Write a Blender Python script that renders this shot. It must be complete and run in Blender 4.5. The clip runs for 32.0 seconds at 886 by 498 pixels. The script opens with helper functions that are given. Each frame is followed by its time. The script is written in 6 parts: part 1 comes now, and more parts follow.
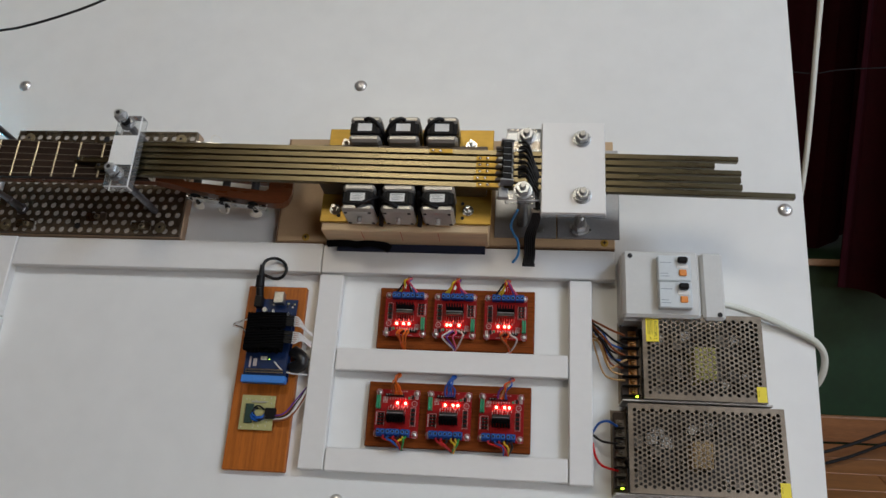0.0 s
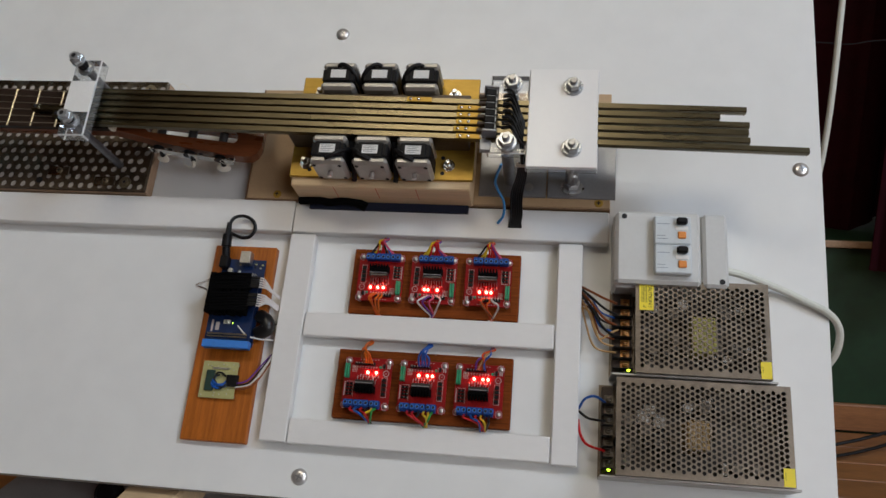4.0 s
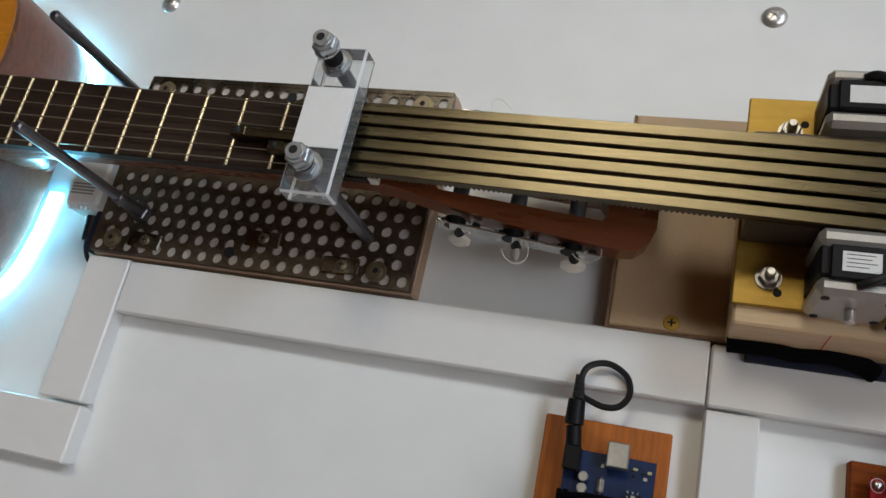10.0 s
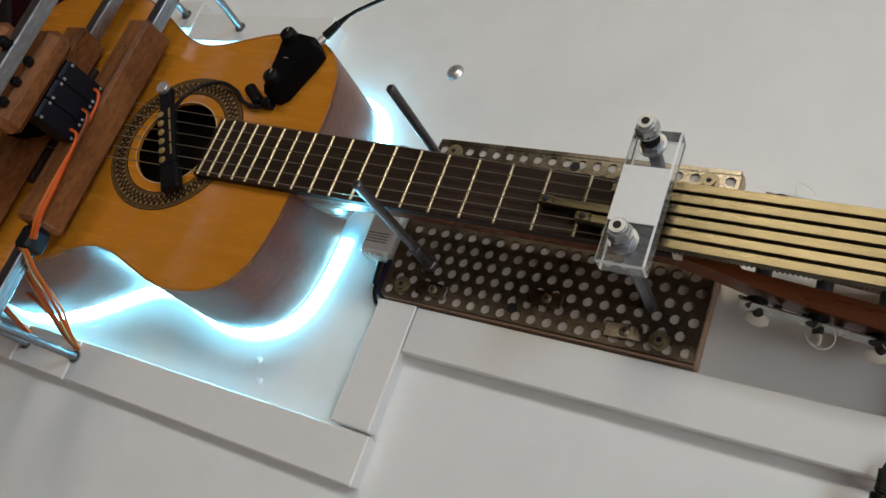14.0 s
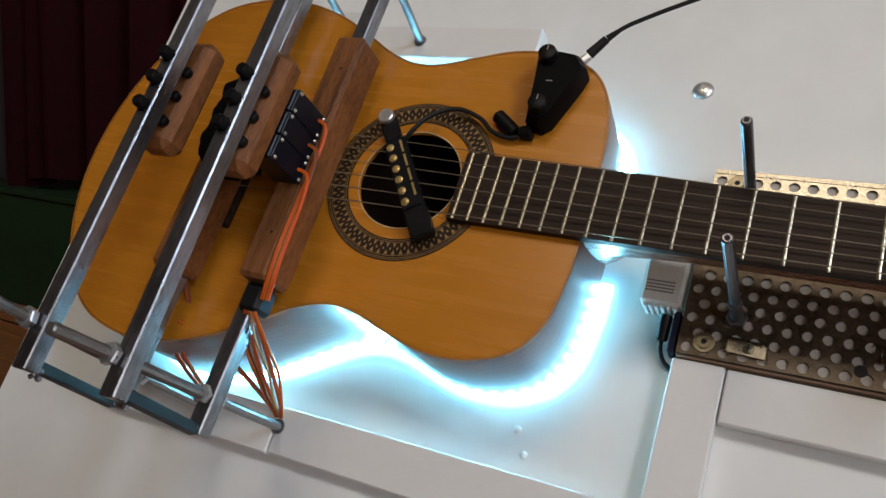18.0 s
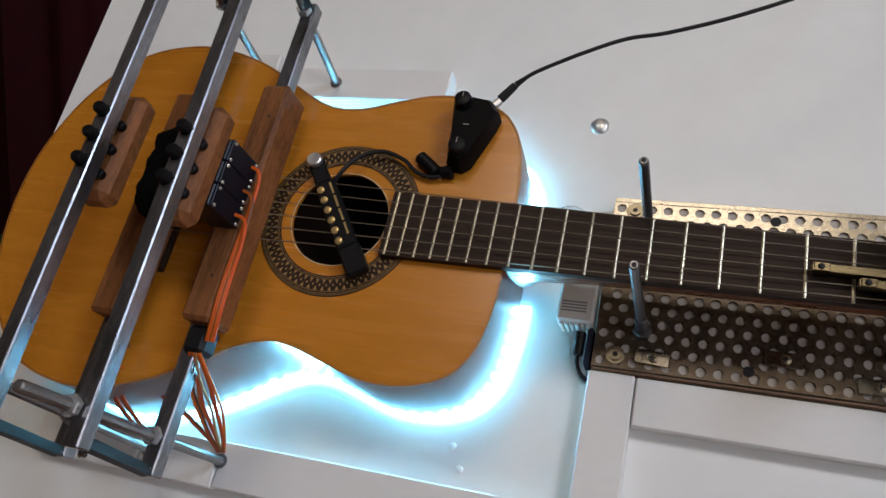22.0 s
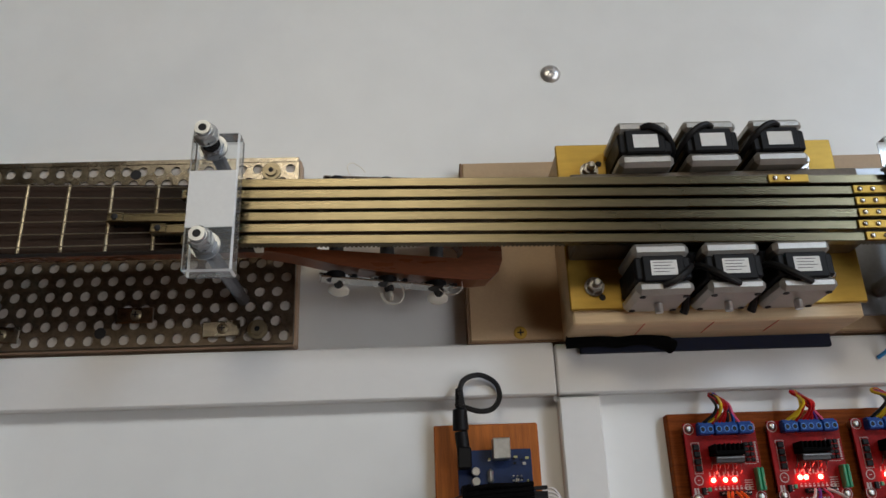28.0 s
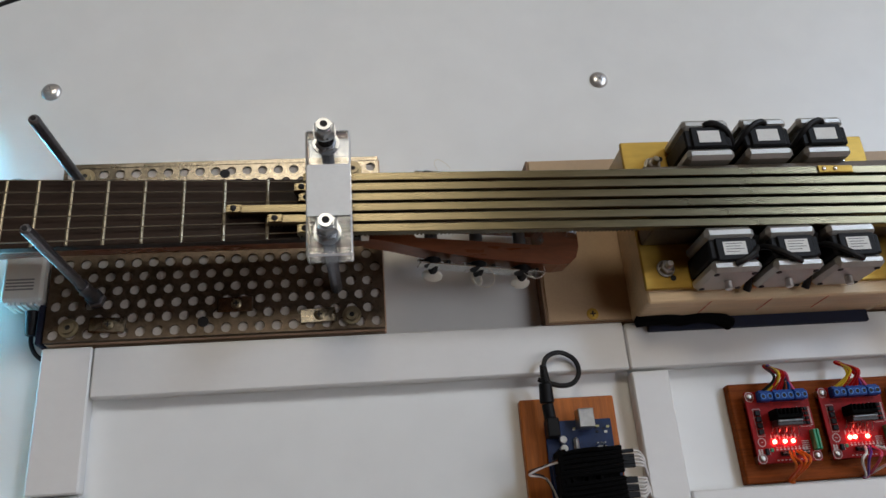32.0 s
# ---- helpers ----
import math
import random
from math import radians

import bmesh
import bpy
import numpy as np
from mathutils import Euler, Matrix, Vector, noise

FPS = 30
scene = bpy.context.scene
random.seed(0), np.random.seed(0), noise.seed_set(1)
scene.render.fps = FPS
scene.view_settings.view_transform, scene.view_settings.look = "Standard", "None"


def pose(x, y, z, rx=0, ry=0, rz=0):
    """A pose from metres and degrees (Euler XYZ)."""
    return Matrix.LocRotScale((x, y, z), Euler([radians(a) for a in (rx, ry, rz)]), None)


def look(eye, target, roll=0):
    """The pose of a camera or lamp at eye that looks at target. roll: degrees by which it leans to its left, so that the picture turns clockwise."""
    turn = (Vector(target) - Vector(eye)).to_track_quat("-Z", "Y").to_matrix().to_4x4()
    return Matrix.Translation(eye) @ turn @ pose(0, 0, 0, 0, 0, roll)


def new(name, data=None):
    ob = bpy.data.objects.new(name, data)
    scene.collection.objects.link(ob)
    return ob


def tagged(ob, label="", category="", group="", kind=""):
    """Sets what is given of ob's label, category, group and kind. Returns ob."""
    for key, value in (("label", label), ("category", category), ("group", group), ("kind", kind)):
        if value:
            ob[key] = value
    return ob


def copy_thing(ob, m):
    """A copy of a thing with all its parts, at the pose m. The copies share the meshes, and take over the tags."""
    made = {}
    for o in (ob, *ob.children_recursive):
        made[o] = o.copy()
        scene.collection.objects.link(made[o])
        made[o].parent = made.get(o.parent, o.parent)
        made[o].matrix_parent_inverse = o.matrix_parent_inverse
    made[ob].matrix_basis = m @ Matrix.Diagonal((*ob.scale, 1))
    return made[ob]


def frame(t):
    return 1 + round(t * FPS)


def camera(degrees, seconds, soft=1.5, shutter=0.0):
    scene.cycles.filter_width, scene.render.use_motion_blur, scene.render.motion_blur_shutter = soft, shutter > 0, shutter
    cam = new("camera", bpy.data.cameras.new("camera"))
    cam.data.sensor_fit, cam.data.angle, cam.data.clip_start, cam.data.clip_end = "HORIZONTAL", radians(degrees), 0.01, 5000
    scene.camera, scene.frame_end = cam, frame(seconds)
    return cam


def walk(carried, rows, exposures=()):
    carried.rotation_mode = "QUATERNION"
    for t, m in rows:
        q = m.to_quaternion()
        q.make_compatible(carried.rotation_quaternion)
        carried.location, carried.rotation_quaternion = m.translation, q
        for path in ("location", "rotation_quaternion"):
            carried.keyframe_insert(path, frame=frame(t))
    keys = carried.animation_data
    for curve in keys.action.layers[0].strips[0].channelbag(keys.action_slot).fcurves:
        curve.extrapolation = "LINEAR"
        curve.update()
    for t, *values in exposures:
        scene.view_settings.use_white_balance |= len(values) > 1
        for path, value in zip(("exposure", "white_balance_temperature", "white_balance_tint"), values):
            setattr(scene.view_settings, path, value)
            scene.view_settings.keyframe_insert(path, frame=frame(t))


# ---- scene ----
cam = camera(58.6, 32.0)
PATH = [
    (0, (0.642, -0.327, 0.847), (0.437, 0.395, -1.007), -13.4),
    (0.5, (0.653, -0.32, 0.823), (0.435, 0.369, -1.042), -14.9),
    (1, (0.66, -0.327, 0.805), (0.428, 0.363, -1.057), -15.8),
    (1.5, (0.668, -0.323, 0.796), (0.423, 0.35, -1.071), -16.4),
    (2, (0.679, -0.326, 0.79), (0.444, 0.346, -1.078), -15.9),
    (2.5, (0.688, -0.323, 0.782), (0.438, 0.346, -1.086), -17.2),
    (4.5, (0.687, -0.323, 0.768), (0.379, 0.354, -1.088), -20.1),
    (5, (0.649, -0.318, 0.764), (0.281, 0.349, -1.085), -23.5),
    (5.5, (0.584, -0.299, 0.737), (0.292, 0.399, -1.114), -19.8),
    (6, (0.523, -0.277, 0.709), (0.317, 0.442, -1.146), -14.6),
    (6.5, (0.479, -0.261, 0.684), (0.276, 0.466, -1.168), -13.8),
    (7, (0.469, -0.241, 0.645), (0.291, 0.453, -1.222), -12.3),
    (7.5, (0.468, -0.198, 0.588), (0.238, 0.487, -1.277), -15.3),
    (8, (0.467, -0.152, 0.518), (0.161, 0.495, -1.35), -20.9),
    (8.5, (0.451, -0.129, 0.475), (0.132, 0.515, -1.392), -21.2),
    (9, (0.435, -0.121, 0.456), (-0.008, 0.497, -1.394), -28.6),
    (9.5, (0.414, -0.121, 0.452), (-0.095, 0.521, -1.373), -30.2),
    (10, (0.391, -0.12, 0.452), (-0.189, 0.521, -1.352), -32.6),
    (10.5, (0.381, -0.121, 0.46), (-0.271, 0.501, -1.326), -35.5),
    (11, (0.373, -0.124, 0.468), (-0.34, 0.501, -1.293), -36.8),
    (11.5, (0.365, -0.127, 0.474), (-0.388, 0.5, -1.269), -37.3),
    (12, (0.358, -0.129, 0.48), (-0.411, 0.504, -1.255), -37.0),
    (12.5, (0.35, -0.129, 0.482), (-0.444, 0.504, -1.241), -37.3),
    (13, (0.343, -0.132, 0.488), (-0.497, 0.51, -1.209), -37.7),
    (13.5, (0.331, -0.137, 0.498), (-0.579, 0.504, -1.163), -39.1),
    (14, (0.325, -0.14, 0.507), (-0.632, 0.493, -1.131), -40.5),
    (14.5, (0.319, -0.144, 0.521), (-0.688, 0.499, -1.082), -40.5),
    (16.5, (0.265, -0.132, 0.525), (-0.846, 0.457, -1.03), -42.8),
    (17, (0.194, -0.136, 0.539), (-0.776, 0.501, -1.089), -41.2),
    (17.5, (0.136, -0.145, 0.54), (-0.776, 0.504, -1.117), -40.1),
    (18, (0.088, -0.149, 0.534), (-0.803, 0.496, -1.137), -40.0),
    (18.5, (0.062, -0.15, 0.534), (-0.773, 0.493, -1.166), -38.4),
    (19, (0.044, -0.148, 0.539), (-0.778, 0.524, -1.156), -37.0),
    (19.5, (0.036, -0.146, 0.538), (-0.776, 0.528, -1.161), -37.3),
    (20, (0.031, -0.145, 0.54), (-0.773, 0.524, -1.164), -37.4),
    (20.5, (0.033, -0.148, 0.548), (-0.772, 0.531, -1.152), -37.6),
    (21, (0.04, -0.151, 0.56), (-0.728, 0.539, -1.154), -36.4),
    (21.5, (0.061, -0.153, 0.572), (-0.66, 0.567, -1.149), -34.6),
    (22, (0.081, -0.158, 0.584), (-0.573, 0.588, -1.153), -31.8),
    (22.5, (0.111, -0.163, 0.585), (-0.448, 0.618, -1.169), -28.1),
    (23, (0.138, -0.163, 0.581), (-0.292, 0.632, -1.203), -23.1),
    (23.5, (0.154, -0.161, 0.577), (-0.203, 0.632, -1.224), -19.9),
    (24, (0.17, -0.162, 0.574), (-0.128, 0.628, -1.239), -17.3),
    (24.5, (0.18, -0.162, 0.573), (-0.082, 0.631, -1.245), -15.9),
    (25, (0.197, -0.158, 0.569), (-0.026, 0.627, -1.257), -14.4),
    (25.5, (0.22, -0.155, 0.563), (0.058, 0.622, -1.273), -10.9),
    (26, (0.242, -0.15, 0.557), (0.135, 0.618, -1.287), -7.5),
    (26.5, (0.267, -0.144, 0.551), (0.21, 0.614, -1.3), -4.2),
    (28.5, (0.345, -0.136, 0.527), (0.422, 0.597, -1.332), 3.6),
    (29, (0.364, -0.143, 0.526), (0.442, 0.604, -1.328), 3.2),
    (29.5, (0.362, -0.146, 0.534), (0.452, 0.61, -1.315), 3.9),
    (30, (0.351, -0.154, 0.538), (0.497, 0.61, -1.305), 7.4),
    (30.5, (0.333, -0.161, 0.545), (0.523, 0.61, -1.29), 9.7),
    (31, (0.3, -0.161, 0.551), (0.566, 0.602, -1.279), 14.2),
    (31.5, (0.274, -0.166, 0.556), (0.527, 0.614, -1.268), 13.3),
    (32, (0.228, -0.165, 0.56), (0.411, 0.607, -1.275), 10.0),
]
BOARD = pose(0, 0, 1.10, 57, 0, 0)  # the leaning panel: x along it, y up it, z out of it
EXPOSURES = [  # seconds, stops, white balance
    (0, 0.25, 5860, 16), (5, 0.23, 5910, 17), (7.5, 0.23, 5910, 15), (9, 0.43, 5840, 15), (11, 0.37, 5790, 15), (14, 0.33, 6040, 15), (17, 0.40, 6080, 18), (20, 0.34, 5960, 20),
    (22, 0.37, 5850, 21), (23, 0.20, 5750, 19), (24, 0.08, 5680, 18), (26, 0.01, 5720, 17), (29, 0.27, 5940, 15), (30.5, 0.25, 5910, 15), (32, 0.21, 5780, 17)]
walk(cam, [(t, BOARD @ look(eye, target, roll)) for t, eye, target, roll in PATH], EXPOSURES)

# world, windows, an added fill lamp and exposure
world = bpy.data.worlds.new("world")
scene.world = world
world.use_nodes = True
sky = world.node_tree.nodes.new("ShaderNodeTexSky")
sky.sky_type, sky.sun_disc = "NISHITA", False
sky.sun_elevation, sky.sun_rotation = radians(35), radians(120)
world.node_tree.links.new(sky.outputs[0], world.node_tree.nodes["Background"].inputs[0])
world.node_tree.nodes["Background"].inputs[1].default_value = 0.1
scene.view_settings.exposure = 0.0


def area_lamp(name, eye, target, wide, high, watts, colour):
    lamp = bpy.data.lights.new(name, "AREA")
    lamp.shape, lamp.size, lamp.size_y, lamp.energy, lamp.color = "RECTANGLE", wide, high, watts, colour
    new(name, lamp).matrix_world = look(eye, target)


for wx, watts, tint in ((-0.1, 97, (1.0, 0.87, 0.60)), (4.8, 250, (0.77, 0.92, 1.0))):
    area_lamp("high_window_daylight", (wx, -2.98, 5.8), (wx, 0, 4.6), 1.7, 1.85, watts, tint)
# unseen fill lamp, added to soften shadows from the front
area_lamp("low_fill_lamp", (3.4, -2.98, 2.35), (3.4, 0, 1.9), 3.2, 1.7, 47, (1.0, 0.94, 0.78))


# materials
def surf(name, col, rough=0.5, metal=0.0, col2=None, var=0.12, scale=40, stretch=(1, 1, 1), bump=0.0, bscale=None, coat=0.0, spec=0.5, rvar=0.12, fine=None, wild=0.0):
    m = bpy.data.materials.new(name)
    m.use_nodes = True
    nt = m.node_tree
    n, lk = nt.nodes, nt.links
    b = n["Principled BSDF"]
    tc, mp = n.new("ShaderNodeTexCoord"), n.new("ShaderNodeMapping")
    mp.inputs["Scale"].default_value = stretch
    lk.new(tc.outputs["Object"], mp.inputs[0])
    big, small = n.new("ShaderNodeTexNoise"), n.new("ShaderNodeTexNoise")
    big.inputs["Scale"].default_value, big.inputs["Detail"].default_value = scale, 4
    small.inputs["Scale"].default_value, small.inputs["Detail"].default_value = fine or scale * 9, 3
    for t in (big, small):
        lk.new(mp.outputs[0], t.inputs["Vector"])
    mixer = n.new("ShaderNodeMath")
    mixer.operation = "MULTIPLY_ADD"
    lk.new(small.outputs[0], mixer.inputs[0])
    mixer.inputs[1].default_value = 0.45
    half = n.new("ShaderNodeMath")
    half.operation = "MULTIPLY"
    lk.new(big.outputs[0], half.inputs[0])
    half.inputs[1].default_value = 0.55
    lk.new(half.outputs[0], mixer.inputs[2])
    ramp = n.new("ShaderNodeValToRGB")
    lk.new(mixer.outputs[0], ramp.inputs[0])
    lo = [c * (1 - var) for c in col]
    hi = col2 or [min(1, c * (1 + var)) for c in col]
    ramp.color_ramp.elements[0].position, ramp.color_ramp.elements[1].position = 0.34, 0.66
    ramp.color_ramp.elements[0].color, ramp.color_ramp.elements[1].color = (*lo, 1), (*hi, 1)
    out = ramp.outputs[0]
    if wild:
        info, hsv = n.new("ShaderNodeObjectInfo"), n.new("ShaderNodeHueSaturation")
        rng = n.new("ShaderNodeMapRange")
        rng.inputs[3].default_value, rng.inputs[4].default_value = 1 - wild, 1 + wild
        lk.new(info.outputs["Random"], rng.inputs[0])
        lk.new(rng.outputs[0], hsv.inputs["Value"])
        lk.new(out, hsv.inputs["Color"])
        out = hsv.outputs[0]
    lk.new(out, b.inputs["Base Color"])
    rr = n.new("ShaderNodeMapRange")
    rr.inputs[3].default_value, rr.inputs[4].default_value = max(0.02, rough - rvar), min(1, rough + rvar)
    lk.new(big.outputs[0], rr.inputs[0])
    lk.new(rr.outputs[0], b.inputs["Roughness"])
    b.inputs["Metallic"].default_value = metal
    b.inputs["Coat Weight"].default_value, b.inputs["Coat Roughness"].default_value = coat, 0.12
    b.inputs["Specular IOR Level"].default_value = spec
    if bump:
        bp, bn = n.new("ShaderNodeBump"), n.new("ShaderNodeTexNoise")
        bn.inputs["Scale"].default_value, bn.inputs["Detail"].default_value = bscale or scale * 8, 4
        lk.new(mp.outputs[0], bn.inputs["Vector"])
        bp.inputs["Strength"].default_value, bp.inputs["Distance"].default_value = bump, 0.001
        lk.new(bn.outputs[0], bp.inputs["Height"])
        lk.new(bp.outputs[0], b.inputs["Normal"])
    return m


def glow(name, col, strength):
    m = bpy.data.materials.new(name)
    m.use_nodes = True
    b = m.node_tree.nodes["Principled BSDF"]
    b.inputs["Base Color"].default_value = (*[c * 0.6 for c in col], 1)
    b.inputs["Emission Color"].default_value = (*col, 1)
    b.inputs["Emission Strength"].default_value = strength
    return m


def glassy(name, col, rough=0.03, ior=1.49):
    m = bpy.data.materials.new(name)
    m.use_nodes = True
    b = m.node_tree.nodes["Principled BSDF"]
    b.inputs["Base Color"].default_value = (*col, 1)
    b.inputs["Transmission Weight"].default_value = 1.0
    b.inputs["Roughness"].default_value, b.inputs["IOR"].default_value = rough, ior
    return m


BOARD_WHITE = surf("white_laminate", (0.76, 0.77, 0.76), 0.38, var=0.035, scale=3.2, bump=0.02, bscale=900, spec=0.4)
RAIL_WHITE = surf("white_duct", (0.74, 0.735, 0.72), 0.45, var=0.02, scale=16, stretch=(0.6, 1, 1), bump=0.05, bscale=300, wild=0.03)
EDGE_DARK = surf("board_edge", (0.20, 0.17, 0.14), 0.7, scale=60)
STEEL = surf("steel", (0.48, 0.47, 0.45), 0.32, 1.0, var=0.18, scale=120, bump=0.06)
ZINC = surf("zinc_plate", (0.62, 0.63, 0.62), 0.25, 1.0, var=0.15, scale=160)
ZINC_YELLOW = surf("yellow_zinc", (0.27, 0.23, 0.15), 0.4, 0.8, var=0.18, scale=160)
CHROME = surf("chrome", (0.66, 0.65, 0.64), 0.3, 0.75, var=0.1, scale=90, rvar=0.06)
BRIGHT_ZINC = surf("bright_zinc_nut", (0.46, 0.475, 0.49), 0.3, 0.7, var=0.15, scale=150)
DARK_STEEL = surf("black_steel", (0.014, 0.014, 0.016), 0.5, 0.0, var=0.3, scale=70, bump=0.1, stretch=(1, 0.3, 1), spec=0.12)
BAR_STEEL = surf("bare_square_tube", (0.25, 0.25, 0.265), 0.3, 0.9, var=0.4, scale=45, stretch=(1, 0.25, 1), bump=0.08, rvar=0.2)
STUD_STEEL = surf("threaded_stud", (0.17, 0.17, 0.185), 0.36, 0.9, var=0.25, scale=200)
STUD_ZINC = surf("galvanised_stud", (0.30, 0.305, 0.31), 0.34, 0.9, var=0.2, scale=180)
RACK_STEEL = surf("rack_steel", (0.118, 0.099, 0.059), 0.29, 1.0, var=0.22, scale=90, stretch=(0.08, 1, 1), bump=0.03, wild=0.08)
# darker, duller copy of the plate steel: shade by the neck put into colour
PERF_SHADED = surf("shaded_perforated_steel", (0.120, 0.092, 0.066), 0.44, 0.85, var=0.4, scale=38, bump=0.1, spec=0.3)
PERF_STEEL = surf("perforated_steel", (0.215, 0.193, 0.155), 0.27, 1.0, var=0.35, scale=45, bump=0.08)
GREY_STEEL = surf("grey_plate", (0.34, 0.35, 0.37), 0.4, 0.7, var=0.08, scale=40)
BRASS = surf("brass", (0.46, 0.29, 0.045), 0.46, 0.6, var=0.14, scale=30, stretch=(0.3, 1, 1), bump=0.03)
ALU = surf("cast_aluminium", (0.42, 0.405, 0.375), 0.42, 0.62, var=0.1, scale=120, bump=0.04)
LAMINATION = surf("motor_core", (0.006, 0.006, 0.007), 0.55, 0.0, scale=100, spec=0.2)
LABEL = surf("paper_label", (0.72, 0.72, 0.70), 0.6, var=0.04)
INK = surf("ink", (0.022, 0.022, 0.024), 0.6, spec=0.2)
MDF = surf("raw_mdf", (0.46, 0.32, 0.18), 0.5, var=0.06, scale=60, bump=0.06, bscale=700)
PLY = surf("plywood", (0.42, 0.29, 0.19), 0.6, var=0.2, scale=25, stretch=(1, 1, 14), bump=0.08)
PLY_WHITE = surf("painted_ply", (0.50, 0.46, 0.41), 0.7, var=0.15, scale=40)
BEECH = surf("pale_beam", (0.66, 0.50, 0.30), 0.5, var=0.15, scale=25, stretch=(0.2, 2, 2), bump=0.04)
PLANK = surf("varnished_plank", (0.180, 0.043, 0.007), 0.55, var=0.42, scale=85, stretch=(0.3, 8, 1), bump=0.15, bscale=160, wild=0.1, spec=0.06)
PLANK_ORANGE = surf("ribbed_orange_plank", (0.37, 0.105, 0.009), 0.5, var=0.35, scale=40, stretch=(8, 0.25, 1), bump=0.3, bscale=60, spec=0.3)
FRET = surf("fret_wire", (0.50, 0.44, 0.31), 0.36, 0.9, var=0.35, scale=260)
WALNUT = surf("walnut_block", (0.205, 0.080, 0.027), 0.55, var=0.55, scale=28, stretch=(5, 0.5, 1), bump=0.14, bscale=180, spec=0.2)
SPRUCE = surf("varnished_spruce", (0.50, 0.188, 0.012), 0.26, var=0.08, scale=12, stretch=(0.6, 9, 1), coat=0.5, fine=60)
MAHOGANY = surf("mahogany_side", (0.19, 0.058, 0.028), 0.36, var=0.3, scale=9, stretch=(0.7, 2, 6), coat=0.25)
HEAD_WOOD = surf("head_wood", (0.17, 0.050, 0.016), 0.3, var=0.25, scale=18, stretch=(0.5, 4, 4), coat=0.4)
ROSEWOOD = surf("rosewood", (0.028, 0.017, 0.012), 0.5, var=0.45, scale=30, stretch=(0.5, 5, 1), bump=0.06, spec=0.12)
IVORY = surf("ivory_plastic", (0.72, 0.69, 0.60), 0.35, var=0.05)
INLAY = surf("inlay_wood", (0.30, 0.17, 0.05), 0.4, var=0.15)
BLACK = surf("black_plastic", (0.005, 0.005, 0.006), 0.46, var=0.25, scale=80, spec=0.18)
RUBBER = surf("black_rubber", (0.007, 0.007, 0.008), 0.5, var=0.25, scale=90, spec=0.3)
TAPE = surf("black_tape", (0.008, 0.008, 0.009), 0.32, var=0.3, scale=60, bump=0.3, bscale=120)
CHIP_BLACK = surf("moulded_chip", (0.012, 0.009, 0.009), 0.3, var=0.2, scale=120)
PREAMP_BLACK = surf("matt_black_case", (0.0025, 0.0025, 0.003), 0.5, var=0.3, scale=90, spec=0.07)
CLOTH_TAPE = surf("black_cloth_tape", (0.002, 0.002, 0.0022), 0.95, var=0.4, scale=60, bump=0.8, bscale=150, spec=0.08)
PCB_RED = surf("red_pcb", (0.25, 0.005, 0.005), 0.55, var=0.35, scale=120, spec=0.15)
PCB_BLUE = surf("blue_pcb", (0.004, 0.017, 0.068), 0.45, var=0.3, scale=120, spec=0.3)
PCB_PALE = surf("bare_pcb", (0.40, 0.38, 0.16), 0.5, var=0.12, scale=60)
TERMINAL_BLUE = surf("blue_terminal", (0.006, 0.045, 0.22), 0.5, var=0.15, spec=0.3)
HEADER_BLUE = surf("light_blue_header", (0.04, 0.20, 0.62), 0.45, var=0.08)
GREEN_CAP = surf("green_capacitor", (0.02, 0.24, 0.11), 0.4)
SOLDER = surf("tinned_metal", (0.50, 0.50, 0.48), 0.34, 0.9, var=0.15)
SILK = surf("white_print", (0.42, 0.36, 0.34), 0.6)
CASE_STEEL = surf("power_supply_case", (0.215, 0.177, 0.135), 0.36, 0.75, var=0.18, scale=60, bump=0.05)
# near-black: shade behind the power supply mesh put into the colour
SHADED_IN = surf("shaded_interior", (0.016, 0.013, 0.011), 0.6, var=0.5, scale=70)
YELLOW = surf("yellow_sticker", (0.86, 0.70, 0.02), 0.5, var=0.03)
COPPER = surf("copper_screw", (0.55, 0.28, 0.10), 0.35, 0.9)
BOX_GREY = surf("light_grey_plastic", (0.59, 0.60, 0.59), 0.42, var=0.03, scale=30)
BREAKER = surf("breaker_blue_white", (0.60, 0.65, 0.68), 0.4, var=0.05)
ORANGE = surf("orange_button", (0.75, 0.26, 0.04), 0.4)
WHITE_PLASTIC = surf("white_plastic", (0.76, 0.76, 0.74), 0.35, var=0.03)
WHITE_CABLE = surf("white_cable", (0.66, 0.68, 0.62), 0.45, var=0.05)
OPAL = surf("opal_acrylic", (0.80, 0.80, 0.79), 0.35, var=0.012, scale=18, coat=0.2)


def clear_plastic(name, body):
    """Clear sheet: lets light straight through, with gloss and a little milkiness."""
    m = bpy.data.materials.new(name)
    m.use_nodes = True
    n, lk = m.node_tree.nodes, m.node_tree.links
    n.remove(n["Principled BSDF"])
    see, milk, gloss, fres = (n.new("ShaderNode" + k) for k in ("BsdfTransparent", "BsdfDiffuse", "BsdfGlossy", "Fresnel"))
    see.inputs[0].default_value, milk.inputs[0].default_value = (0.97, 0.98, 0.98, 1), (0.85, 0.87, 0.88, 1)
    gloss.inputs["Roughness"].default_value, fres.inputs[0].default_value = 0.05, 1.4
    one, two = n.new("ShaderNodeMixShader"), n.new("ShaderNodeMixShader")
    one.inputs[0].default_value = body
    lk.new(see.outputs[0], one.inputs[1])
    lk.new(milk.outputs[0], one.inputs[2])
    lk.new(fres.outputs[0], two.inputs[0])
    lk.new(one.outputs[0], two.inputs[1])
    lk.new(gloss.outputs[0], two.inputs[2])
    lk.new(two.outputs[0], n["Material Output"].inputs[0])
    return m


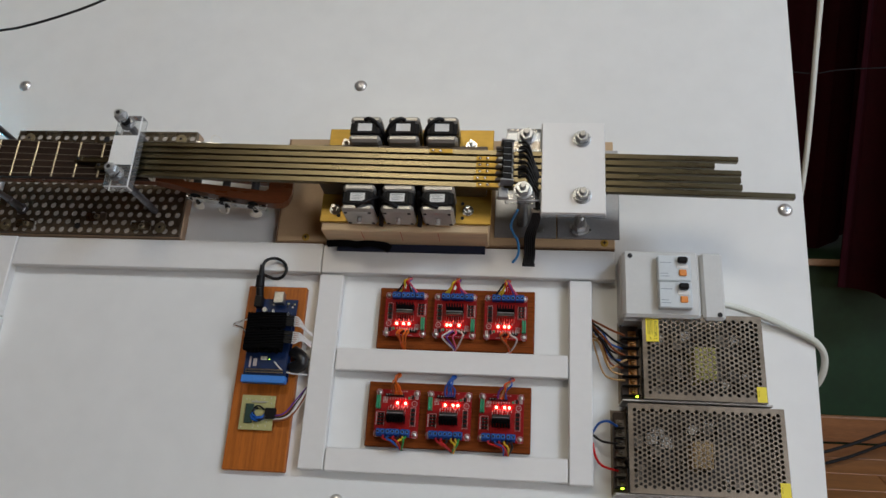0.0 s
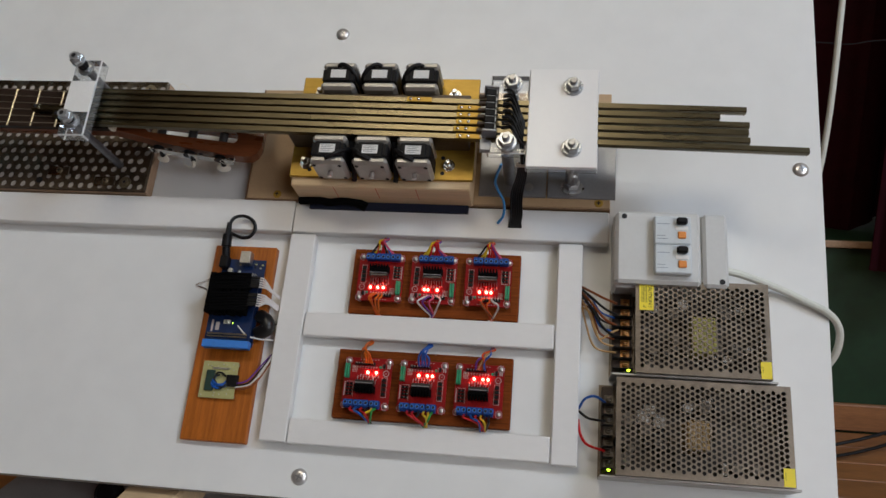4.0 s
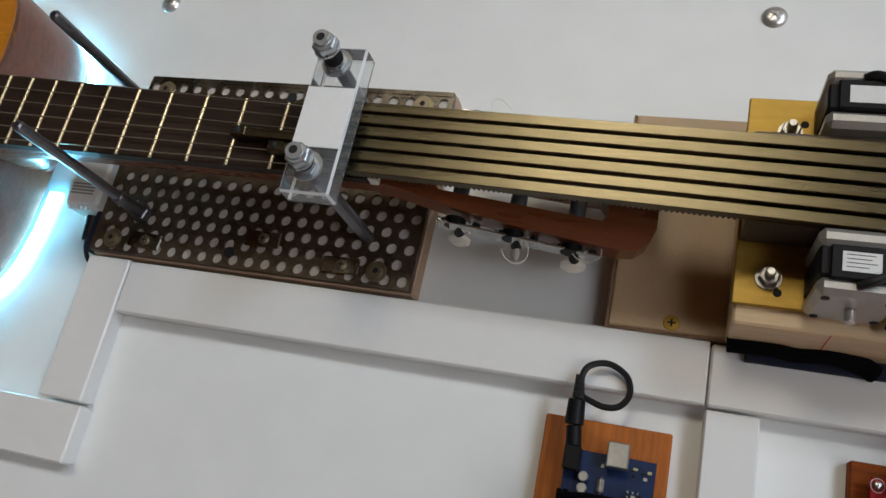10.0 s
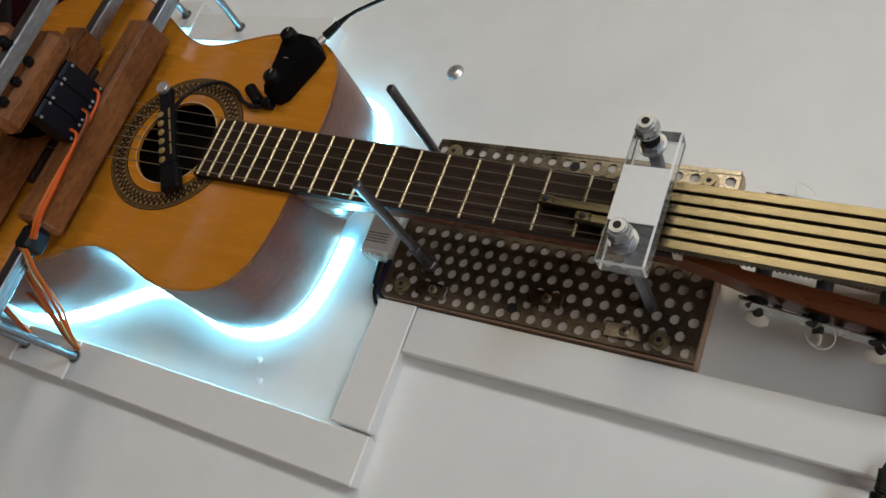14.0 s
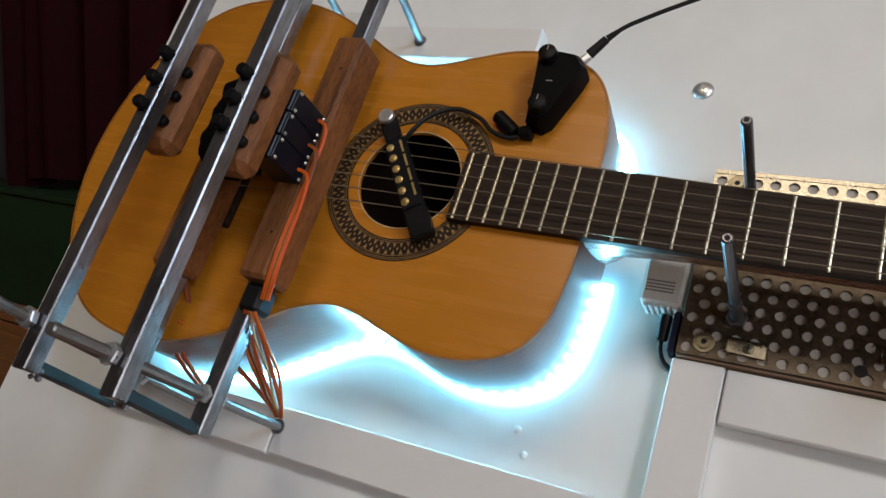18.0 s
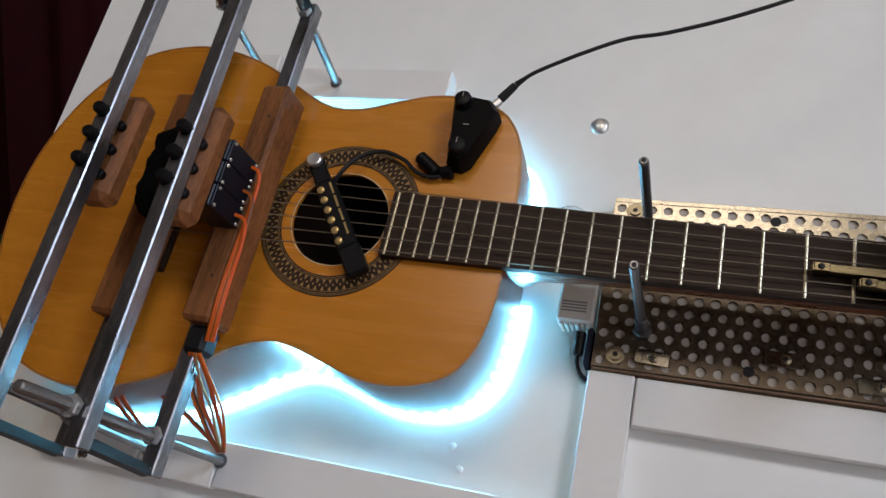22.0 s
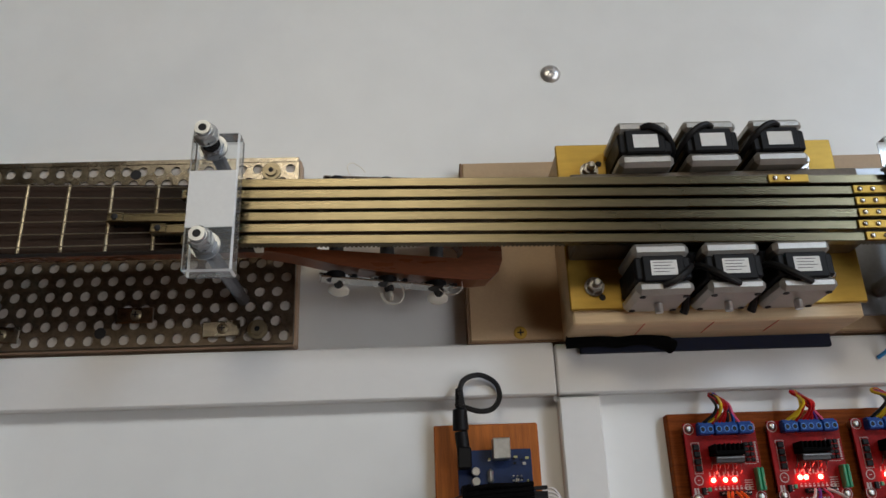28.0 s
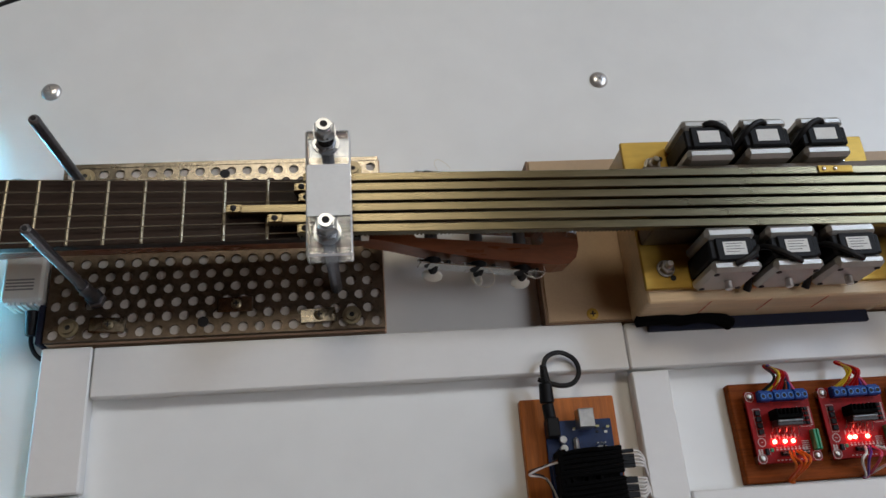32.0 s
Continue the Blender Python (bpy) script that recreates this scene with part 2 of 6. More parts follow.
ACRYLIC = clear_plastic("clear_acrylic", 0.07)
CUT_EDGE = clear_plastic("acrylic_cut_edge", 0.75)
CLEAR_FILM = glassy("clear_film", (0.85, 0.93, 0.95), 0.12, 1.2)
FELT = surf("blue_felt", (0.005, 0.008, 0.026), 0.9, var=0.3, scale=200)
NICKEL = surf("string_steel", (0.34, 0.29, 0.21), 0.34, 0.7)
SOFT_GREY = surf("frosted_block", (0.80, 0.81, 0.80), 0.5, var=0.03)
WIRES = {k: surf("wire_" + k, c, 0.45, var=0.08, spec=0.22) for k, c in {
    "red": (0.50, 0.015, 0.015), "blue": (0.02, 0.10, 0.42), "black": (0.014, 0.014, 0.014), "yellow": (0.72, 0.50, 0.02), "green": (0.03, 0.30, 0.06),
    "orange": (0.66, 0.145, 0.010), "brown": (0.20, 0.06, 0.02), "white": (0.66, 0.64, 0.62), "pink": (0.60, 0.08, 0.16), "purple": (0.13, 0.04, 0.26), "tan": (0.50, 0.32, 0.14), "deep_orange": (0.62, 0.09, 0.01)}.items()}
LED_RED = glow("red_indicator", (1.0, 0.05, 0.025), 40)
LED_GREEN = glow("green_indicator", (0.55, 1.0, 0.02), 5)
LED_STRIP = glow("strip_light", (0.37, 0.90, 0.98), 52)
LED_TAPE = glow("strip_tape", (0.18, 0.73, 1.0), 11)
GREEN_PAINT = surf("green_stage_paint", (0.008, 0.034, 0.012), 0.6, var=0.2, scale=4, bump=0.05)
CURTAIN = surf("red_velvet", (0.021, 0.0011, 0.003), 0.8, var=0.25, scale=14, bump=0.2, bscale=220, spec=0.12)
STAGE_EDGE = surf("stage_edge_ply", (0.34, 0.22, 0.13), 0.6, var=0.25, scale=12)
FLOOR_WOOD = surf("floor_planks", (0.30, 0.125, 0.040), 0.4, var=0.3, scale=6, stretch=(0.4, 5, 1), coat=0.2, wild=0.15)
SKIRTING = surf("skirting_wood", (0.28, 0.12, 0.045), 0.45, var=0.25, scale=8, stretch=(0.5, 5, 5))
WALL = surf("cream_wall", (0.42, 0.31, 0.18), 0.75, var=0.04, scale=3, bump=0.06, bscale=120)
CEILING = surf("timber_ceiling", (0.24, 0.165, 0.095), 0.8, var=0.03, scale=3)
TABLE_GREY = surf("grey_table", (0.36, 0.36, 0.35), 0.55, var=0.08, scale=30)
FRAME_WHITE = surf("window_paint", (0.75, 0.75, 0.72), 0.45, var=0.03)


# mesh building
class Geo:
    """Vertices and faces collected for one mesh."""

    def __init__(self):
        self.v, self.f, self.m = [], [], []

    def add(self, verts, faces, mat=0):
        k = len(self.v)
        self.v += [tuple(p) for p in verts]
        self.f += [tuple(i + k for i in f) for f in faces]
        self.m += [mat] * len(faces)
        return self

    def turn(self, k, mx):
        """Moves the vertices from number k on by the matrix mx."""
        self.v[k:] = [tuple(mx @ Vector(p)) for p in self.v[k:]]
        return self

    def box(self, lo, hi, bev=0.0, mat=0):
        c = [[(lo[i], hi[i])[s] for s in (0, 1)] for i in range(3)]
        if bev <= 0:
            vs = [(c[0][i & 1], c[1][i >> 1 & 1], c[2][i >> 2 & 1]) for i in range(8)]
            return self.add(vs, [(0, 2, 3, 1), (4, 5, 7, 6), (0, 1, 5, 4), (2, 6, 7, 3), (0, 4, 6, 2), (1, 3, 7, 5)], mat)
        bev = min(bev, *[(hi[i] - lo[i]) * 0.45 for i in range(3)])
        vs = []
        for i in range(8):
            s = (i & 1, i >> 1 & 1, i >> 2 & 1)
            for ax in range(3):
                vs.append([c[a][s[a]] + (0 if a == ax else (bev, -bev)[s[a]]) for a in range(3)])
        at = lambda i, ax: 3 * i + ax
        fs = []
        for ax in range(3):
            a, b = [(1, 2), (2, 0), (0, 1)][ax]
            for side in (0, 1):
                q = [side << ax | p << a | r << b for p, r in ((0, 0), (1, 0), (1, 1), (0, 1))]
                fs.append([at(i, ax) for i in (q if side else q[::-1])])
            for p, r in ((0, 0), (1, 0), (0, 1), (1, 1)):
                i, j = p << a | r << b, 1 << ax | p << a | r << b
                q = [at(i, a), at(j, a), at(j, b), at(i, b)]
                fs.append(q if p == r else q[::-1])
        for i in range(8):
            q = [at(i, 0), at(i, 1), at(i, 2)]
            fs.append(q if bin(i).count("1") % 2 else q[::-1])
        return self.add(vs, fs, mat)

    def rims(self):
        """Gives the bevels of a lone bevelled box the second material."""
        self.m = [0 if i % 6 < 2 and i < 18 else 1 for i in range(len(self.m))]
        return self

    def cyl(self, p0, p1, r0, r1=None, seg=12, mat=0, bev=0.0, phase=0.0):
        p0, p1 = Vector(p0), Vector(p1)
        r1 = r0 if r1 is None else r1
        rot = (p1 - p0).to_track_quat("Z", "Y").to_matrix()
        length = (p1 - p0).length
        rings = [(0, r0), (length, r1)] if not bev else [(0, r0 - bev), (bev, r0), (length - bev, r1), (length, r1 - bev)]
        return self.lathe(rings, seg, mat, Matrix.Translation(p0) @ rot.to_4x4(), phase)

    def lathe(self, rings, seg=16, mat=0, mx=None, phase=0.0):
        """Rings of (height, radius) round z, closed at both ends."""
        mx = mx or Matrix()
        vs = [mx @ Vector((r * math.cos(phase + 2 * math.pi * i / seg), r * math.sin(phase + 2 * math.pi * i / seg), z)) for z, r in rings for i in range(seg)]
        fs = [(k * seg + i, k * seg + (i + 1) % seg, (k + 1) * seg + (i + 1) % seg, (k + 1) * seg + i) for k in range(len(rings) - 1) for i in range(seg)]
        fs += [tuple(range(seg))[::-1], tuple(range((len(rings) - 1) * seg, len(rings) * seg))]
        return self.add(vs, fs, mat)

    def ring(self, c, r0, r1, z0, z1, seg=24, mat=0):
        """A flat washer with a hole."""
        vs = [(c[0] + r * math.cos(2 * math.pi * i / seg), c[1] + r * math.sin(2 * math.pi * i / seg), z) for r, z in ((r0, z0), (r1, z0), (r1, z1), (r0, z1)) for i in range(seg)]
        fs = [(k * seg + i, k * seg + (i + 1) % seg, (k + 1) % 4 * seg + (i + 1) % seg, (k + 1) % 4 * seg + i) for k in range(4) for i in range(seg)]
        return self.add(vs, fs, mat)

    def prism(self, line, z0, z1, mat=0):
        """An outline, anticlockwise, drawn up from z0 to z1."""
        n = len(line)
        vs = [(*p[:2], z0) for p in line] + [(*p[:2], z1) for p in line]
        return self.add(vs, [tuple(range(n))[::-1], tuple(range(n, 2 * n))] + [(i, (i + 1) % n, n + (i + 1) % n, n + i) for i in range(n)], mat)

    def sweep(self, pts, r, seg=6, mat=0, steps=6, flat=1.0):
        """A wire along a smooth line through the points."""
        line = smooth_line(pts, steps)
        last, vs = None, []
        for i, p in enumerate(line):
            way = (line[min(i + 1, len(line) - 1)] - line[max(i - 1, 0)]).normalized()
            side = way.cross(last) if last and way.cross(last).length > 1e-4 else way.cross(Vector((0.13, 0.21, 1)))
            side.normalize()
            up = side.cross(way).normalized()
            last = up
            vs += [p + side * (r * math.cos(2 * math.pi * k / seg)) + up * (r * flat * math.sin(2 * math.pi * k / seg)) for k in range(seg)]
        n = len(line)
        fs = [(i * seg + k, (i + 1) * seg + k, (i + 1) * seg + (k + 1) % seg, i * seg + (k + 1) % seg) for i in range(n - 1) for k in range(seg)]
        fs += [tuple(range(seg)), tuple(range((n - 1) * seg, n * seg))[::-1]]
        return self.add(vs, fs, mat)


def smooth_line(pts, steps=6, closed=False):
    p = [Vector(q) for q in pts]
    n = len(p)
    out = []
    for i in range(n if closed else n - 1):
        a, b, c, d = (p[(i + k) % n] if closed else p[min(max(i + k, 0), n - 1)] for k in (-1, 0, 1, 2))
        for s in range(steps):
            t = s / steps
            out.append(0.5 * (2 * b + (c - a) * t + (2 * a - 5 * b + 4 * c - d) * t * t + (3 * b - 3 * c + d - a) * t * t * t))
    return out if closed else out + [p[-1]]


def mesh_of(name, geo, mats):
    me = bpy.data.meshes.new(name)
    me.from_pydata(geo.v, [], geo.f)
    for m in mats if isinstance(mats, (list, tuple)) else [mats]:
        me.materials.append(m)
    me.polygons.foreach_set("material_index", geo.m)
    bm = bmesh.new()
    bm.from_mesh(me)
    bmesh.ops.recalc_face_normals(bm, faces=bm.faces)
    bm.to_mesh(me)
    bm.free()
    me.polygons.foreach_set("use_smooth", [True] * len(me.polygons))
    me.set_sharp_from_angle(angle=radians(32))
    me.update()
    return me


def thing(name, at=(0, 0, 0), label="", category="", group="", turn=(0, 0, 0), base=BOARD, kind=""):
    ob = new(name)
    ob.empty_display_size = 0.02
    ob.matrix_world = base @ pose(*at, *turn)
    return tagged(ob, label, category, group, kind)


def part(name, geo, mats, parent, label="", kind=""):
    ob = new(name, mesh_of(name, geo, mats))
    ob.parent = parent
    return tagged(ob, label, kind=kind)


def solid(name, geo, mats, at=(0, 0, 0), label="", category="", group="", turn=(0, 0, 0), base=BOARD, kind=""):
    ob = new(name, mesh_of(name, geo, mats))
    ob.matrix_world = base @ pose(*at, *turn)
    return tagged(ob, label, category, group, kind)


def again(ob, at, turn=(0, 0, 0), base=BOARD):
    return copy_thing(ob, base @ pose(*at, *turn))


def hexnut(g, x, y, z, across=0.013, high=0.006, mat=0, phase=0.2):
    return g.lathe([(0, across * 0.52), (high * 0.12, across * 0.577), (high * 0.85, across * 0.577), (high, across * 0.5)], 6, mat, Matrix.Translation((x, y, z)), phase)


def screw_head(g, x, y, z, r, high, mat=0, slot_mat=None, cross=True):
    g.lathe([(0, r), (high * 0.45, r * 0.95), (high * 0.8, r * 0.7), (high, r * 0.3)], 14, mat, Matrix.Translation((x, y, z)))
    if slot_mat is not None:
        w = r * 0.13
        g.box((x - r * 0.55, y - w, z + high * 0.62), (x + r * 0.55, y + w, z + high * 1.02), 0, slot_mat)
        if cross:
            g.box((x - w, y - r * 0.55, z + high * 0.62), (x + w, y + r * 0.55, z + high * 1.03), 0, slot_mat)
    return g


def stud_rod(g, x, y, z0, z1, r, mat=0, pitch=0.0016):
    """A threaded rod standing on the panel."""
    rings, z, k = [(z0, r * 0.9)], z0 + pitch / 2, 0
    while z < z1 - pitch:
        rings.append((z, r if k % 2 == 0 else r * 0.94))
        z, k = z + pitch / 2, k + 1
    rings += [(z1 - r * 0.3, r * 0.95), (z1, r * 0.7)]
    return g.lathe(rings, 10, mat, Matrix.Translation((x, y, 0)))


# ---- the room: floor, stage, curtains, walls ----
ROOM = Matrix()
g = Geo().box((-7.0, -2.9, -0.1), (7.0, 5.0, -0.022), 0)
floor = solid("floor", g, EDGE_DARK, label="worn brown wooden plank floor", category="floor", base=ROOM, kind="structure")
g = Geo().box((-7.0, 2.0, -0.02), (7.0, 5.0, 0.665)).box((-7.0, 1.985, -0.02), (7.0, 1.9995, 0.66))
stage = thing("stage", (0, 0, 0), "dark green painted stage front with a bare plywood edge", "stage", base=ROOM, kind="structure")
part("stage_front", g, GREEN_PAINT, stage)
part("stage_deck", Geo().box((-7.0, 1.97, 0.666), (7.0, 5.0, 0.69), 0.003), [GREEN_PAINT], stage)
part("stage_nosing", Geo().box((0.5, 1.955, 0.667), (7.0, 1.969, 0.691), 0.003), STAGE_EDGE, stage, "bare plywood edge strip")
base_board = thing("baseboard", (0, 0, 0), "brown wooden skirting boards along the stage foot", "baseboard", base=ROOM, kind="structure")
for i in range(11):
    part("skirting_board", Geo().box((-6.95 + i * 1.22, 1.962, 0.0), (-6.95 + i * 1.22 + 1.214, 1.984, 0.10), 0.004), SKIRTING, base_board)
HIGH = 7.2
solid("wall_west", Geo().box((-7.1, -3.0, 0), (-7.0, 5.2, HIGH)), WALL, label="plain cream plastered side wall", category="wall", base=ROOM, kind="structure")
solid("wall_east", Geo().box((7.0, -3.0, 0), (7.1, 5.2, HIGH)), WALL, label="plain cream plastered side wall", category="wall", base=ROOM, kind="structure")
g = Geo().box((-7.0, -3.0, 0), (7.0, -2.9, 1.45)).box((-7.0, -3.0, 1.45), (1.7, -2.9, 3.25)).box((5.1, -3.0, 1.45), (7.0, -2.9, 3.25)).box((-7.0, -3.0, 3.25), (7.0, -2.9, 4.85)).box((-7.0, -3.0, 6.75), (7.0, -2.9, HIGH))
for x0, x1 in ((-7.0, -0.95), (0.75, 3.95), (5.65, 7.0)):
    g.box((x0, -3.0, 4.85), (x1, -2.9, 6.75))
solid("wall_south", g, WALL, label="cream plastered wall with high window openings and an added low one", category="wall", base=ROOM, kind="structure")
for k, wx in enumerate((-0.1, 4.8)):
    win = thing("window_%d" % (k + 1), (wx, -2.93, 4.85), "white-framed window with small panes", "window", base=ROOM, kind="structure")
    for x in (-0.85, -0.3, 0.26, 0.81):
        part("window_bar", Geo().box((x, -0.03, 0), (x + 0.045, 0.03, 1.9), 0.004), FRAME_WHITE, win)
    for j in range(4):
        part("glazing_bar", Geo().box((-0.85, -0.02, j * 0.618), (0.85, 0.02, j * 0.618 + 0.045), 0.004), FRAME_WHITE, win)
# unseen opening made up to house the low fill lamp
win = thing("window_3", (3.4, -2.93, 1.45), "unseen wide white-framed window added behind the viewer for fill light", "window", base=ROOM, kind="structure")
for x in (-1.7, -0.6, 0.55, 1.655):
    part("window_bar", Geo().box((x, -0.03, 0), (x + 0.045, 0.03, 1.8), 0.004), FRAME_WHITE, win)
for j in range(3):
    part("glazing_bar", Geo().box((-1.7, -0.02, j * 0.877), (1.7, 0.02, j * 0.877 + 0.045), 0.004), FRAME_WHITE, win)
solid("wall_north", Geo().box((-7.1, 5.0, 0), (7.1, 5.2, HIGH)), EDGE_DARK, label="dark back wall of the stage", category="wall", base=ROOM, kind="structure")
solid("ceiling", Geo().box((-7.1, -3.0, HIGH), (7.1, 5.2, HIGH + 0.1)), CEILING, label="plain brownish hall ceiling", category="ceiling", base=ROOM, kind="structure")
wsk = thing("baseboard", (0, 0, 0), "brown wooden skirting on the side wall above the stage", "baseboard", base=ROOM, kind="structure")
part("skirting_board", Geo().box((-6.999, 2.1, 0.691), (-6.98, 4.9, 0.80), 0.004), SKIRTING, wsk)


def curtain(x0, x1, y, z0, z1, wave, deep, seed):
    rnd = random.Random(seed)
    n, rows = int((x1 - x0) / 0.018), 22
    ph = [rnd.uniform(0, 6.28) for _ in range(5)]
    vs, fs = [], []
    for j in range(rows + 1):
        t = j / rows
        z = z0 + (z1 - z0) * t
        for i in range(n + 1):
            x = x0 + (x1 - x0) * i / n
            f = math.sin(x * wave + ph[0] + 0.5 * math.sin(x * 3.1 + ph[1])) + 0.45 * math.sin(x * wave * 2.17 + ph[2] + t) + 0.3 * math.sin(x * 5 + ph[3])
            hem = 0.06 * math.sin(x * 7 + ph[4]) * (1 - t) ** 3
            vs.append((x + 0.02 * math.sin(f * 2 + t * 2), y + deep * f * (1.1 - 0.35 * t), z + hem))
    for j in range(rows):
        for i in range(n):
            a = j * (n + 1) + i
            fs.append((a, a + 1, a + n + 2, a + n + 1))
    g = Geo().add(vs, fs)
    k = len(vs)
    g.add([(v[0], v[1] + 0.006, v[2]) for v in vs], [f[::-1] for f in fs])
    return g


c1 = thing("curtain", (0, 0, 0), "dark red velvet stage curtain hanging in deep folds", "curtain", "stage curtains", base=ROOM)
part("curtain_cloth", curtain(1.69, 2.9, 1.80, 0.66, 7.17, 17, 0.07, 5), CURTAIN, c1)
part("curtain_rail", Geo().cyl((1.6, 1.82, 7.185), (2.95, 1.82, 7.185), 0.015), STEEL, c1)
c2 = thing("curtain", (0, 0, 0), "dark red velvet stage curtain drawn across the stage", "curtain", "stage curtains", base=ROOM)
part("curtain_cloth", curtain(-3.75, -0.9, 2.12, 0.70, 7.17, 19, 0.085, 8), CURTAIN, c2)
part("curtain_rail", Geo().cyl((-3.9, 2.12, 7.185), (-0.8, 2.12, 7.185), 0.015), STEEL, c2)
c3 = thing("curtain", (0, 0, 0), "dark red velvet curtain closing the middle of the stage", "curtain", "stage curtains", base=ROOM)
part("curtain_cloth", curtain(-0.9, 2.75, 2.2, 0.70, 7.17, 19, 0.04, 9), CURTAIN, c3)
part("curtain_rail", Geo().cyl((-0.9, 2.2, 7.185), (2.8, 2.2, 7.185), 0.015), STEEL, c3)
drape = curtain(-4.75, -3.75, 2.16, 0.70, 7.17, 21, 0.03, 2)
c4 = thing("curtain", (0, 0, 0), "near-black side drape beside the stage wall", "curtain", base=ROOM)
part("curtain_cloth", drape, [surf("black_drape", (0.018, 0.014, 0.014), 0.8)], c4)
part("curtain_rail", Geo().cyl((-4.8, 2.16, 7.185), (-3.75, 2.16, 7.185), 0.015), STEEL, c4)

# ---- the panel itself and what carries it ----
board = thing("display_board", (0, 0, 0), "large white laminated display board leaning back on a table", "board")
part("panel", Geo().prism([(-0.5945, -0.302), (0.9445, -0.302), (0.9705, 0.56), (-0.6255, 0.56)], -0.018, 0.0), BOARD_WHITE, board)
part("edge_band", Geo().box((-0.5935, -0.3035, -0.0175), (0.943, -0.3022, -0.002)), EDGE_DARK, board, "dark raw lower edge")
for x in (-0.3, 0.62):
    part("batten", Geo().box((x, -0.30, -0.045), (x + 0.05, 0.5, -0.0185), 0.002), BEECH, board)


def bolt_cap():
    g = Geo().lathe([(0, 0.0080), (0.0008, 0.0080), (0.0022, 0.0070), (0.0032, 0.0048), (0.0036, 0.0020)], 20)
    g.box((-0.0036, -0.0006, 0.0028), (0.0036, 0.0006, 0.0038), 0, 1).box((-0.0006, -0.0036, 0.0028), (0.0006, 0.0036, 0.0038), 0, 1)
    return g


s = solid("dome_screw", bolt_cap(), [CHROME, GREY_STEEL], (-0.024, 0.222, 0), "large chrome domed cross-head screw in the white board", "screw", "board screws", turn=(0, 0, 20))
again(s, (0.430, 0.223, 0), (0, 0, 48))
again(s, (0.935, 0.060, 0), (0, 0, 10))
again(s, (0.4535, -0.282, 0), (0, 0, 70))
again(s, (0.89, 0.40, 0), (0, 0, 33))
again(s, (-0.45, 0.43, 0), (0, 0, 33))

# ---- white cable ducts ----
def duct(x0, y0, x1, y1, high=0.014, label="white painted cable duct on the board"):
    w, h = (x1 - x0) / 2, (y1 - y0) / 2
    ob = thing("cable_duct", (x0 + w, y0 + h, 0), label, "cable duct", "cable ducts")
    part("base_tray", Geo().box((-w + 0.0012, -h + 0.0012, 0), (w - 0.0012, h - 0.0012, high * 0.62)), RAIL_WHITE, ob)
    part("lid", Geo().box((-w, -h, high * 0.28), (w, h, high), 0.0011), RAIL_WHITE, ob)
    return ob


duct(0.0345, -0.0345, 0.4105, 0.001)
duct(-0.0005, -0.0965, 0.0335, 0.002)
duct(-0.277, -0.135, 0.0355, -0.0985)
duct(-0.352, -0.136, -0.2785, -0.0995)
duct(-0.46, -0.136, -0.3545, -0.1005)
duct(0.4115, -0.0345, 0.742, -0.0005)
duct(0.411, -0.252, 0.4385, -0.0365)
duct(0.692, -0.254, 0.7165, -0.0365)
duct(0.4395, -0.146, 0.691, -0.121)
duct(0.4395, -0.2525, 0.691, -0.2285)
duct(-0.345, 0.228, -0.162, 0.262, 0.022, "short white painted block carrying the upper studs")
duct(-0.46, 0.243, -0.347, 0.278, 0.022, "short white painted block carrying the upper studs")

# ---- perforated plate on its plywood base ----
plate = thing("perforated_plate", (0, 0, 0), "old perforated steel plate on a plywood base under the neck", "mounting plate")
part("plywood_base", Geo().box((0.0005, 0.0035, 0), (0.2375, 0.1445, 0.0140), 0.0015), [PLY], plate)
part("painted_top", Geo().box((0.0035, 0.0065, 0.0140), (0.2345, 0.1375, 0.0170)), PLY_WHITE, plate)


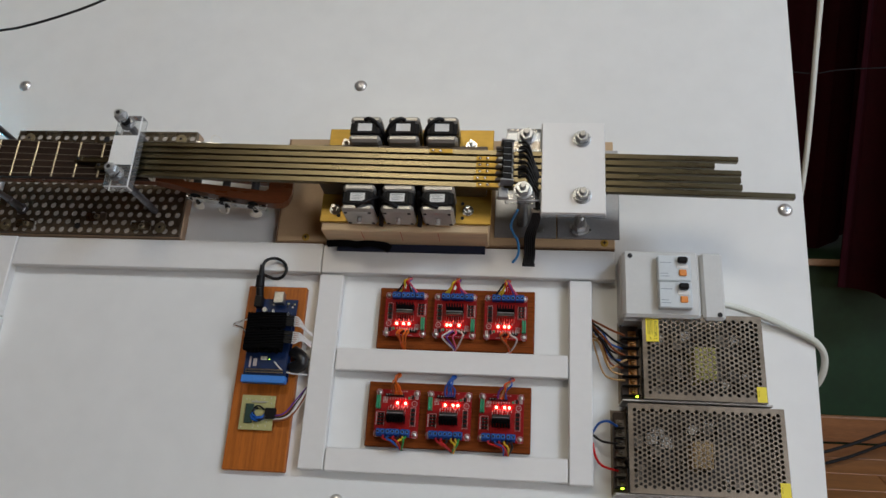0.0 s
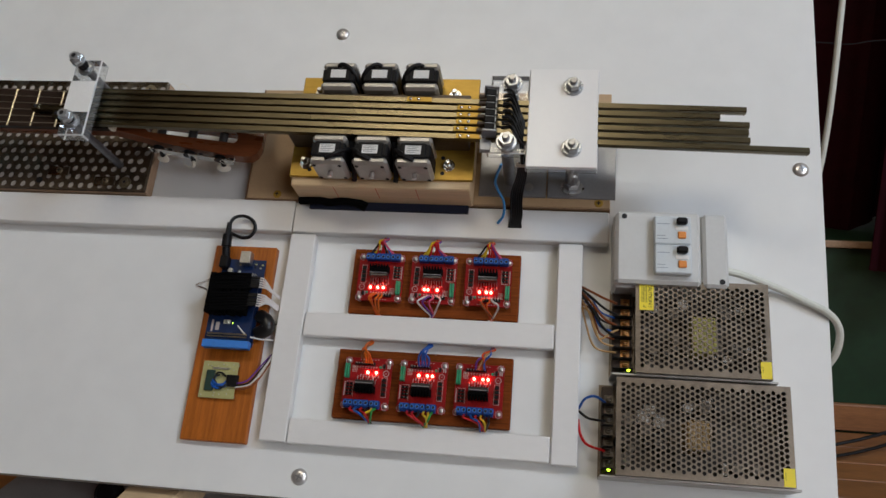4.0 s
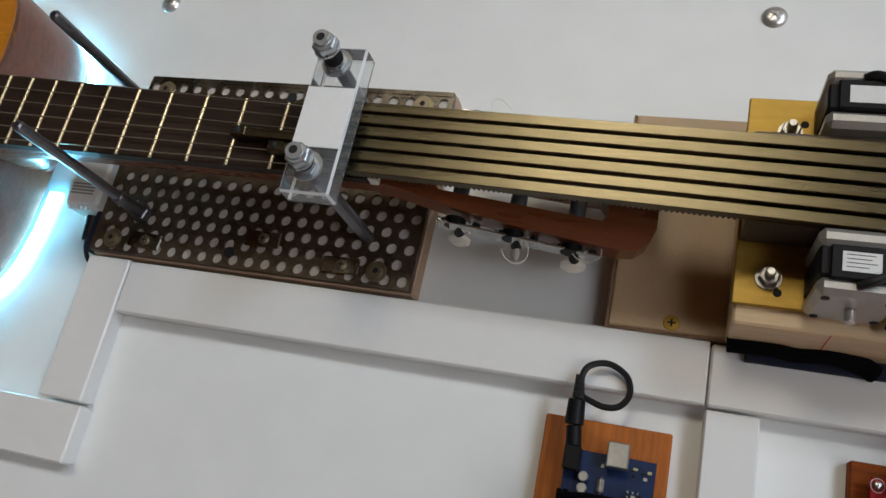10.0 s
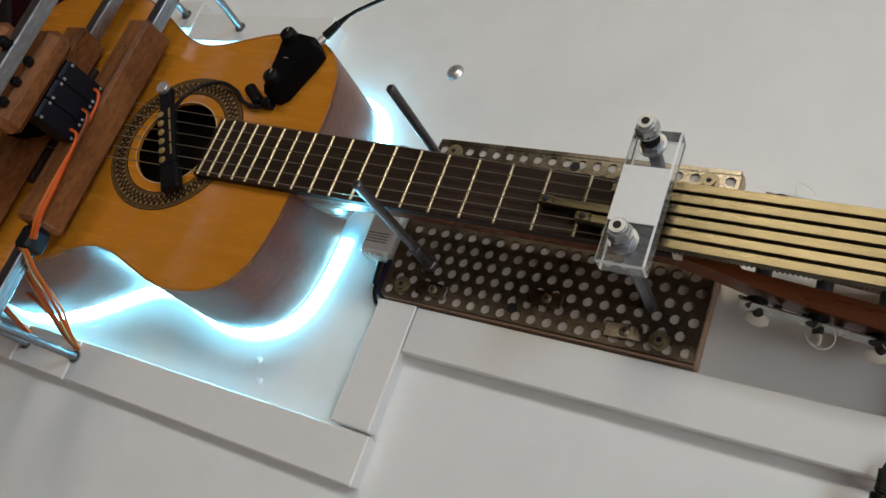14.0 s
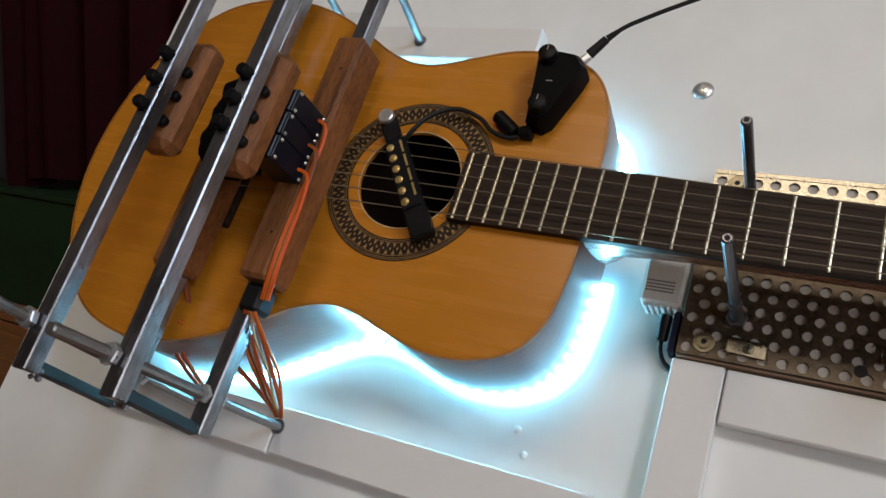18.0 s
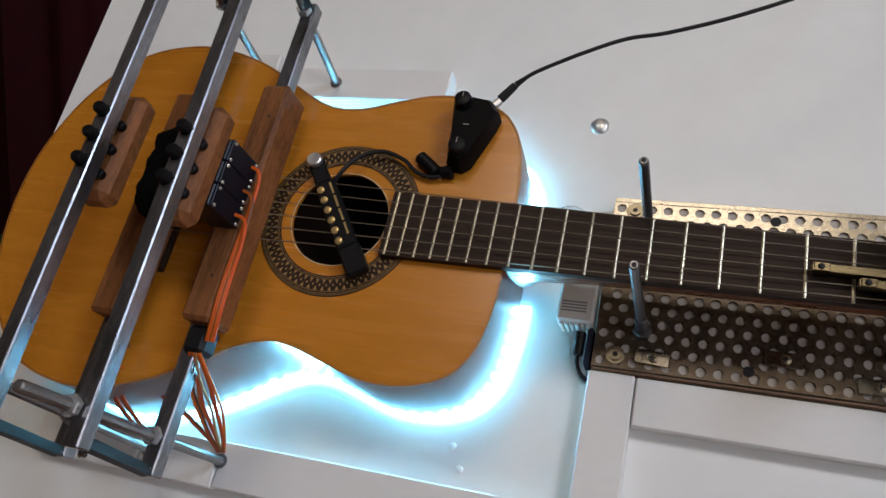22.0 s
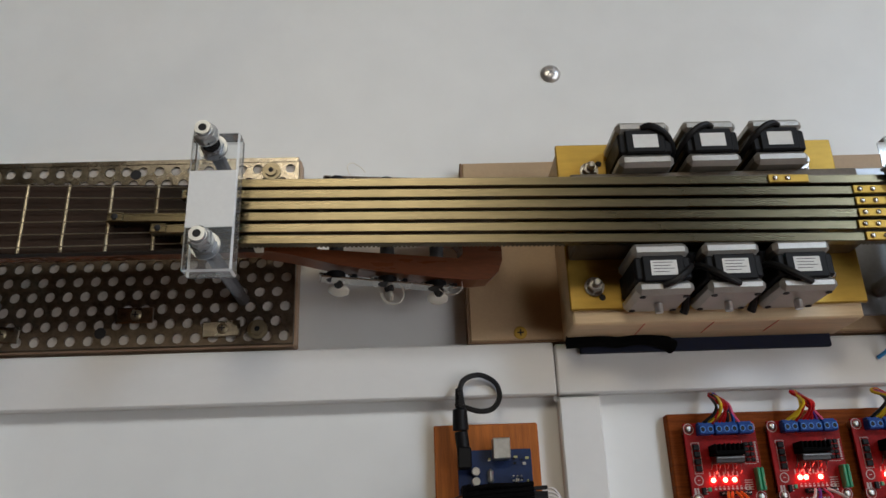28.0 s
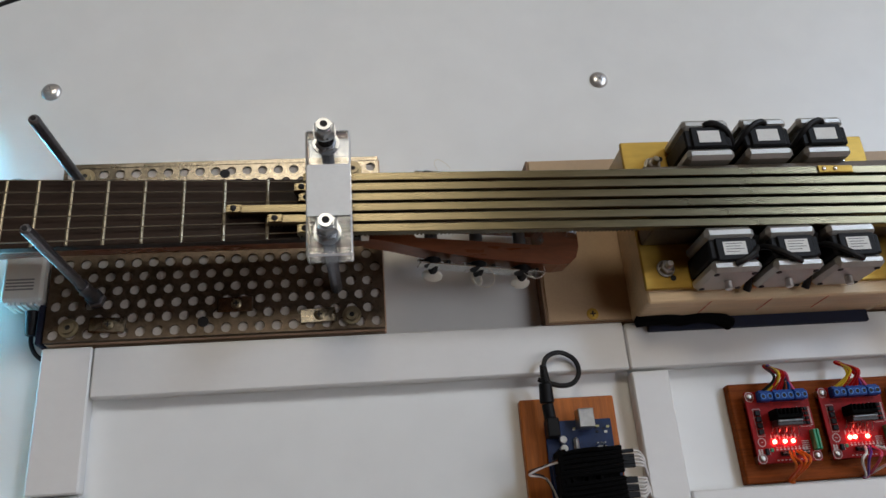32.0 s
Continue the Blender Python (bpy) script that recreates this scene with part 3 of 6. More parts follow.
def perforated(x0, y0, x1, y1, px, py, r, z0, z1, seg=10, skip=lambda x, y: False):
    """A sheet with staggered round holes; each cell is a frame round its hole."""
    g = Geo()
    nx, ny = round((x1 - x0) / px), round((y1 - y0) / py)
    px, py = (x1 - x0) / nx, (y1 - y0) / ny
    for j in range(ny):
        off = 0.5 if j % 2 else 0.0
        ya, yb = y0 + j * py, y0 + (j + 1) * py
        cells = [(x0 + (i + off) * px, x0 + (i + off + 1) * px, True) for i in range(nx - (1 if off else 0))]
        if off:
            cells += [(x0, x0 + px / 2, False), (x1 - px / 2, x1, False)]
        for xa, xb, hole in cells:
            cx, cy = (xa + xb) / 2, (ya + yb) / 2
            if not hole or skip(cx, cy):
                for z, fl in ((z1, 0), (z0, 1)):
                    q = [(xa, ya, z), (xb, ya, z), (xb, yb, z), (xa, yb, z)]
                    g.add(q, [(0, 1, 2, 3)[::-1] if fl else (0, 1, 2, 3)])
                continue
            rim, box = [], []
            for k in range(seg):
                a = 2 * math.pi * (k + 0.5) / seg
                ca, sa = math.cos(a), math.sin(a)
                rim.append((cx + r * ca, cy + r * sa))
                t = min((xb - cx) / max(abs(ca), 1e-6), (yb - cy) / max(abs(sa), 1e-6))
                box.append((cx + t * ca, cy + t * sa))
            corners = [(xb, yb), (xa, yb), (xa, ya), (xb, ya)]
            vs = [(*p, z1) for p in rim] + [(*p, z1) for p in box] + [(*p, z1) for p in corners] + [(*p, z0) for p in rim]
            fs = []
            for k in range(seg):
                n = (k + 1) % seg
                a0, a1 = 2 * math.pi * (k + 0.5) / seg, 2 * math.pi * (k + 1.5) / seg
                c = None
                for q in range(4):
                    ang = math.atan2(corners[q][1] - cy, corners[q][0] - cx) % (2 * math.pi)
                    if a0 < ang < a1 or a0 < ang + 2 * math.pi < a1:
                        c = q
                fs.append((k, seg + k, seg + n, n) if c is None else (k, seg + k, 2 * seg + c, seg + n, n))
                fs.append((n, 2 * seg + 4 + n, 2 * seg + 4 + k, k))
            g.add(vs, fs)
    g.box((x0, y0, z0), (x1, y0 + 0.0001, z1)).box((x0, y1 - 0.0001, z0), (x1, y1, z1))
    g.box((x0, y0, z0), (x0 + 0.0001, y1, z1)).box((x1 - 0.0001, y0, z0), (x1, y1, z1))
    return g


def mesh_raw(name, geo, mats, parent, label=""):
    me = bpy.data.meshes.new(name)
    me.from_pydata(geo.v, [], geo.f)
    for m in mats if isinstance(mats, (list, tuple)) else [mats]:
        me.materials.append(m)
    me.polygons.foreach_set("material_index", geo.m)
    me.update()
    ob = new(name, me)
    ob.parent = parent
    return tagged(ob, label)


# one sheet in two tones: front rows painted as shaded, rear rows as lit
mesh_raw("steel_sheet", perforated(0.0015, 0.0045, 0.2365, 0.10835, 0.01175, 0.0104, 0.0037, 0.0172, 0.0190), PERF_SHADED, plate, "brown perforated steel sheet darkened for shade by the neck")
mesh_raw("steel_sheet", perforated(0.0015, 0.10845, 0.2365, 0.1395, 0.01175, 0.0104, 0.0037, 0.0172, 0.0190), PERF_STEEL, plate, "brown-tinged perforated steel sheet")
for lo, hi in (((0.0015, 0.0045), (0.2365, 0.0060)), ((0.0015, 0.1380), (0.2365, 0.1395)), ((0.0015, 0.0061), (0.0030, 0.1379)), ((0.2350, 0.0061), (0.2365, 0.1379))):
    part("sheet_rim", Geo().box((*lo, 0.0141), (*hi, 0.0171)), PERF_SHADED, plate)
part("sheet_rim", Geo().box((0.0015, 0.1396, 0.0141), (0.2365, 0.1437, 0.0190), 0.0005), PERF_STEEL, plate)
for x, y in ((0.018, 0.014), (0.213, 0.014), (0.018, 0.132), (0.217, 0.132)):
    g = Geo().ring((x, y), 0.0022, 0.0068, 0.0190, 0.0202, 20).ring((x, y), 0.0019, 0.0043, 0.0202, 0.0222, 16)
    g.lathe([(0, 0.0020), (0.0022, 0.0019)], 10, 1, Matrix.Translation((x, y, 0.0191)))
    part("washer_screw", g, [ZINC_YELLOW, INK], plate)
for x, y, a in ((0.131, 0.026, 0), (0.189, 0.015, 2), (0.044, 0.015, -3)):
    g = Geo().box((-0.0125, -0.0055, 0), (0.0125, 0.0055, 0.0016), 0.0007)
    screw_head(g, 0.001, 0, 0.0016, 0.0038, 0.0018, 1, 2)
    g.turn(0, pose(x, y, 0.0191, 0, 0, a))
    part("clamp_bracket", g, [PERF_STEEL, ZINC_YELLOW, INK], plate, "small zinc clamp with a cross-head screw")
for x, y in ((0.109, 0.0145), (0.12, 0.132)):
    part("blind_hole", Geo().lathe([(0, 0.0039), (0.0003, 0.0038)], 16, 0, Matrix.Translation((x, y, 0.0190))), INK, plate)


def standing_stud(x, y, top, r, label, lean=(0, 0)):
    ob = thing("threaded_stud", (x, y, 0.019), label, "stud", "studs on the perforated plate", turn=(*lean, 0))
    h = top - 0.019
    part("rod", stud_rod(Geo(), 0, 0, 0, h, r), STUD_STEEL, ob)
    g = Geo()
    hexnut(g, 0, 0, 0.0, 0.012, 0.006)
    part("foot_nut", g, STUD_STEEL, ob)
    part("foot_sleeve", Geo().lathe([(0.0062, r * 1.28), (0.0300, r * 1.28), (0.0306, r * 1.1)], 14), STUD_STEEL, ob)
    part("socket", Geo().lathe([(0, r * 0.45), (0.0004, r * 0.45)], 12, 0, Matrix.Translation((0, 0, h))), INK, ob)
    return ob


standing_stud(0.0325, 0.104, 0.145, 0.0035, "dark threaded rod standing beside the fretboard")
standing_stud(0.0350, 0.0340, 0.141, 0.0035, "dark threaded rod standing in front of the fretboard")

# ---- acrylic guide block over the racks ----
guide = thing("acrylic_guide", (0.2035, 0.066, 0.100), "clear acrylic guide block with a frosted middle on two studs", "guide block")
part("clear_block", Geo().box((-0.0142, -0.046, 0.0040), (0.0142, 0.0420, 0.0175), 0.0012).rims(), [ACRYLIC, CUT_EDGE], guide).visible_shadow = False
part("frosted_insert", Geo().box((-0.0135, -0.020, 0.0178), (0.0138, 0.0160, 0.0186), 0.0002), SOFT_GREY, guide, "frosted white middle piece")
for y, top in ((0.031, 0.042), (-0.031, 0.036)):
    rod = part("stud", stud_rod(Geo(), -0.001, y, -0.081, top, 0.0042), STUD_STEEL, guide)
    g = Geo()
    g.lathe([(0, 0.0085), (0.0013, 0.0085)], 20, 0, Matrix.Translation((-0.001, y, 0.0176)))
    hexnut(g, -0.001, y, 0.0189, 0.0118, 0.0026)
    part("washer_nut", g, BRIGHT_ZINC, rod)
    g = Geo().lathe([(0, 0.0072), (0.0012, 0.0072)], 18, 0, Matrix.Translation((-0.001, y, top - 0.0098)))
    hexnut(g, -0.001, y, top - 0.0086, 0.0120, 0.0048, phase=0.5)
    g.lathe([(0, 0.0056), (0.0018, 0.0050)], 16, 0, Matrix.Translation((-0.001, y, top - 0.0039)))
    part("lock_nut", g, BRIGHT_ZINC, rod)
    part("sleeve", stud_rod(Geo(), -0.001, y, 0.0215, top - 0.0100, 0.0053), DARK_STEEL, rod, "black threaded sleeve")
    part("stud_rim", Geo().ring((-0.001, y), 0.0023, 0.0044, top - 0.0022, top + 0.0003, 16), BRIGHT_ZINC, rod)
    part("stud_mouth", Geo().lathe([(0, 0.0024), (0.0004, 0.0024)], 10, 0, Matrix.Translation((-0.001, y, top))), INK, rod)

# ---- toothed racks ----
RACK_TOP = 0.098
left_ends = (0.186, 0.180, 0.183, 0.137, 0.163, 0.182)
right_ends = (0.860, 0.836, 0.862, 0.861, 0.862, 0.913)


def rack(x0, x1, y, slope, tag):
    length = x1 - x0
    ob = thing("toothed_rack", (x0, y + slope * (x0 - 0.22), RACK_TOP), tag, "gear rack", "steel racks over the neck", turn=(0, 0, math.degrees(math.atan(slope))))
    part("bar", Geo().box((0, -0.00285, -0.0052), (length, 0.00285, 0), 0.0004), RACK_STEEL, ob)
    g = Geo()
    n = int(length / 0.0026)
    for i in range(n):
        x = i * 0.0026 + 0.0004
        vs = [(x, -0.0027, -0.0052), (x + 0.0020, -0.0027, -0.0052), (x + 0.0014, -0.0027, -0.0070), (x + 0.0006, -0.0027, -0.0070)]
        g.add(vs + [(a, 0.0027, c) for a, b, c in vs], [(0, 1, 2, 3), (7, 6, 5, 4), (1, 5, 6, 2), (0, 3, 7, 4), (3, 2, 6, 7)])
    mesh_raw("toothing", g, RACK_STEEL, ob)
    pad = Geo().box((0.001, -0.0029, 0.0001), (0.010, 0.0029, 0.0012), 0.0004)
    screw_head(pad, 0.005, 0, 0.0012, 0.0021, 0.0011, 1)
    part("finger_plate", pad, [RACK_STEEL, INK], ob, "small end plate with a screw")
    part("finger_pad", Geo().box((0.001, -0.0026, -0.0135), (0.009, 0.0026, -0.0071), 0.0006), RUBBER, ob, "black rubber finger pad")
    return ob


flags = (0.555, 0.606, 0.606, 0.606, 0.604, 0.607)
for i in range(6):
    y = 0.0835 - i * 0.0074
    ob = rack(left_ends[i], right_ends[i], y, -0.018 - 0.0009 * i, "brown-grey steel toothed rack sliding over the fretboard")
    f = flags[i] - left_ends[i]
    g = Geo().box((f - 0.017, -0.0027, 0.0001), (f + 0.008, 0.0027, 0.0013), 0.0004)
    screw_head(g, f - 0.013, 0, 0.0013, 0.0017, 0.0012, 1)
    screw_head(g, f - 0.005, 0, 0.0013, 0.0017, 0.0012, 1)
    part("brass_flag", g, [BRASS, ZINC], ob, "small brass plate with two screws")
    if i in (1, 2, 5):
        part("flag_tip", Geo().box((f + 0.006, -0.0016, 0.0013), (f + 0.012, 0.0016, 0.0026), 0.0005), GREY_STEEL, ob)

# ---- motor bench ----
# layered sawn edge; its brown also holds the shade on the board's side
RAW_EDGE = surf("shaded_sawn_edge", (0.20, 0.115, 0.06), 0.7, var=0.4, scale=30, stretch=(1, 1, 12), bump=0.2)
bench = thing("motor_bench", (0, 0, 0), "raw chipboard base with a pale beam and a brass bed plate", "machine base")
part("chipboard_base", Geo().box((0.355, 0.0025, 0), (0.7425, 0.137, 0.0155), 0.0008), MDF, bench)
part("raw_edge", Geo().box((0.3532, 0.0008, 0), (0.3549, 0.137, 0.0152), 0.0003), RAW_EDGE, bench, "sawn end of the board, darkened for its shade")
part("raw_edge", Geo().box((0.3550, 0.0008, 0), (0.7425, 0.0024, 0.0146), 0.0003), RAW_EDGE, bench, "sawn long edge, darkened for its shade")
part("pale_beam", Geo().box((0.4175, 0.0, 0.0156), (0.6025, 0.125, 0.0565), 0.0012), BEECH, bench)
part("brass_plate", Geo().box((0.416, 0.0090, 0.0566), (0.605, 0.1255, 0.0602), 0.0006), BRASS, bench, "brushed brass bed plate")
part("rack_bed", Geo().box((0.4175, 0.0415, 0.0603), (0.6, 0.0885, 0.090), 0.001), [surf("bed_brown", (0.10, 0.075, 0.05), 0.5, 0.3, var=0.3)], bench, "dark guide bed under the racks")
part("felt_strip", Geo().box((0.428, -0.0085, 0.0142), (0.598, 0.0014, 0.0185), 0.0005), FELT, bench, "dark blue felt strip")
for x, y in ((0.389, 0.0075), (0.731, 0.0085)):
    g = Geo().lathe([(0, 0.0046), (0.0006, 0.0042), (0.0009, 0.003)], 16, 0, Matrix.Translation((x, y, 0.0155)))
    g.box((x - 0.0022, y - 0.0005, 0.0160), (x + 0.0022, y + 0.0005, 0.0167), 0, 1).box((x - 0.0005, y - 0.0022, 0.0160), (x + 0.0005, y + 0.0022, 0.0167), 0, 1)
    part("wood_screw", g, [BRASS, INK], bench)
for x, y, m in ((0.437, 0.105, STEEL), (0.580, 0.105, ZINC), (0.432, 0.0235, STEEL), (0.580, 0.0245, ZINC)):
    g = Geo().ring((x, y), 0.0032, 0.0062, 0.0602, 0.0614, 20)
    hexnut(g, x, y, 0.0614, 0.0088, 0.0042)
    b = part("bolt_nut", g, m, bench)
    part("bolt_end", stud_rod(Geo(), x, y, 0.0606, 0.0715, 0.0026), m, b)
for x, y in ((0.444, 0.1105), (0.4365, 0.0165), (0.5735, 0.033), (0.574, 0.016)):
    part("spare_hole", Geo().lathe([(0, 0.0021), (0.0003, 0.0021)], 12, 0, Matrix.Translation((x, y, 0.0602))), INK, bench)

for x in (0.462, 0.506, 0.5475):
    part("pencil_mark", Geo().box((x, -0.0003, 0.030), (x + 0.0005, 0.0, 0.0555)), [WIRES["red"]], bench, "red pencil line")

for x0, x1 in ((0.6075, 0.6770), (0.6785, 0.7475)):
    pl = thing("grey_plate", (x0, 0.012, 0.0156), "flat grey steel plate screwed to the chipboard base", "plate", "grey plates")
    part("sheet", Geo().box((0, 0, 0), (x1 - x0, 0.112, 0.0026), 0.0005), GREY_STEEL, pl)
    cx = 0.052 if x0 < 0.65 else 0.031
    g = Geo().ring((cx, 0.011), 0.002, 0.0062 if x0 > 0.65 else 0.0045, 0.0027, 0.0037, 18)
    g.lathe([(0, 0.0034), (0.001, 0.003)], 12, 0, Matrix.Translation((cx, 0.011, 0.003)))
    part("plate_screw", g, STEEL, pl)


def motor(x, y, lower):
    """A small square stepper with its shaft along the panel."""
    ob = thing("stepper_motor", (x, y, 0.0605), "square stepper motor with silver end caps and a white label", "stepper motor", "stepper motors", turn=(0, 0, 0 if lower else 180))
    w, n, h = 0.0172, 0.016, 0.0385
    part("rear_cap", Geo().box((-w, -n, 0), (w, -n + 0.0085, h), 0.0028), ALU, ob)
    part("front_cap", Geo().box((-w, n - 0.0090, 0), (w, n, h), 0.0028), ALU, ob)
    part("core", Geo().box((-w + 0.0004, -n + 0.0086, 0.0004), (w - 0.0004, n - 0.0091, h - 0.0006), 0.0012), LAMINATION, ob)
    part("label_band", Geo().box((-0.0125, -0.0088, h - 0.0012), (0.0125, 0.0072, h + 0.0012), 0.0008), LAMINATION, ob)
    g = Geo().box((-0.0078, -0.0052, h + 0.0013), (0.0078, 0.0040, h + 0.0016), 0)
    if lower:
        for k, wd in enumerate((0.0058, 0.0050, 0.0061, 0.0044)):
            g.box((-0.0062, 0.0024 - k * 0.0019, h + 0.0016), (-0.0062 + 2 * wd, 0.0027 - k * 0.0019, h + 0.0018), 0, 1)
    part("label", g, [LABEL, INK], ob, "white paper label")
    part("shaft", Geo().cyl((0, -n - 0.0001, h * 0.5), (0, -n - 0.006, h * 0.5), 0.0025, seg=12, bev=0.0004), CHROME, ob)
    for sx in (-1, 1):
        for sz in (0.15, 0.85):
            part("cap_screw", Geo().cyl((sx * 0.0128, -n - 0.00005, h * sz), (sx * 0.0128, -n - 0.0006, h * sz), 0.0019, seg=10), INK, ob)
    part("pinion", Geo().cyl((0, n, h * 0.5), (0, n + 0.004, h * 0.5), 0.005, seg=14), BRASS, ob)
    return ob


for i, x in enumerate((0.4650, 0.5075, 0.5500)):
    motor(x, 0.1045, False)
    motor(x, 0.0215, True)


# ---- motor driver boards on their planks ----
def text_part(body, size, mat, parent, at, turn=(0, 0, 0), name="lettering"):
    cu = bpy.data.curves.new(name, "FONT")
    cu.body, cu.size, cu.align_x, cu.align_y, cu.extrude = body, size, "CENTER", "CENTER", 0.00008
    tmp = bpy.data.objects.new(name, cu)
    me = bpy.data.meshes.new_from_object(tmp)
    bpy.data.objects.remove(tmp)
    me.materials.append(mat)
    ob = new(name, me)
    ob.parent = parent
    ob.matrix_basis = pose(*at, *turn)
    return ob


def plank(x0, y0, x1, y1, label):
    w, h = (x1 - x0) / 2, (y1 - y0) / 2
    g = Geo().box((-w, -h, 0), (w, h, 0.0085), 0.0009)
    return solid("wooden_plank", g, PLANK_ORANGE if h > w else PLANK, (x0 + w, y0 + h, 0), label, "plank", "varnished planks")


plank(0.482, -0.119, 0.655, -0.049, "reddish-brown varnished plank under three driver boards")
plank(0.479, -0.2245, 0.653, -0.156, "reddish-brown varnished plank under three driver boards")
plank(0.3285, -0.256, 0.3965, -0.0515, "orange-brown ribbed plank under the controller")

LIT = ((-0.0082, -0.0012, 0.0042), (-0.0075, -0.0040, 0.0046), (-0.0072, -0.0008, 0.0035), (-0.0078, 0.0, 0.0), (-0.0082, -0.0036, 0.0040), (-0.0075, -0.0030, 0.0048))


def driver(x, y, turn, lit):
    ob = thing("driver_board", (x, y, 0.0085), "red motor driver circuit board with lit red indicators", "circuit board", "motor driver boards", turn=(0, 0, turn))
    ob.scale = (1.09, 1.17, 1.0)
    part("board_panel", Geo().box((-0.0215, -0.0215, 0.0055), (0.0215, 0.0215, 0.0071), 0.0003), PCB_RED, ob)
    z = 0.0071
    for sx in (-1, 1):
        for sy in (-1, 1):
            g = Geo().cyl((sx * 0.0184, sy * 0.0184, 0), (sx * 0.0184, sy * 0.0184, 0.0055), 0.0026, seg=8)
            g.lathe([(0, 0.0020), (0.0006, 0.0019), (0.0011, 0.0012), (0.0012, 0.0005)], 12, 0, Matrix.Translation((sx * 0.0184, sy * 0.0184, z)))
            part("standoff_screw", g, STEEL, ob)
    for x0, n in ((-0.0142, 2), (-0.0046, 3), (0.0094, 2)):
        wd = 0.0046 * n - 0.0004
        g = Geo().box((x0, 0.0146, z), (x0 + wd, 0.0200, z + 0.0074), 0.0006)
        g.box((x0 + 0.0003, 0.0198, z), (x0 + wd - 0.0003, 0.0212, z + 0.0050), 0.0004)
        for k in range(n):
            cx = x0 + 0.0046 * (k + 0.46)
            g.ring((cx, 0.0172), 0.0013, 0.0017, z + 0.0074, z + 0.0078, 14, 3)
            g.lathe([(0, 0.0013), (0.0002, 0.0012)], 10, 2, Matrix.Translation((cx, 0.0172, z + 0.0074)))
            g.box((cx - 0.0010, 0.0170, z + 0.0076), (cx + 0.0010, 0.0174, z + 0.0078), 0, 2)
            g.box((cx - 0.0014, 0.0210, z + 0.0014), (cx + 0.0014, 0.02135, z + 0.0042), 0, 2)
        part("terminal_block", g, [TERMINAL_BLUE, SOLDER, INK, HEADER_BLUE], ob, "blue screw terminal block")
    chip = part("driver_chip", Geo().box((-0.0084, -0.0014, z + 0.0030), (0.0086, 0.0026, z + 0.0112), 0.0005), CHIP_BLACK, ob, "upright glossy black driver chip")
    part("chip_tab", Geo().box((-0.0080, 0.0010, z + 0.0113), (0.0082, 0.0018, z + 0.0132), 0.0003), GREY_STEEL, chip, "thin metal tab")
    sink = part("heat_sink", Geo().box((-0.0086, 0.0030, z + 0.0010), (0.0088, 0.0052, z + 0.0138), 0.0004), CLOTH_TAPE, ob, "black heat sink with short fins")
    for k in range(7):
        part("fin", Geo().box((-0.0086 + k * 0.00268, 0.0053, z + 0.0010), (-0.0074 + k * 0.00268, 0.0088, z + 0.0138), 0.0003), CLOTH_TAPE, sink)
    g = Geo()
    for k in range(8):
        px = -0.0083 + k * 0.0024
        g.sweep([(px, 0.0005, z + 0.0034), (px, -0.0020 - 0.0028 * (k % 2), z + 0.0026), (px, -0.0036 - 0.0024 * (k % 2), z)], 0.0003, 4, steps=2)
    mesh_raw("chip_pins", g, SOLDER, chip)
    g = Geo()
    for k in range(4):
        g.box((-0.0175, -0.0045 + k * 0.0038, z), (-0.0140, -0.0015 + k * 0.0038, z + 0.0020), 0.0003)
    for k in range(4):
        g.box((0.0128, 0.0000 + k * 0.0028, z), (0.0152, 0.0021 + k * 0.0028, z + 0.0016), 0.0003)
        g.box((0.0159, 0.0000 + k * 0.0028, z), (0.0183, 0.0021 + k * 0.0028, z + 0.0016), 0.0003)
        g.box((0.0126, 0.0008 + k * 0.0028, z), (0.0186, 0.0013 + k * 0.0028, z + 0.0005), 0, 1)
    part("diode_bank", g, [BLACK, SOLDER], ob, kind="stuff")
    part("film_capacitor", Geo().box((0.0163, -0.0155, z), (0.0182, -0.0035, z + 0.0060), 0.0005), GREEN_CAP, ob, "green block connector")
    part("film_capacitor", Geo().box((0.0185, -0.0155, z), (0.0204, -0.0035, z + 0.0060), 0.0005), GREEN_CAP, ob, "green block connector")
    g = Geo().ring((-0.0165, -0.0090), 0.0022, 0.0027, z, z + 0.00012, 18).box((-0.0172, -0.0092, z), (-0.0158, -0.0088, z + 0.00012))
    for k in range(7):
        g.box((-0.009 + k * 0.0026, -0.0202, z), (-0.0076 + k * 0.0026, -0.0197, z + 0.00012))
        g.box((-0.0100 + k * 0.0027, -0.0074, z), (-0.0093 + k * 0.0027, -0.0049, z + 0.00013))
    g.box((-0.0200, -0.0165, z), (-0.0188, -0.0130, z + 0.00012)).box((-0.0182, -0.0165, z), (-0.0172, -0.0130, z + 0.00012)).box((0.0195, 0.0010, z), (0.0199, 0.0105, z + 0.00012))
    for k in range(9):
        g.box((-0.0080 + k * 0.0025, -0.0142, z), (-0.0067 + k * 0.0025, -0.0133, z + 0.00012)).box((-0.0078 + k * 0.0025, -0.0128, z), (-0.0070 + k * 0.0025, -0.0124, z + 0.00012))
        g.box((0.0192, -0.0005 + k * 0.0013, z), (0.0204, 0.0002 + k * 0.0013, z + 0.00012))
    for lo, hi in (((-0.0182, -0.0056), (-0.0179, 0.0110)), ((-0.0136, -0.0056), (-0.0133, 0.0110)), ((-0.0179, -0.0056), (-0.0136, -0.0053)), ((-0.0179, 0.0107), (-0.0136, 0.0110)), ((0.0120, -0.0012), (0.0123, 0.0112)), ((0.0123, -0.0012), (0.0188, -0.0009))):
        g.box((*lo, z), (*hi, z + 0.00012))
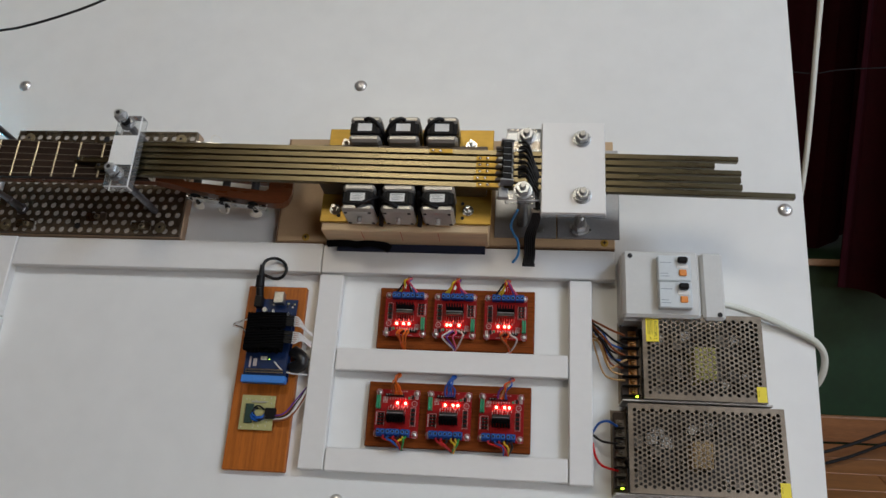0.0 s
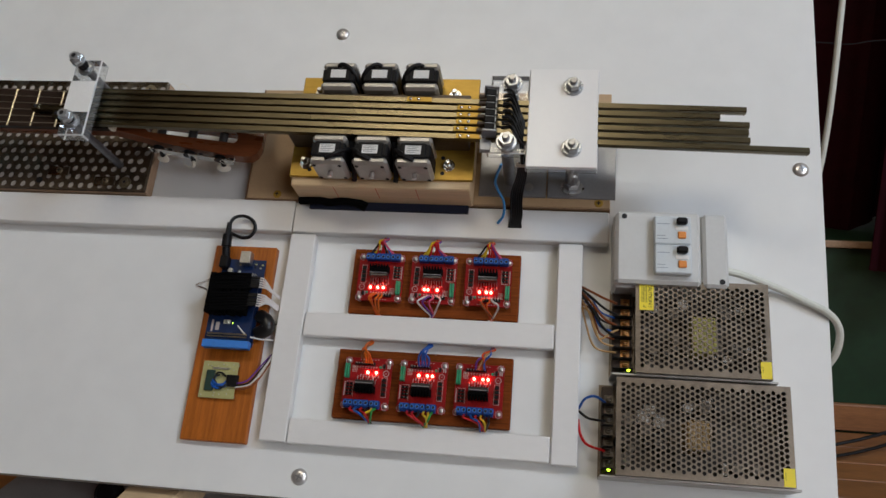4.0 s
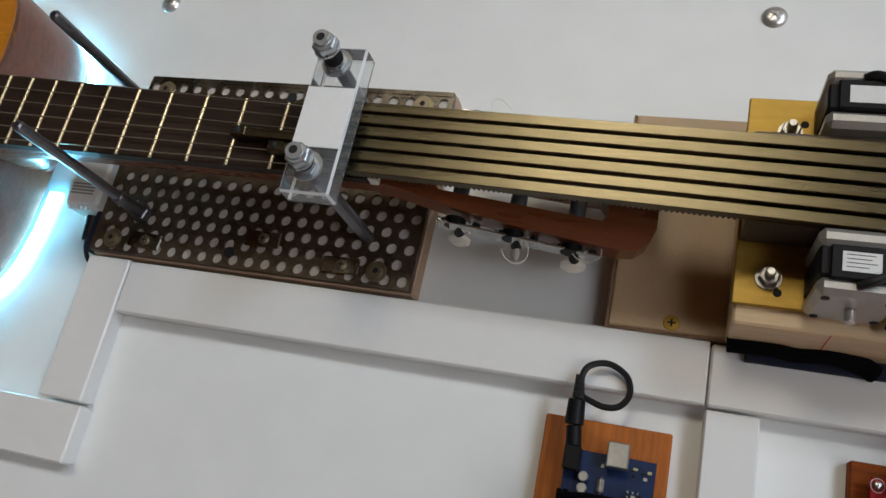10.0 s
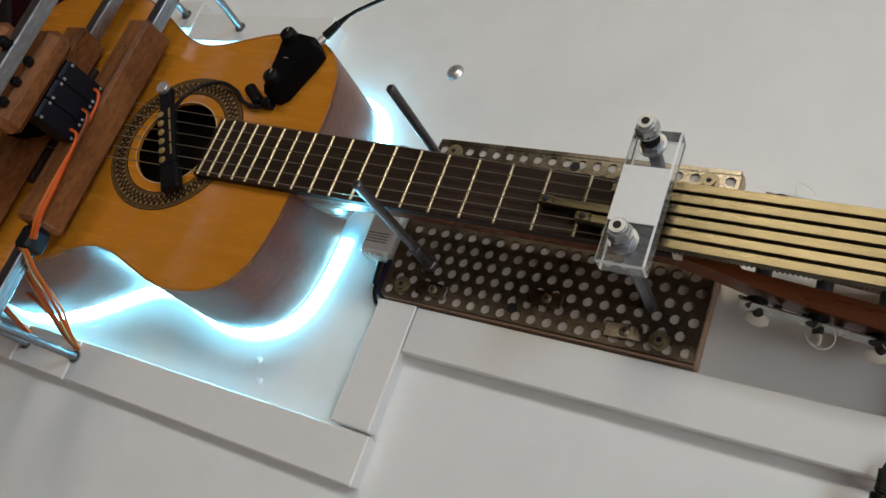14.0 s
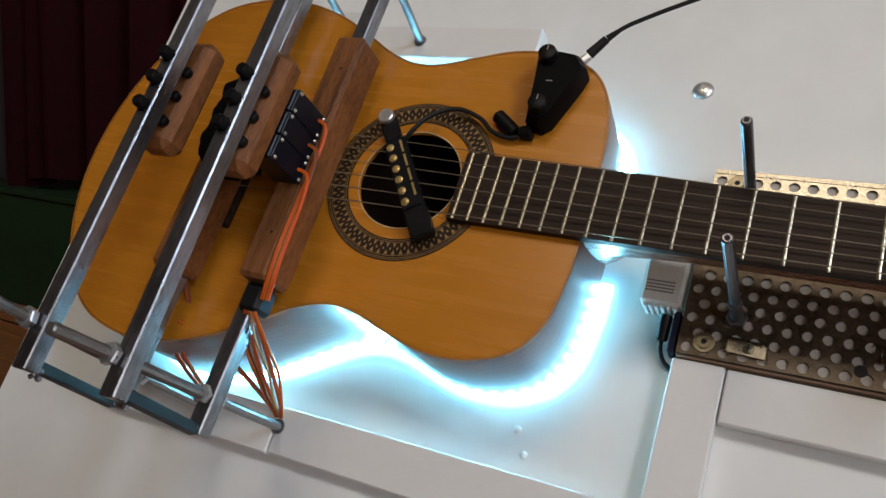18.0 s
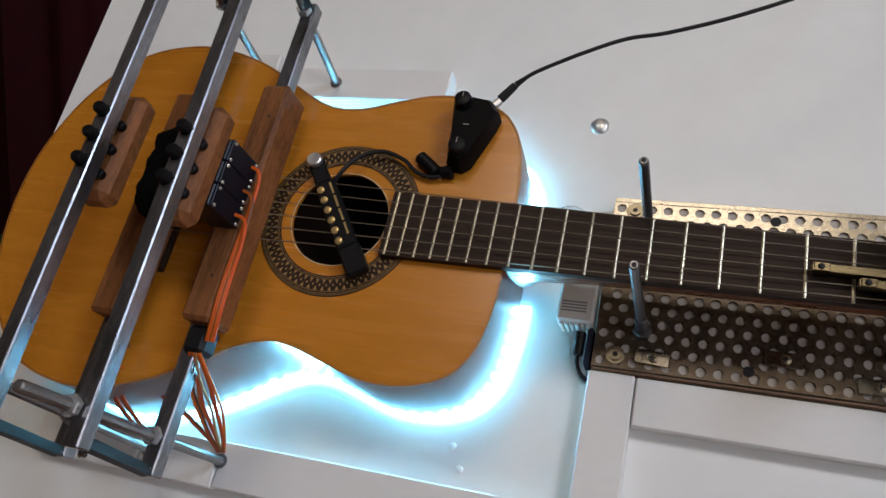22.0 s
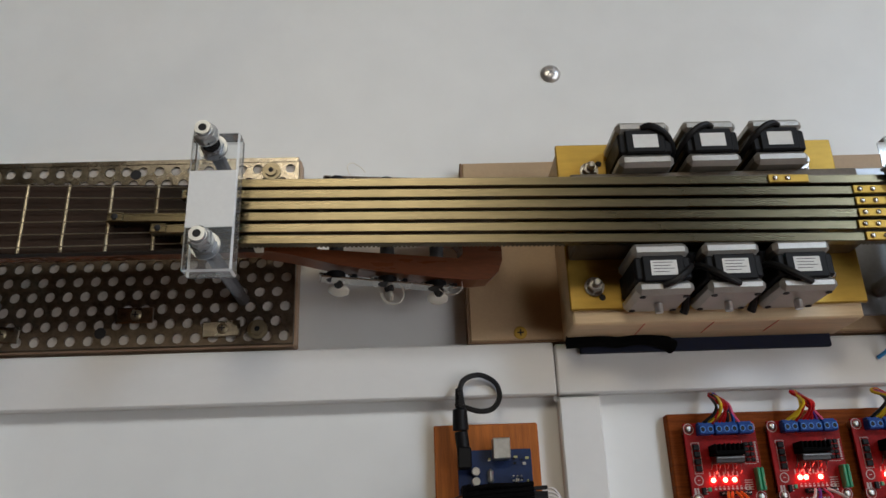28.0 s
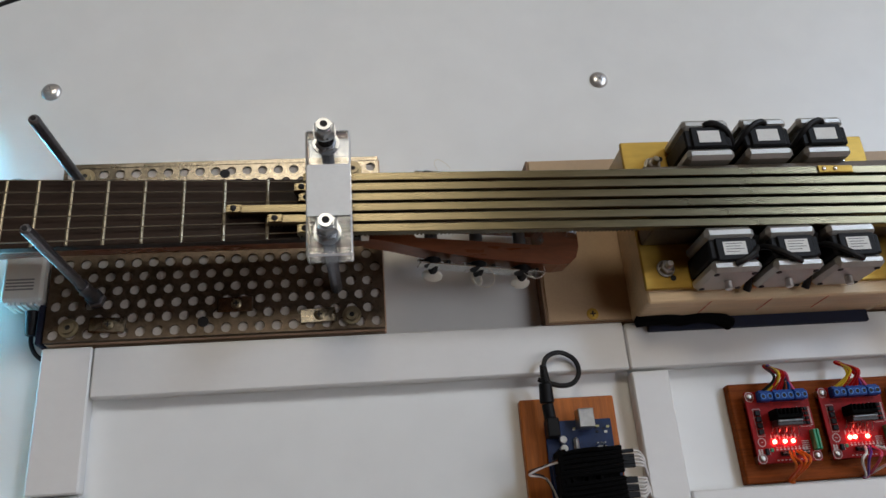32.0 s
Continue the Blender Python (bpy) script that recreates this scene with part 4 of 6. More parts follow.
    for sx in (-1, 1):
        for sy in (-1, 1):
            g.ring((sx * 0.0184, sy * 0.0184), 0.0027, 0.0031, z, z + 0.00012, 16)
    for k in range(5):
        g.box((-0.0078 + k * 0.0033, -0.0076, z), (-0.0071 + k * 0.0033, -0.0070, z + 0.00014)).box((0.0100, -0.0098 - k * 0.0012, z), (0.0148, -0.0094 - k * 0.0012, z + 0.00012))
    for k in range(3):
        g.box((-0.0134, -0.0162 + k * 0.0013, z), (-0.0124, -0.0157 + k * 0.0013, z + 0.0006))
    part("board_print", g, SILK, ob)
    part("regulator", Geo().box((-0.0158, -0.0165, z), (-0.0136, -0.0128, z + 0.0022), 0.0003), BLACK, ob)
    part("status_chip", Geo().box((-0.0120, -0.0150, z), (-0.0100, -0.0128, z + 0.0012), 0.0003), GREEN_CAP, ob)
    hd = part("pin_header", Geo().box((-0.0060, -0.0175, z), (0.0125, -0.0150, z + 0.0026), 0.0003), BLACK, ob)
    g = Geo()
    for k in range(7):
        g.box((-0.0050 + k * 0.00254, -0.0166, z + 0.0026), (-0.0044 + k * 0.00254, -0.0160, z + 0.0062))
    part("header_pins", g, SOLDER, hd)
    for lx in lit:
        part("indicator", Geo().lathe([(0, 0.0013), (0.0012, 0.0013), (0.0018, 0.0007)], 12, 0, Matrix.Translation((lx, -0.0092, z))), LED_RED, ob, "lit red indicator lamp")
    return ob


MOD_X, ROW_UP, ROW_LOW = (0.5132, 0.5680, 0.6235), -0.0818, -0.1905
LOW_X = (0.5123, 0.5673, 0.6220)
for k in range(3):
    driver(MOD_X[k], ROW_UP, 0, LIT[k])
    driver(LOW_X[k], ROW_LOW, 180, LIT[3 + k])


def wires(label, runs, r=0.0009, name="wire_bundle", at=(0, 0, 0)):
    """Loose wires as one bundle; each run is a colour and its points."""
    ob = thing(name, at, label, "wires", "loose wire bundles")
    for col, pts in runs:
        part("wire", Geo().sweep(pts, r, 5, steps=5), WIRES[col], ob)
    return ob


rw = random.Random(4)


def fan(xs, y0, z0, goal, cols, lift, r=0.00095, tight=0.0, bulge=0.0, label="thin coloured wires running into the cable duct"):
    runs = []
    for k, x in enumerate(xs):
        out = bulge * (2 * k / (len(xs) - 1) - 1)
        near = x + tight * (goal[0] - x) + out
        mid = ((near + goal[0]) / 2 + out * 0.8 + rw.uniform(-0.004, 0.004) * (1 - tight), (y0 + goal[1]) / 2, max(z0, goal[2]) + lift * rw.uniform(0.6, 1.3))
        runs.append((cols[k % len(cols)], [(x, y0, z0), (near + rw.uniform(-0.002, 0.002), y0 + (goal[1] - y0) * 0.25, z0 + lift * 0.7), mid, (goal[0] + rw.uniform(-0.003, 0.003), goal[1] - (goal[1] - y0) * 0.12, goal[2] + 0.003), (goal[0] + rw.uniform(-0.002, 0.002), goal[1], goal[2])]))
    wires(label, runs, r)


Z_T = 0.0085 + 0.0071 + 0.003
for k, x in enumerate(MOD_X):
    fan([x + d for d in (-0.012, -0.0085, -0.005, -0.001, 0.002, 0.005, 0.009, 0.013)], ROW_UP + 0.0240, Z_T, (x + 0.001, -0.0365, 0.009), (("black", "yellow", "red", "red", "red", "black", "blue", "pink"), ("yellow", "yellow", "red", "red", "red", "red", "purple", "pink"), ("black", "yellow", "yellow", "red", "red", "red", "purple", "pink"))[k], 0.009, 0.0011, 0.55, label="red, yellow and blue motor wires bent into the duct")
    fan([x - 0.003 + 0.0026 * d for d in range(4)], ROW_UP - 0.0187, 0.0225, (x + (0.001, 0.0, 0.004)[k], -0.1200, 0.008), (("orange", "deep_orange", "orange", "orange"), ("white", "purple", "pink", "white"), ("deep_orange", "brown", "deep_orange", "white"))[k], 0.009, 0.00095, 0.0, (0.0030, 0.0062, 0.0040)[k], label="orange and brown signal wires looping into the duct")
for k, x in enumerate(LOW_X):
    fan([x + d for d in (-0.012, -0.006, -0.001, 0.004, 0.008, 0.012)], ROW_LOW - 0.0240, Z_T, (x + 0.006, -0.2305, 0.008), (("red", "blue", "red", "black", "yellow", "green"), ("red", "red", "black", "yellow", "yellow", "green"), ("red", "blue", "red", "yellow", "black", "black"))[k], 0.013, 0.0011, label="red, blue, yellow and black motor wires entering the duct")
    fan([x - 0.004 + 0.0022 * d for d in range(5)], ROW_LOW + 0.0187, 0.0225, (x + (-0.002, 0.003, 0.010)[k], -0.1465, 0.008), (("brown", "orange", "orange", "deep_orange", "orange"), ("blue", "blue", "blue", "blue", "blue"), ("purple", "tan", "deep_orange", "brown", "blue"))[k], 0.010, 0.0010, 0.2, label="twisted signal wires looping into the duct")

# ---- controller with its shield ----
ctrl = thing("controller_board", (0.3665, -0.121, 0.0085), "dark blue microcontroller board with a shield and light blue header", "circuit board")
for sx in (-0.019, 0.019):
    for sy in (-0.036, 0.036):
        part("spacer", Geo().cyl((sx, sy, 0), (sx, sy, 0.006), 0.0026, seg=8), SOLDER, ctrl)
part("main_board", Geo().box((-0.0235, -0.0415, 0.006), (0.0235, 0.0520, 0.0076), 0.0003), PCB_BLUE, ctrl)
usb = part("usb_socket", Geo().box((-0.0015, 0.0450, 0.0076), (0.0095, 0.0580, 0.0180), 0.0006), SOLDER, ctrl, "silver square usb socket")
part("socket_mouth", Geo().box((0.0005, 0.0579, 0.0096), (0.0075, 0.0582, 0.0160)), INK, usb)
part("power_socket", Geo().box((-0.0235, 0.0400, 0.0076), (-0.0150, 0.0530, 0.0175), 0.0008), BLACK, ctrl)
for y in (0.0385, 0.0325):
    g = Geo().cyl((-0.0125, y, 0.0076), (-0.0125, y, 0.0120), 0.0027, seg=16, bev=0.0004)
    part("capacitor", g, SOLDER, ctrl, "round silver capacitor")
part("crystal", Geo().box((-0.0050, 0.0310, 0.0076), (-0.0014, 0.0400, 0.0108), 0.0015), SOLDER, ctrl)
g = Geo()
for k in range(16):
    x, y = rw.uniform(-0.009, 0.021), rw.uniform(0.028, 0.048)
    g.box((x, y, 0.0076), (x + rw.uniform(0.001, 0.0024), y + rw.uniform(0.0008, 0.002), 0.0084), 0, k % 3)
part("surface_parts", g, [BLACK, SOLDER, PCB_PALE], ctrl, kind="stuff")
g = Geo()
for k in range(3):
    g.box((0.0105 + k * 0.00254, 0.0320, 0.0076), (0.0112 + k * 0.00254, 0.0327, 0.0136)).box((0.0105 + k * 0.00254, 0.0345, 0.0076), (0.0112 + k * 0.00254, 0.0352, 0.0136))
part("program_pins", g, SOLDER, ctrl)
shield = part("shield_board", Geo().box((-0.0235, -0.0370, 0.0165), (0.0235, 0.0270, 0.0181), 0.0003), PCB_BLUE, ctrl, "dark blue shield board")
g = Geo().box((-0.0185, -0.0290, 0.0181), (-0.0165, -0.0170, 0.01822)).box((-0.0140, -0.0275, 0.0181), (-0.0100, -0.0190, 0.01822))
g.ring((-0.0120, -0.0215), 0.0012, 0.0017, 0.0181, 0.0183, 12)
part("shield_print", g, SILK, shield)
g = Geo().box((-0.0060, -0.0205, 0.0181), (0.0010, -0.0165, 0.0186), 0, 1).box((-0.0040, -0.0200, 0.0181), (-0.0015, -0.0170, 0.0205), 0.0003)
part("reset_switch", g, [SOLDER, IVORY], shield)
part("power_lamp", Geo().lathe([(0, 0.0006), (0.0006, 0.0005)], 8, 0, Matrix.Translation((0.0035, -0.0195, 0.0182))), LED_GREEN, shield, "lit green indicator lamp")
g = Geo()
for k in range(18):
    for j in range(2):
        g.box((-0.0200 + k * 0.00232, -0.0345 + j * 0.0027, 0.0181), (-0.0191 + k * 0.00232, -0.0336 + j * 0.0027, 0.0215))
part("solder_pins", g, [surf("gold_pins", (0.45, 0.34, 0.16), 0.35, 0.9)], shield)
hdr = part("light_blue_header", Geo().box((-0.0250, -0.0450, 0.0100), (0.0235, -0.0372, 0.0190), 0.0006), HEADER_BLUE, ctrl, "light blue double-row header")
part("header_seam", Geo().box((-0.0235, -0.0452, 0.0140), (0.0220, -0.0449, 0.0148)), FELT, hdr)
# two banks of black jumper plugs over the shield
jump = thing("jumper_plugs", (0.3665, -0.121, 0.0085), "two banks of black jumper plugs pushed into the shield", "wire plugs")
plug_mesh = mesh_of("jumper_plug", Geo().box((-0.00120, -0.0068, 0), (0.00120, 0.0068, 0.0150), 0.0003), CLOTH_TAPE)
for k in range(16):
    for y, z in ((0.0212, 0.0182), (0.0062, 0.0182), (-0.0052, 0.0170)):
        ob = new("jumper_plug", plug_mesh)
        ob.parent = jump
        ob.matrix_basis = pose(-0.0215 + k * 0.00248, y + rw.uniform(-0.0009, 0.0009), z + rw.uniform(-0.001, 0.0012), rw.uniform(-4, 4), rw.uniform(-5, 5), 0)
for k in range(13):
    y = -0.0085 + k * 0.0029 + (0.0022 if k > 6 else 0)
    part("ribbon_cable", Geo().sweep([(-0.0220, y - 0.003, 0.0325), (-0.006, y - 0.002 + rw.uniform(-0.001, 0.001), 0.0352), (0.012, y - 0.001, 0.0345), (0.0200, y, 0.0315)], 0.0016, 6, steps=4), CLOTH_TAPE, jump)
side_mesh = mesh_of("side_plug", Geo().box((0, -0.00115, -0.00115), (0.0140, 0.00115, 0.00115), 0.0003), BLACK)
for k in range(11):
    y = (0.0285 - k * 0.0023) if k < 5 else (0.0115 - (k - 5) * 0.0023)
    ob = new("side_plug", side_mesh)
    ob.parent = jump
    ob.matrix_basis = pose(0.0150, y - 0.003, 0.0300, 0, 4, rw.uniform(-3, 3))
    gx, gy = (0.0390, 0.0165 - k * 0.0006) if k < 5 else (0.0385, 0.0065 - (k - 5) * 0.0010)
    pts = [(0.0288, y - 0.003, 0.0292), (0.0325, y - 0.0034, 0.0292), (0.0360, (y + gy) / 2 - 0.001, 0.0265), (gx, gy, 0.0190), (0.0440, gy - 0.003, 0.0060)]
    part("white_wire", Geo().sweep(pts, 0.0008, 5, steps=4), WIRES["white"], jump)
for k, c in enumerate(("white", "brown", "black")):
    g = Geo().sweep([(-0.0215, 0.0215 + k * 0.001, 0.030), (-0.0300, 0.0200, 0.0270), (-0.0400, 0.0162 + k * 0.0007, 0.0230), (-0.0385, 0.0150 + k * 0.0006, 0.0215), (-0.0290, 0.0125, 0.0200), (-0.0225, -0.0030, 0.0200)], 0.0009, 5, steps=4)
    part("loop_wire", g, WIRES[c], jump)
wires("dark cable tails running from the controller into the duct", [
    ("black", [(0.392, -0.135, 0.020), (0.402, -0.137, 0.022), (0.413, -0.136, 0.010)]),
    ("white", [(0.376, -0.143, 0.027), (0.386, -0.152, 0.026), (0.398, -0.154, 0.020), (0.413, -0.152, 0.009)]),
    ("purple", [(0.380, -0.199, 0.016), (0.392, -0.196, 0.018), (0.402, -0.180, 0.014), (0.413, -0.162, 0.009)]),
    ("black", [(0.380, -0.201, 0.016), (0.394, -0.198, 0.018), (0.4045, -0.180, 0.014), (0.414, -0.160, 0.009)]),
    ("white", [(0.380, -0.203, 0.016), (0.396, -0.199, 0.018), (0.4065, -0.180, 0.014), (0.415, -0.158, 0.009)]),
    ("brown", [(0.380, -0.205, 0.016), (0.397, -0.201, 0.017), (0.408, -0.181, 0.012), (0.416, -0.157, 0.009)])], 0.0008)
solid("rolled_cable", Geo().sweep([(0.392, -0.128, 0.013), (0.401, -0.134, 0.016), (0.403, -0.142, 0.016), (0.392, -0.147, 0.013)], 0.0072, 12, steps=6), TAPE, (0, 0, 0), "rolled black cable pushed between plank and duct", "cable")

plug = thing("power_plug", (0.3475, -0.0745, 0.0195), "black barrel power plug with a looped cable", "power plug", turn=(0, 0, 3))
part("barrel", Geo().cyl((0, 0, 0), (-0.001, 0.017, 0.002), 0.0042, seg=14, bev=0.0006), BLACK, plug)
part("grip", Geo().cyl((-0.001, 0.0172, 0.002), (-0.0005, 0.031, 0.004), 0.0052, 0.0046, seg=14, bev=0.0008), BLACK, plug)
g = Geo()
for k in range(8):
    g.cyl((0.0, 0.0312 + k * 0.0016, 0.004), (0.0002, 0.0322 + k * 0.0016, 0.004), 0.0034 - k * 0.00012, seg=10)
part("strain_relief", g, RUBBER, plug)
part("cable", Geo().sweep([(0.0003, 0.0310, 0.004), (0.0012, 0.0445, 0.0035), (0.0060, 0.0505, 0.003), (0.0155, 0.0520, 0.001), (0.0245, 0.0465, -0.001), (0.0265, 0.0375, -0.002), (0.0215, 0.0305, -0.003), (0.0130, 0.0295, -0.004), (0.0040, 0.0330, -0.0055), (-0.002, 0.0365, -0.008)], 0.0018, 8, steps=8), RUBBER, plug, "looped black cable")

gp = thing("hand_made_board", (0.360, -0.196, 0.0085), "small bare yellow-green prototype board with blue jumpers", "circuit board")
part("bare_board", Geo().box((-0.0185, -0.0185, 0.003), (0.0185, 0.0185, 0.0046), 0.0003), PCB_PALE, gp)
for sx in (-0.016, 0.016):
    for sy in (-0.016, 0.016):
        part("spacer", Geo().cyl((sx, sy, 0), (sx, sy, 0.0030), 0.002, seg=8), SOLDER, gp)
part("relay_block", Geo().box((-0.0125, -0.0115, 0.0046), (-0.0040, 0.0090, 0.0075), 0.0004), [surf("green_black_block", (0.012, 0.04, 0.03), 0.45)], gp)
part("pin_socket", Geo().box((0.0095, -0.0065, 0.0046), (0.0215, 0.0050, 0.0085), 0.0005), BLACK, gp)
g = Geo()
for k in range(22):
    x, y = rw.uniform(-0.016, 0.016), rw.uniform(-0.016, 0.016)
    g.lathe([(0, 0.0007), (0.0005, 0.0005)], 6, 0, Matrix.Translation((x, y, 0.0046)))
g.box((-0.0070, 0.0105, 0.0046), (0.0090, 0.0122, 0.0062), 0)
part("solder_dots", g, SOLDER, gp, kind="stuff")
for k in range(10):
    a = rw.uniform(0, 6.28)
    pts = [(0.002 + (0.005 + 0.0005 * k) * math.cos(a + t), 0.000 + (0.005 + 0.0005 * k) * math.sin(a + t), 0.0050 + 0.004 * math.sin(t * 1.5)) for t in (0, 0.7, 1.4, 2.1)]
    part("jumper_wire", Geo().sweep(pts, 0.0011, 5, steps=4), WIRES["blue" if k % 3 else "black"], gp)

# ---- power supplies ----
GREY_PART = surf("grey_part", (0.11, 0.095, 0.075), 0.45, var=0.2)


def supply(x0, y0, x1, y1, high, term, label, glim, parts):
    w, h = x1 - x0, y1 - y0
    ob = thing("power_supply", (x0, y0, 0), label, "power supply", "switching power supplies")
    t = 0.0009
    sheet = perforated(0.004, 0.004, h - 0.004, w - 0.004, 0.0050, 0.00435, 0.00195, high - t, high, 8)
    sheet.v = [(b, a, c) for a, b, c in sheet.v]
    sheet.f = [f[::-1] for f in sheet.f]
    mesh_raw("cover_mesh", sheet, CASE_STEEL, ob, "grey-brown perforated steel cover")
    g = Geo()
    for lo, hi in (((0, 0), (w, 0.004)), ((0, h - 0.004), (w, h)), ((0, 0.004), (0.004, h - 0.004)), ((w - 0.004, 0.004), (w, h - 0.004))):
        g.box((*lo, high - t), (*hi, high), 0)
    g.box((0, 0, 0.001), (w, t, high - t)).box((0, h - t, 0.001), (w, h, high - t)).box((w - t, t, 0.001), (w, h - t, high - t))
    part("case_frame", g, CASE_STEEL, ob)
    part("floor_sheet", Geo().box((-term, 0.0005, 0), (w + 0.004, h - 0.0005, 0.001)), CASE_STEEL, ob)
    part("case_lip", Geo().box((-term, -0.0022, 0.001), (w + 0.006, -0.0002, high * 0.86), 0.0003), ALU, ob, "pale aluminium side wall")
    part("inner_board", Geo().box((0.003, 0.003, 0.003), (w - 0.003, h - 0.003, 0.005)), SHADED_IN, ob)
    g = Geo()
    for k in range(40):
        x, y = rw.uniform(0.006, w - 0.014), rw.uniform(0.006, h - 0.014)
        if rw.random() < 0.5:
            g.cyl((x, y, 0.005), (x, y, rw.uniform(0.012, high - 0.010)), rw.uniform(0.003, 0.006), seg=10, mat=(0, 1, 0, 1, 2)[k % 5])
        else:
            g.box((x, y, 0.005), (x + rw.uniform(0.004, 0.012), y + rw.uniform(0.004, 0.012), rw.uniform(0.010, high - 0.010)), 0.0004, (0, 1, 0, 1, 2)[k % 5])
    part("inner_filling", g, [SHADED_IN, GREY_PART, STEEL], ob, kind="stuff")
    tx, ty, tw, th, tm = glim
    part("transformer", Geo().box((tx, ty, 0.006), (tx + tw, ty + th, high - 0.004), 0.001), tm, ob, "yellow taped transformer behind the mesh")
    tb = part("terminal_strip", Geo().box((-term + 0.002, 0.004, 0.001), (-0.0005, h - 0.004, 0.012), 0.0006), [surf("brown_terminal", (0.035, 0.018, 0.009), 0.5)], ob)
    n = 7
    for k in range(n):
        y = 0.012 + k * (h - 0.022) / (n - 0.4)
        part("barrier", Geo().box((-term + 0.0022, y - 0.0058, 0.012), (-0.0008, y - 0.0048, 0.022), 0.0002), BLACK, tb)
        g = Geo()
        screw_head(g, -term * 0.34, y, 0.0135, 0.0031, 0.0018, 0, 1, False)
        g.box((-term * 0.34 - 0.0042, y - 0.0038, 0.0121), (-term * 0.34 + 0.0042, y + 0.0038, 0.0135), 0.0003)
        part("terminal_screw", g, [parts, INK], tb)
    part("lamp", Geo().lathe([(0, 0.0016), (0.0015, 0.0014), (0.0022, 0.0006)], 10, 0, Matrix.Translation((-0.004, 0.006, 0.018))), LED_GREEN, ob, "lit yellow-green lamp")
    part("sticker", Geo().box((w - 0.0100, 0.0006, high + 0.0001), (w - 0.0006, 0.0160, high + 0.0004)), YELLOW, ob, "small yellow sticker")
    g = Geo().box((w - 0.0115, 0.006, high + 0.0004), (w - 0.0112, 0.0135, high + 0.0005)).box((w - 0.0085, 0.006, high + 0.0004), (w - 0.0082, 0.012, high + 0.0005))
    part("sticker_print", g, INK, ob)
    return ob


YEL_TAPE = surf("transformer_tape", (0.62, 0.55, 0.12), 0.5, var=0.1)
TAN_TAPE = surf("brown_tape", (0.50, 0.32, 0.12), 0.5, var=0.1)
psu1 = supply(0.7655, -0.1685, 0.8855, -0.0795, 0.0400, 0.0210, "power supply in a perforated steel case with a caution sticker", (0.052, 0.022, 0.022, 0.034, YEL_TAPE), COPPER)
supply(0.7485, -0.2605, 0.8985, -0.1745, 0.0440, 0.0130, "longer switching power supply in a perforated grey steel case", (0.062, 0.026, 0.019, 0.026, TAN_TAPE), surf("dull_screw", (0.20, 0.17, 0.13), 0.4, 0.8))
st = part("caution_sticker", Geo().box((0.0035, 0.0590, 0.0401), (0.0165, 0.0865, 0.0404)), YELLOW, psu1, "yellow caution sticker")
text_part("CAUTION !", 0.0046, INK, st, (0.0132, 0.0735, 0.0405), (0, 0, -90))
g = Geo()
for k in range(4):
    g.box((0.0098 - k * 0.0014, 0.0665, 0.0404), (0.0102 - k * 0.0014, 0.0845, 0.0405))
g.add([(0.0060, 0.0645, 0.0405), (0.0095, 0.0620, 0.0405), (0.0080, 0.0625, 0.0405), (0.0100, 0.0600, 0.0405), (0.0062, 0.0628, 0.0405), (0.0078, 0.0622, 0.0405)], [(0, 1, 2), (3, 4, 5)])
part("sticker_print", g, INK, st)
wires("tan and blue mains wires from the duct to the upper supply", [
    (c, [(0.7165, -0.088 - k * 0.003, 0.008), (0.726, -0.094 - k * 0.004, 0.018), (0.734, -0.108 - k * 0.007, 0.022), (0.748, -0.112 - k * 0.007, 0.016)]) for k, c in enumerate(("blue", "black", "blue", "brown", "tan"))] + [
    ("tan", [(0.7165, -0.095, 0.008), (0.721, -0.118, 0.014), (0.730, -0.142, 0.016), (0.750, -0.146, 0.016)]),
    ("tan", [(0.7165, -0.092, 0.008), (0.724, -0.110, 0.020), (0.733, -0.134, 0.020), (0.745, -0.128, 0.022), (0.752, -0.124, 0.018)])], 0.0010)
wires("dark mains wires bundled into the upper supply's terminals", [
    (c, [(0.7165, -0.080 - k * 0.0025, 0.010), (0.727, -0.090 - k * 0.006, 0.024), (0.738, -0.096 - k * 0.010, 0.026), (0.750, -0.098 - k * 0.011, 0.018)]) for k, c in enumerate(("brown", "black", "brown", "black"))], 0.0013)
wires("red, blue and black wires from duct to lower supply", [
    ("blue", [(0.7165, -0.200, 0.008), (0.722, -0.192, 0.018), (0.731, -0.190, 0.022), (0.741, -0.194, 0.016)]),
    ("black", [(0.7165, -0.202, 0.008), (0.724, -0.209, 0.016), (0.732, -0.211, 0.018), (0.741, -0.211, 0.016)]),
    ("red", [(0.7165, -0.210, 0.008), (0.7185, -0.224, 0.014), (0.725, -0.234, 0.018), (0.741, -0.238, 0.016)])], 0.0013)

# ---- breaker box with its mains cable ----
bx = thing("breaker_box", (0.745, -0.086, 0), "light grey plastic breaker box with two switches", "breaker box")
part("box_body", Geo().box((0, 0, 0), (0.106, 0.0755, 0.036), 0.003), BOX_GREY, bx)
part("box_cover", Geo().box((0.001, 0.001, 0.0361), (0.080, 0.0745, 0.0470), 0.003), BOX_GREY, bx)
part("side_cover", Geo().box((0.0825, 0.0005, 0.0361), (0.1055, 0.075, 0.0440), 0.003), BOX_GREY, bx)
for x, y, z in ((0.009, 0.068, 0.0471), (0.099, 0.006, 0.0441)):
    part("cover_screw", Geo().lathe([(0, 0.0026), (0.0006, 0.0026)], 14, 0, Matrix.Translation((x, y, z))), INK, bx)
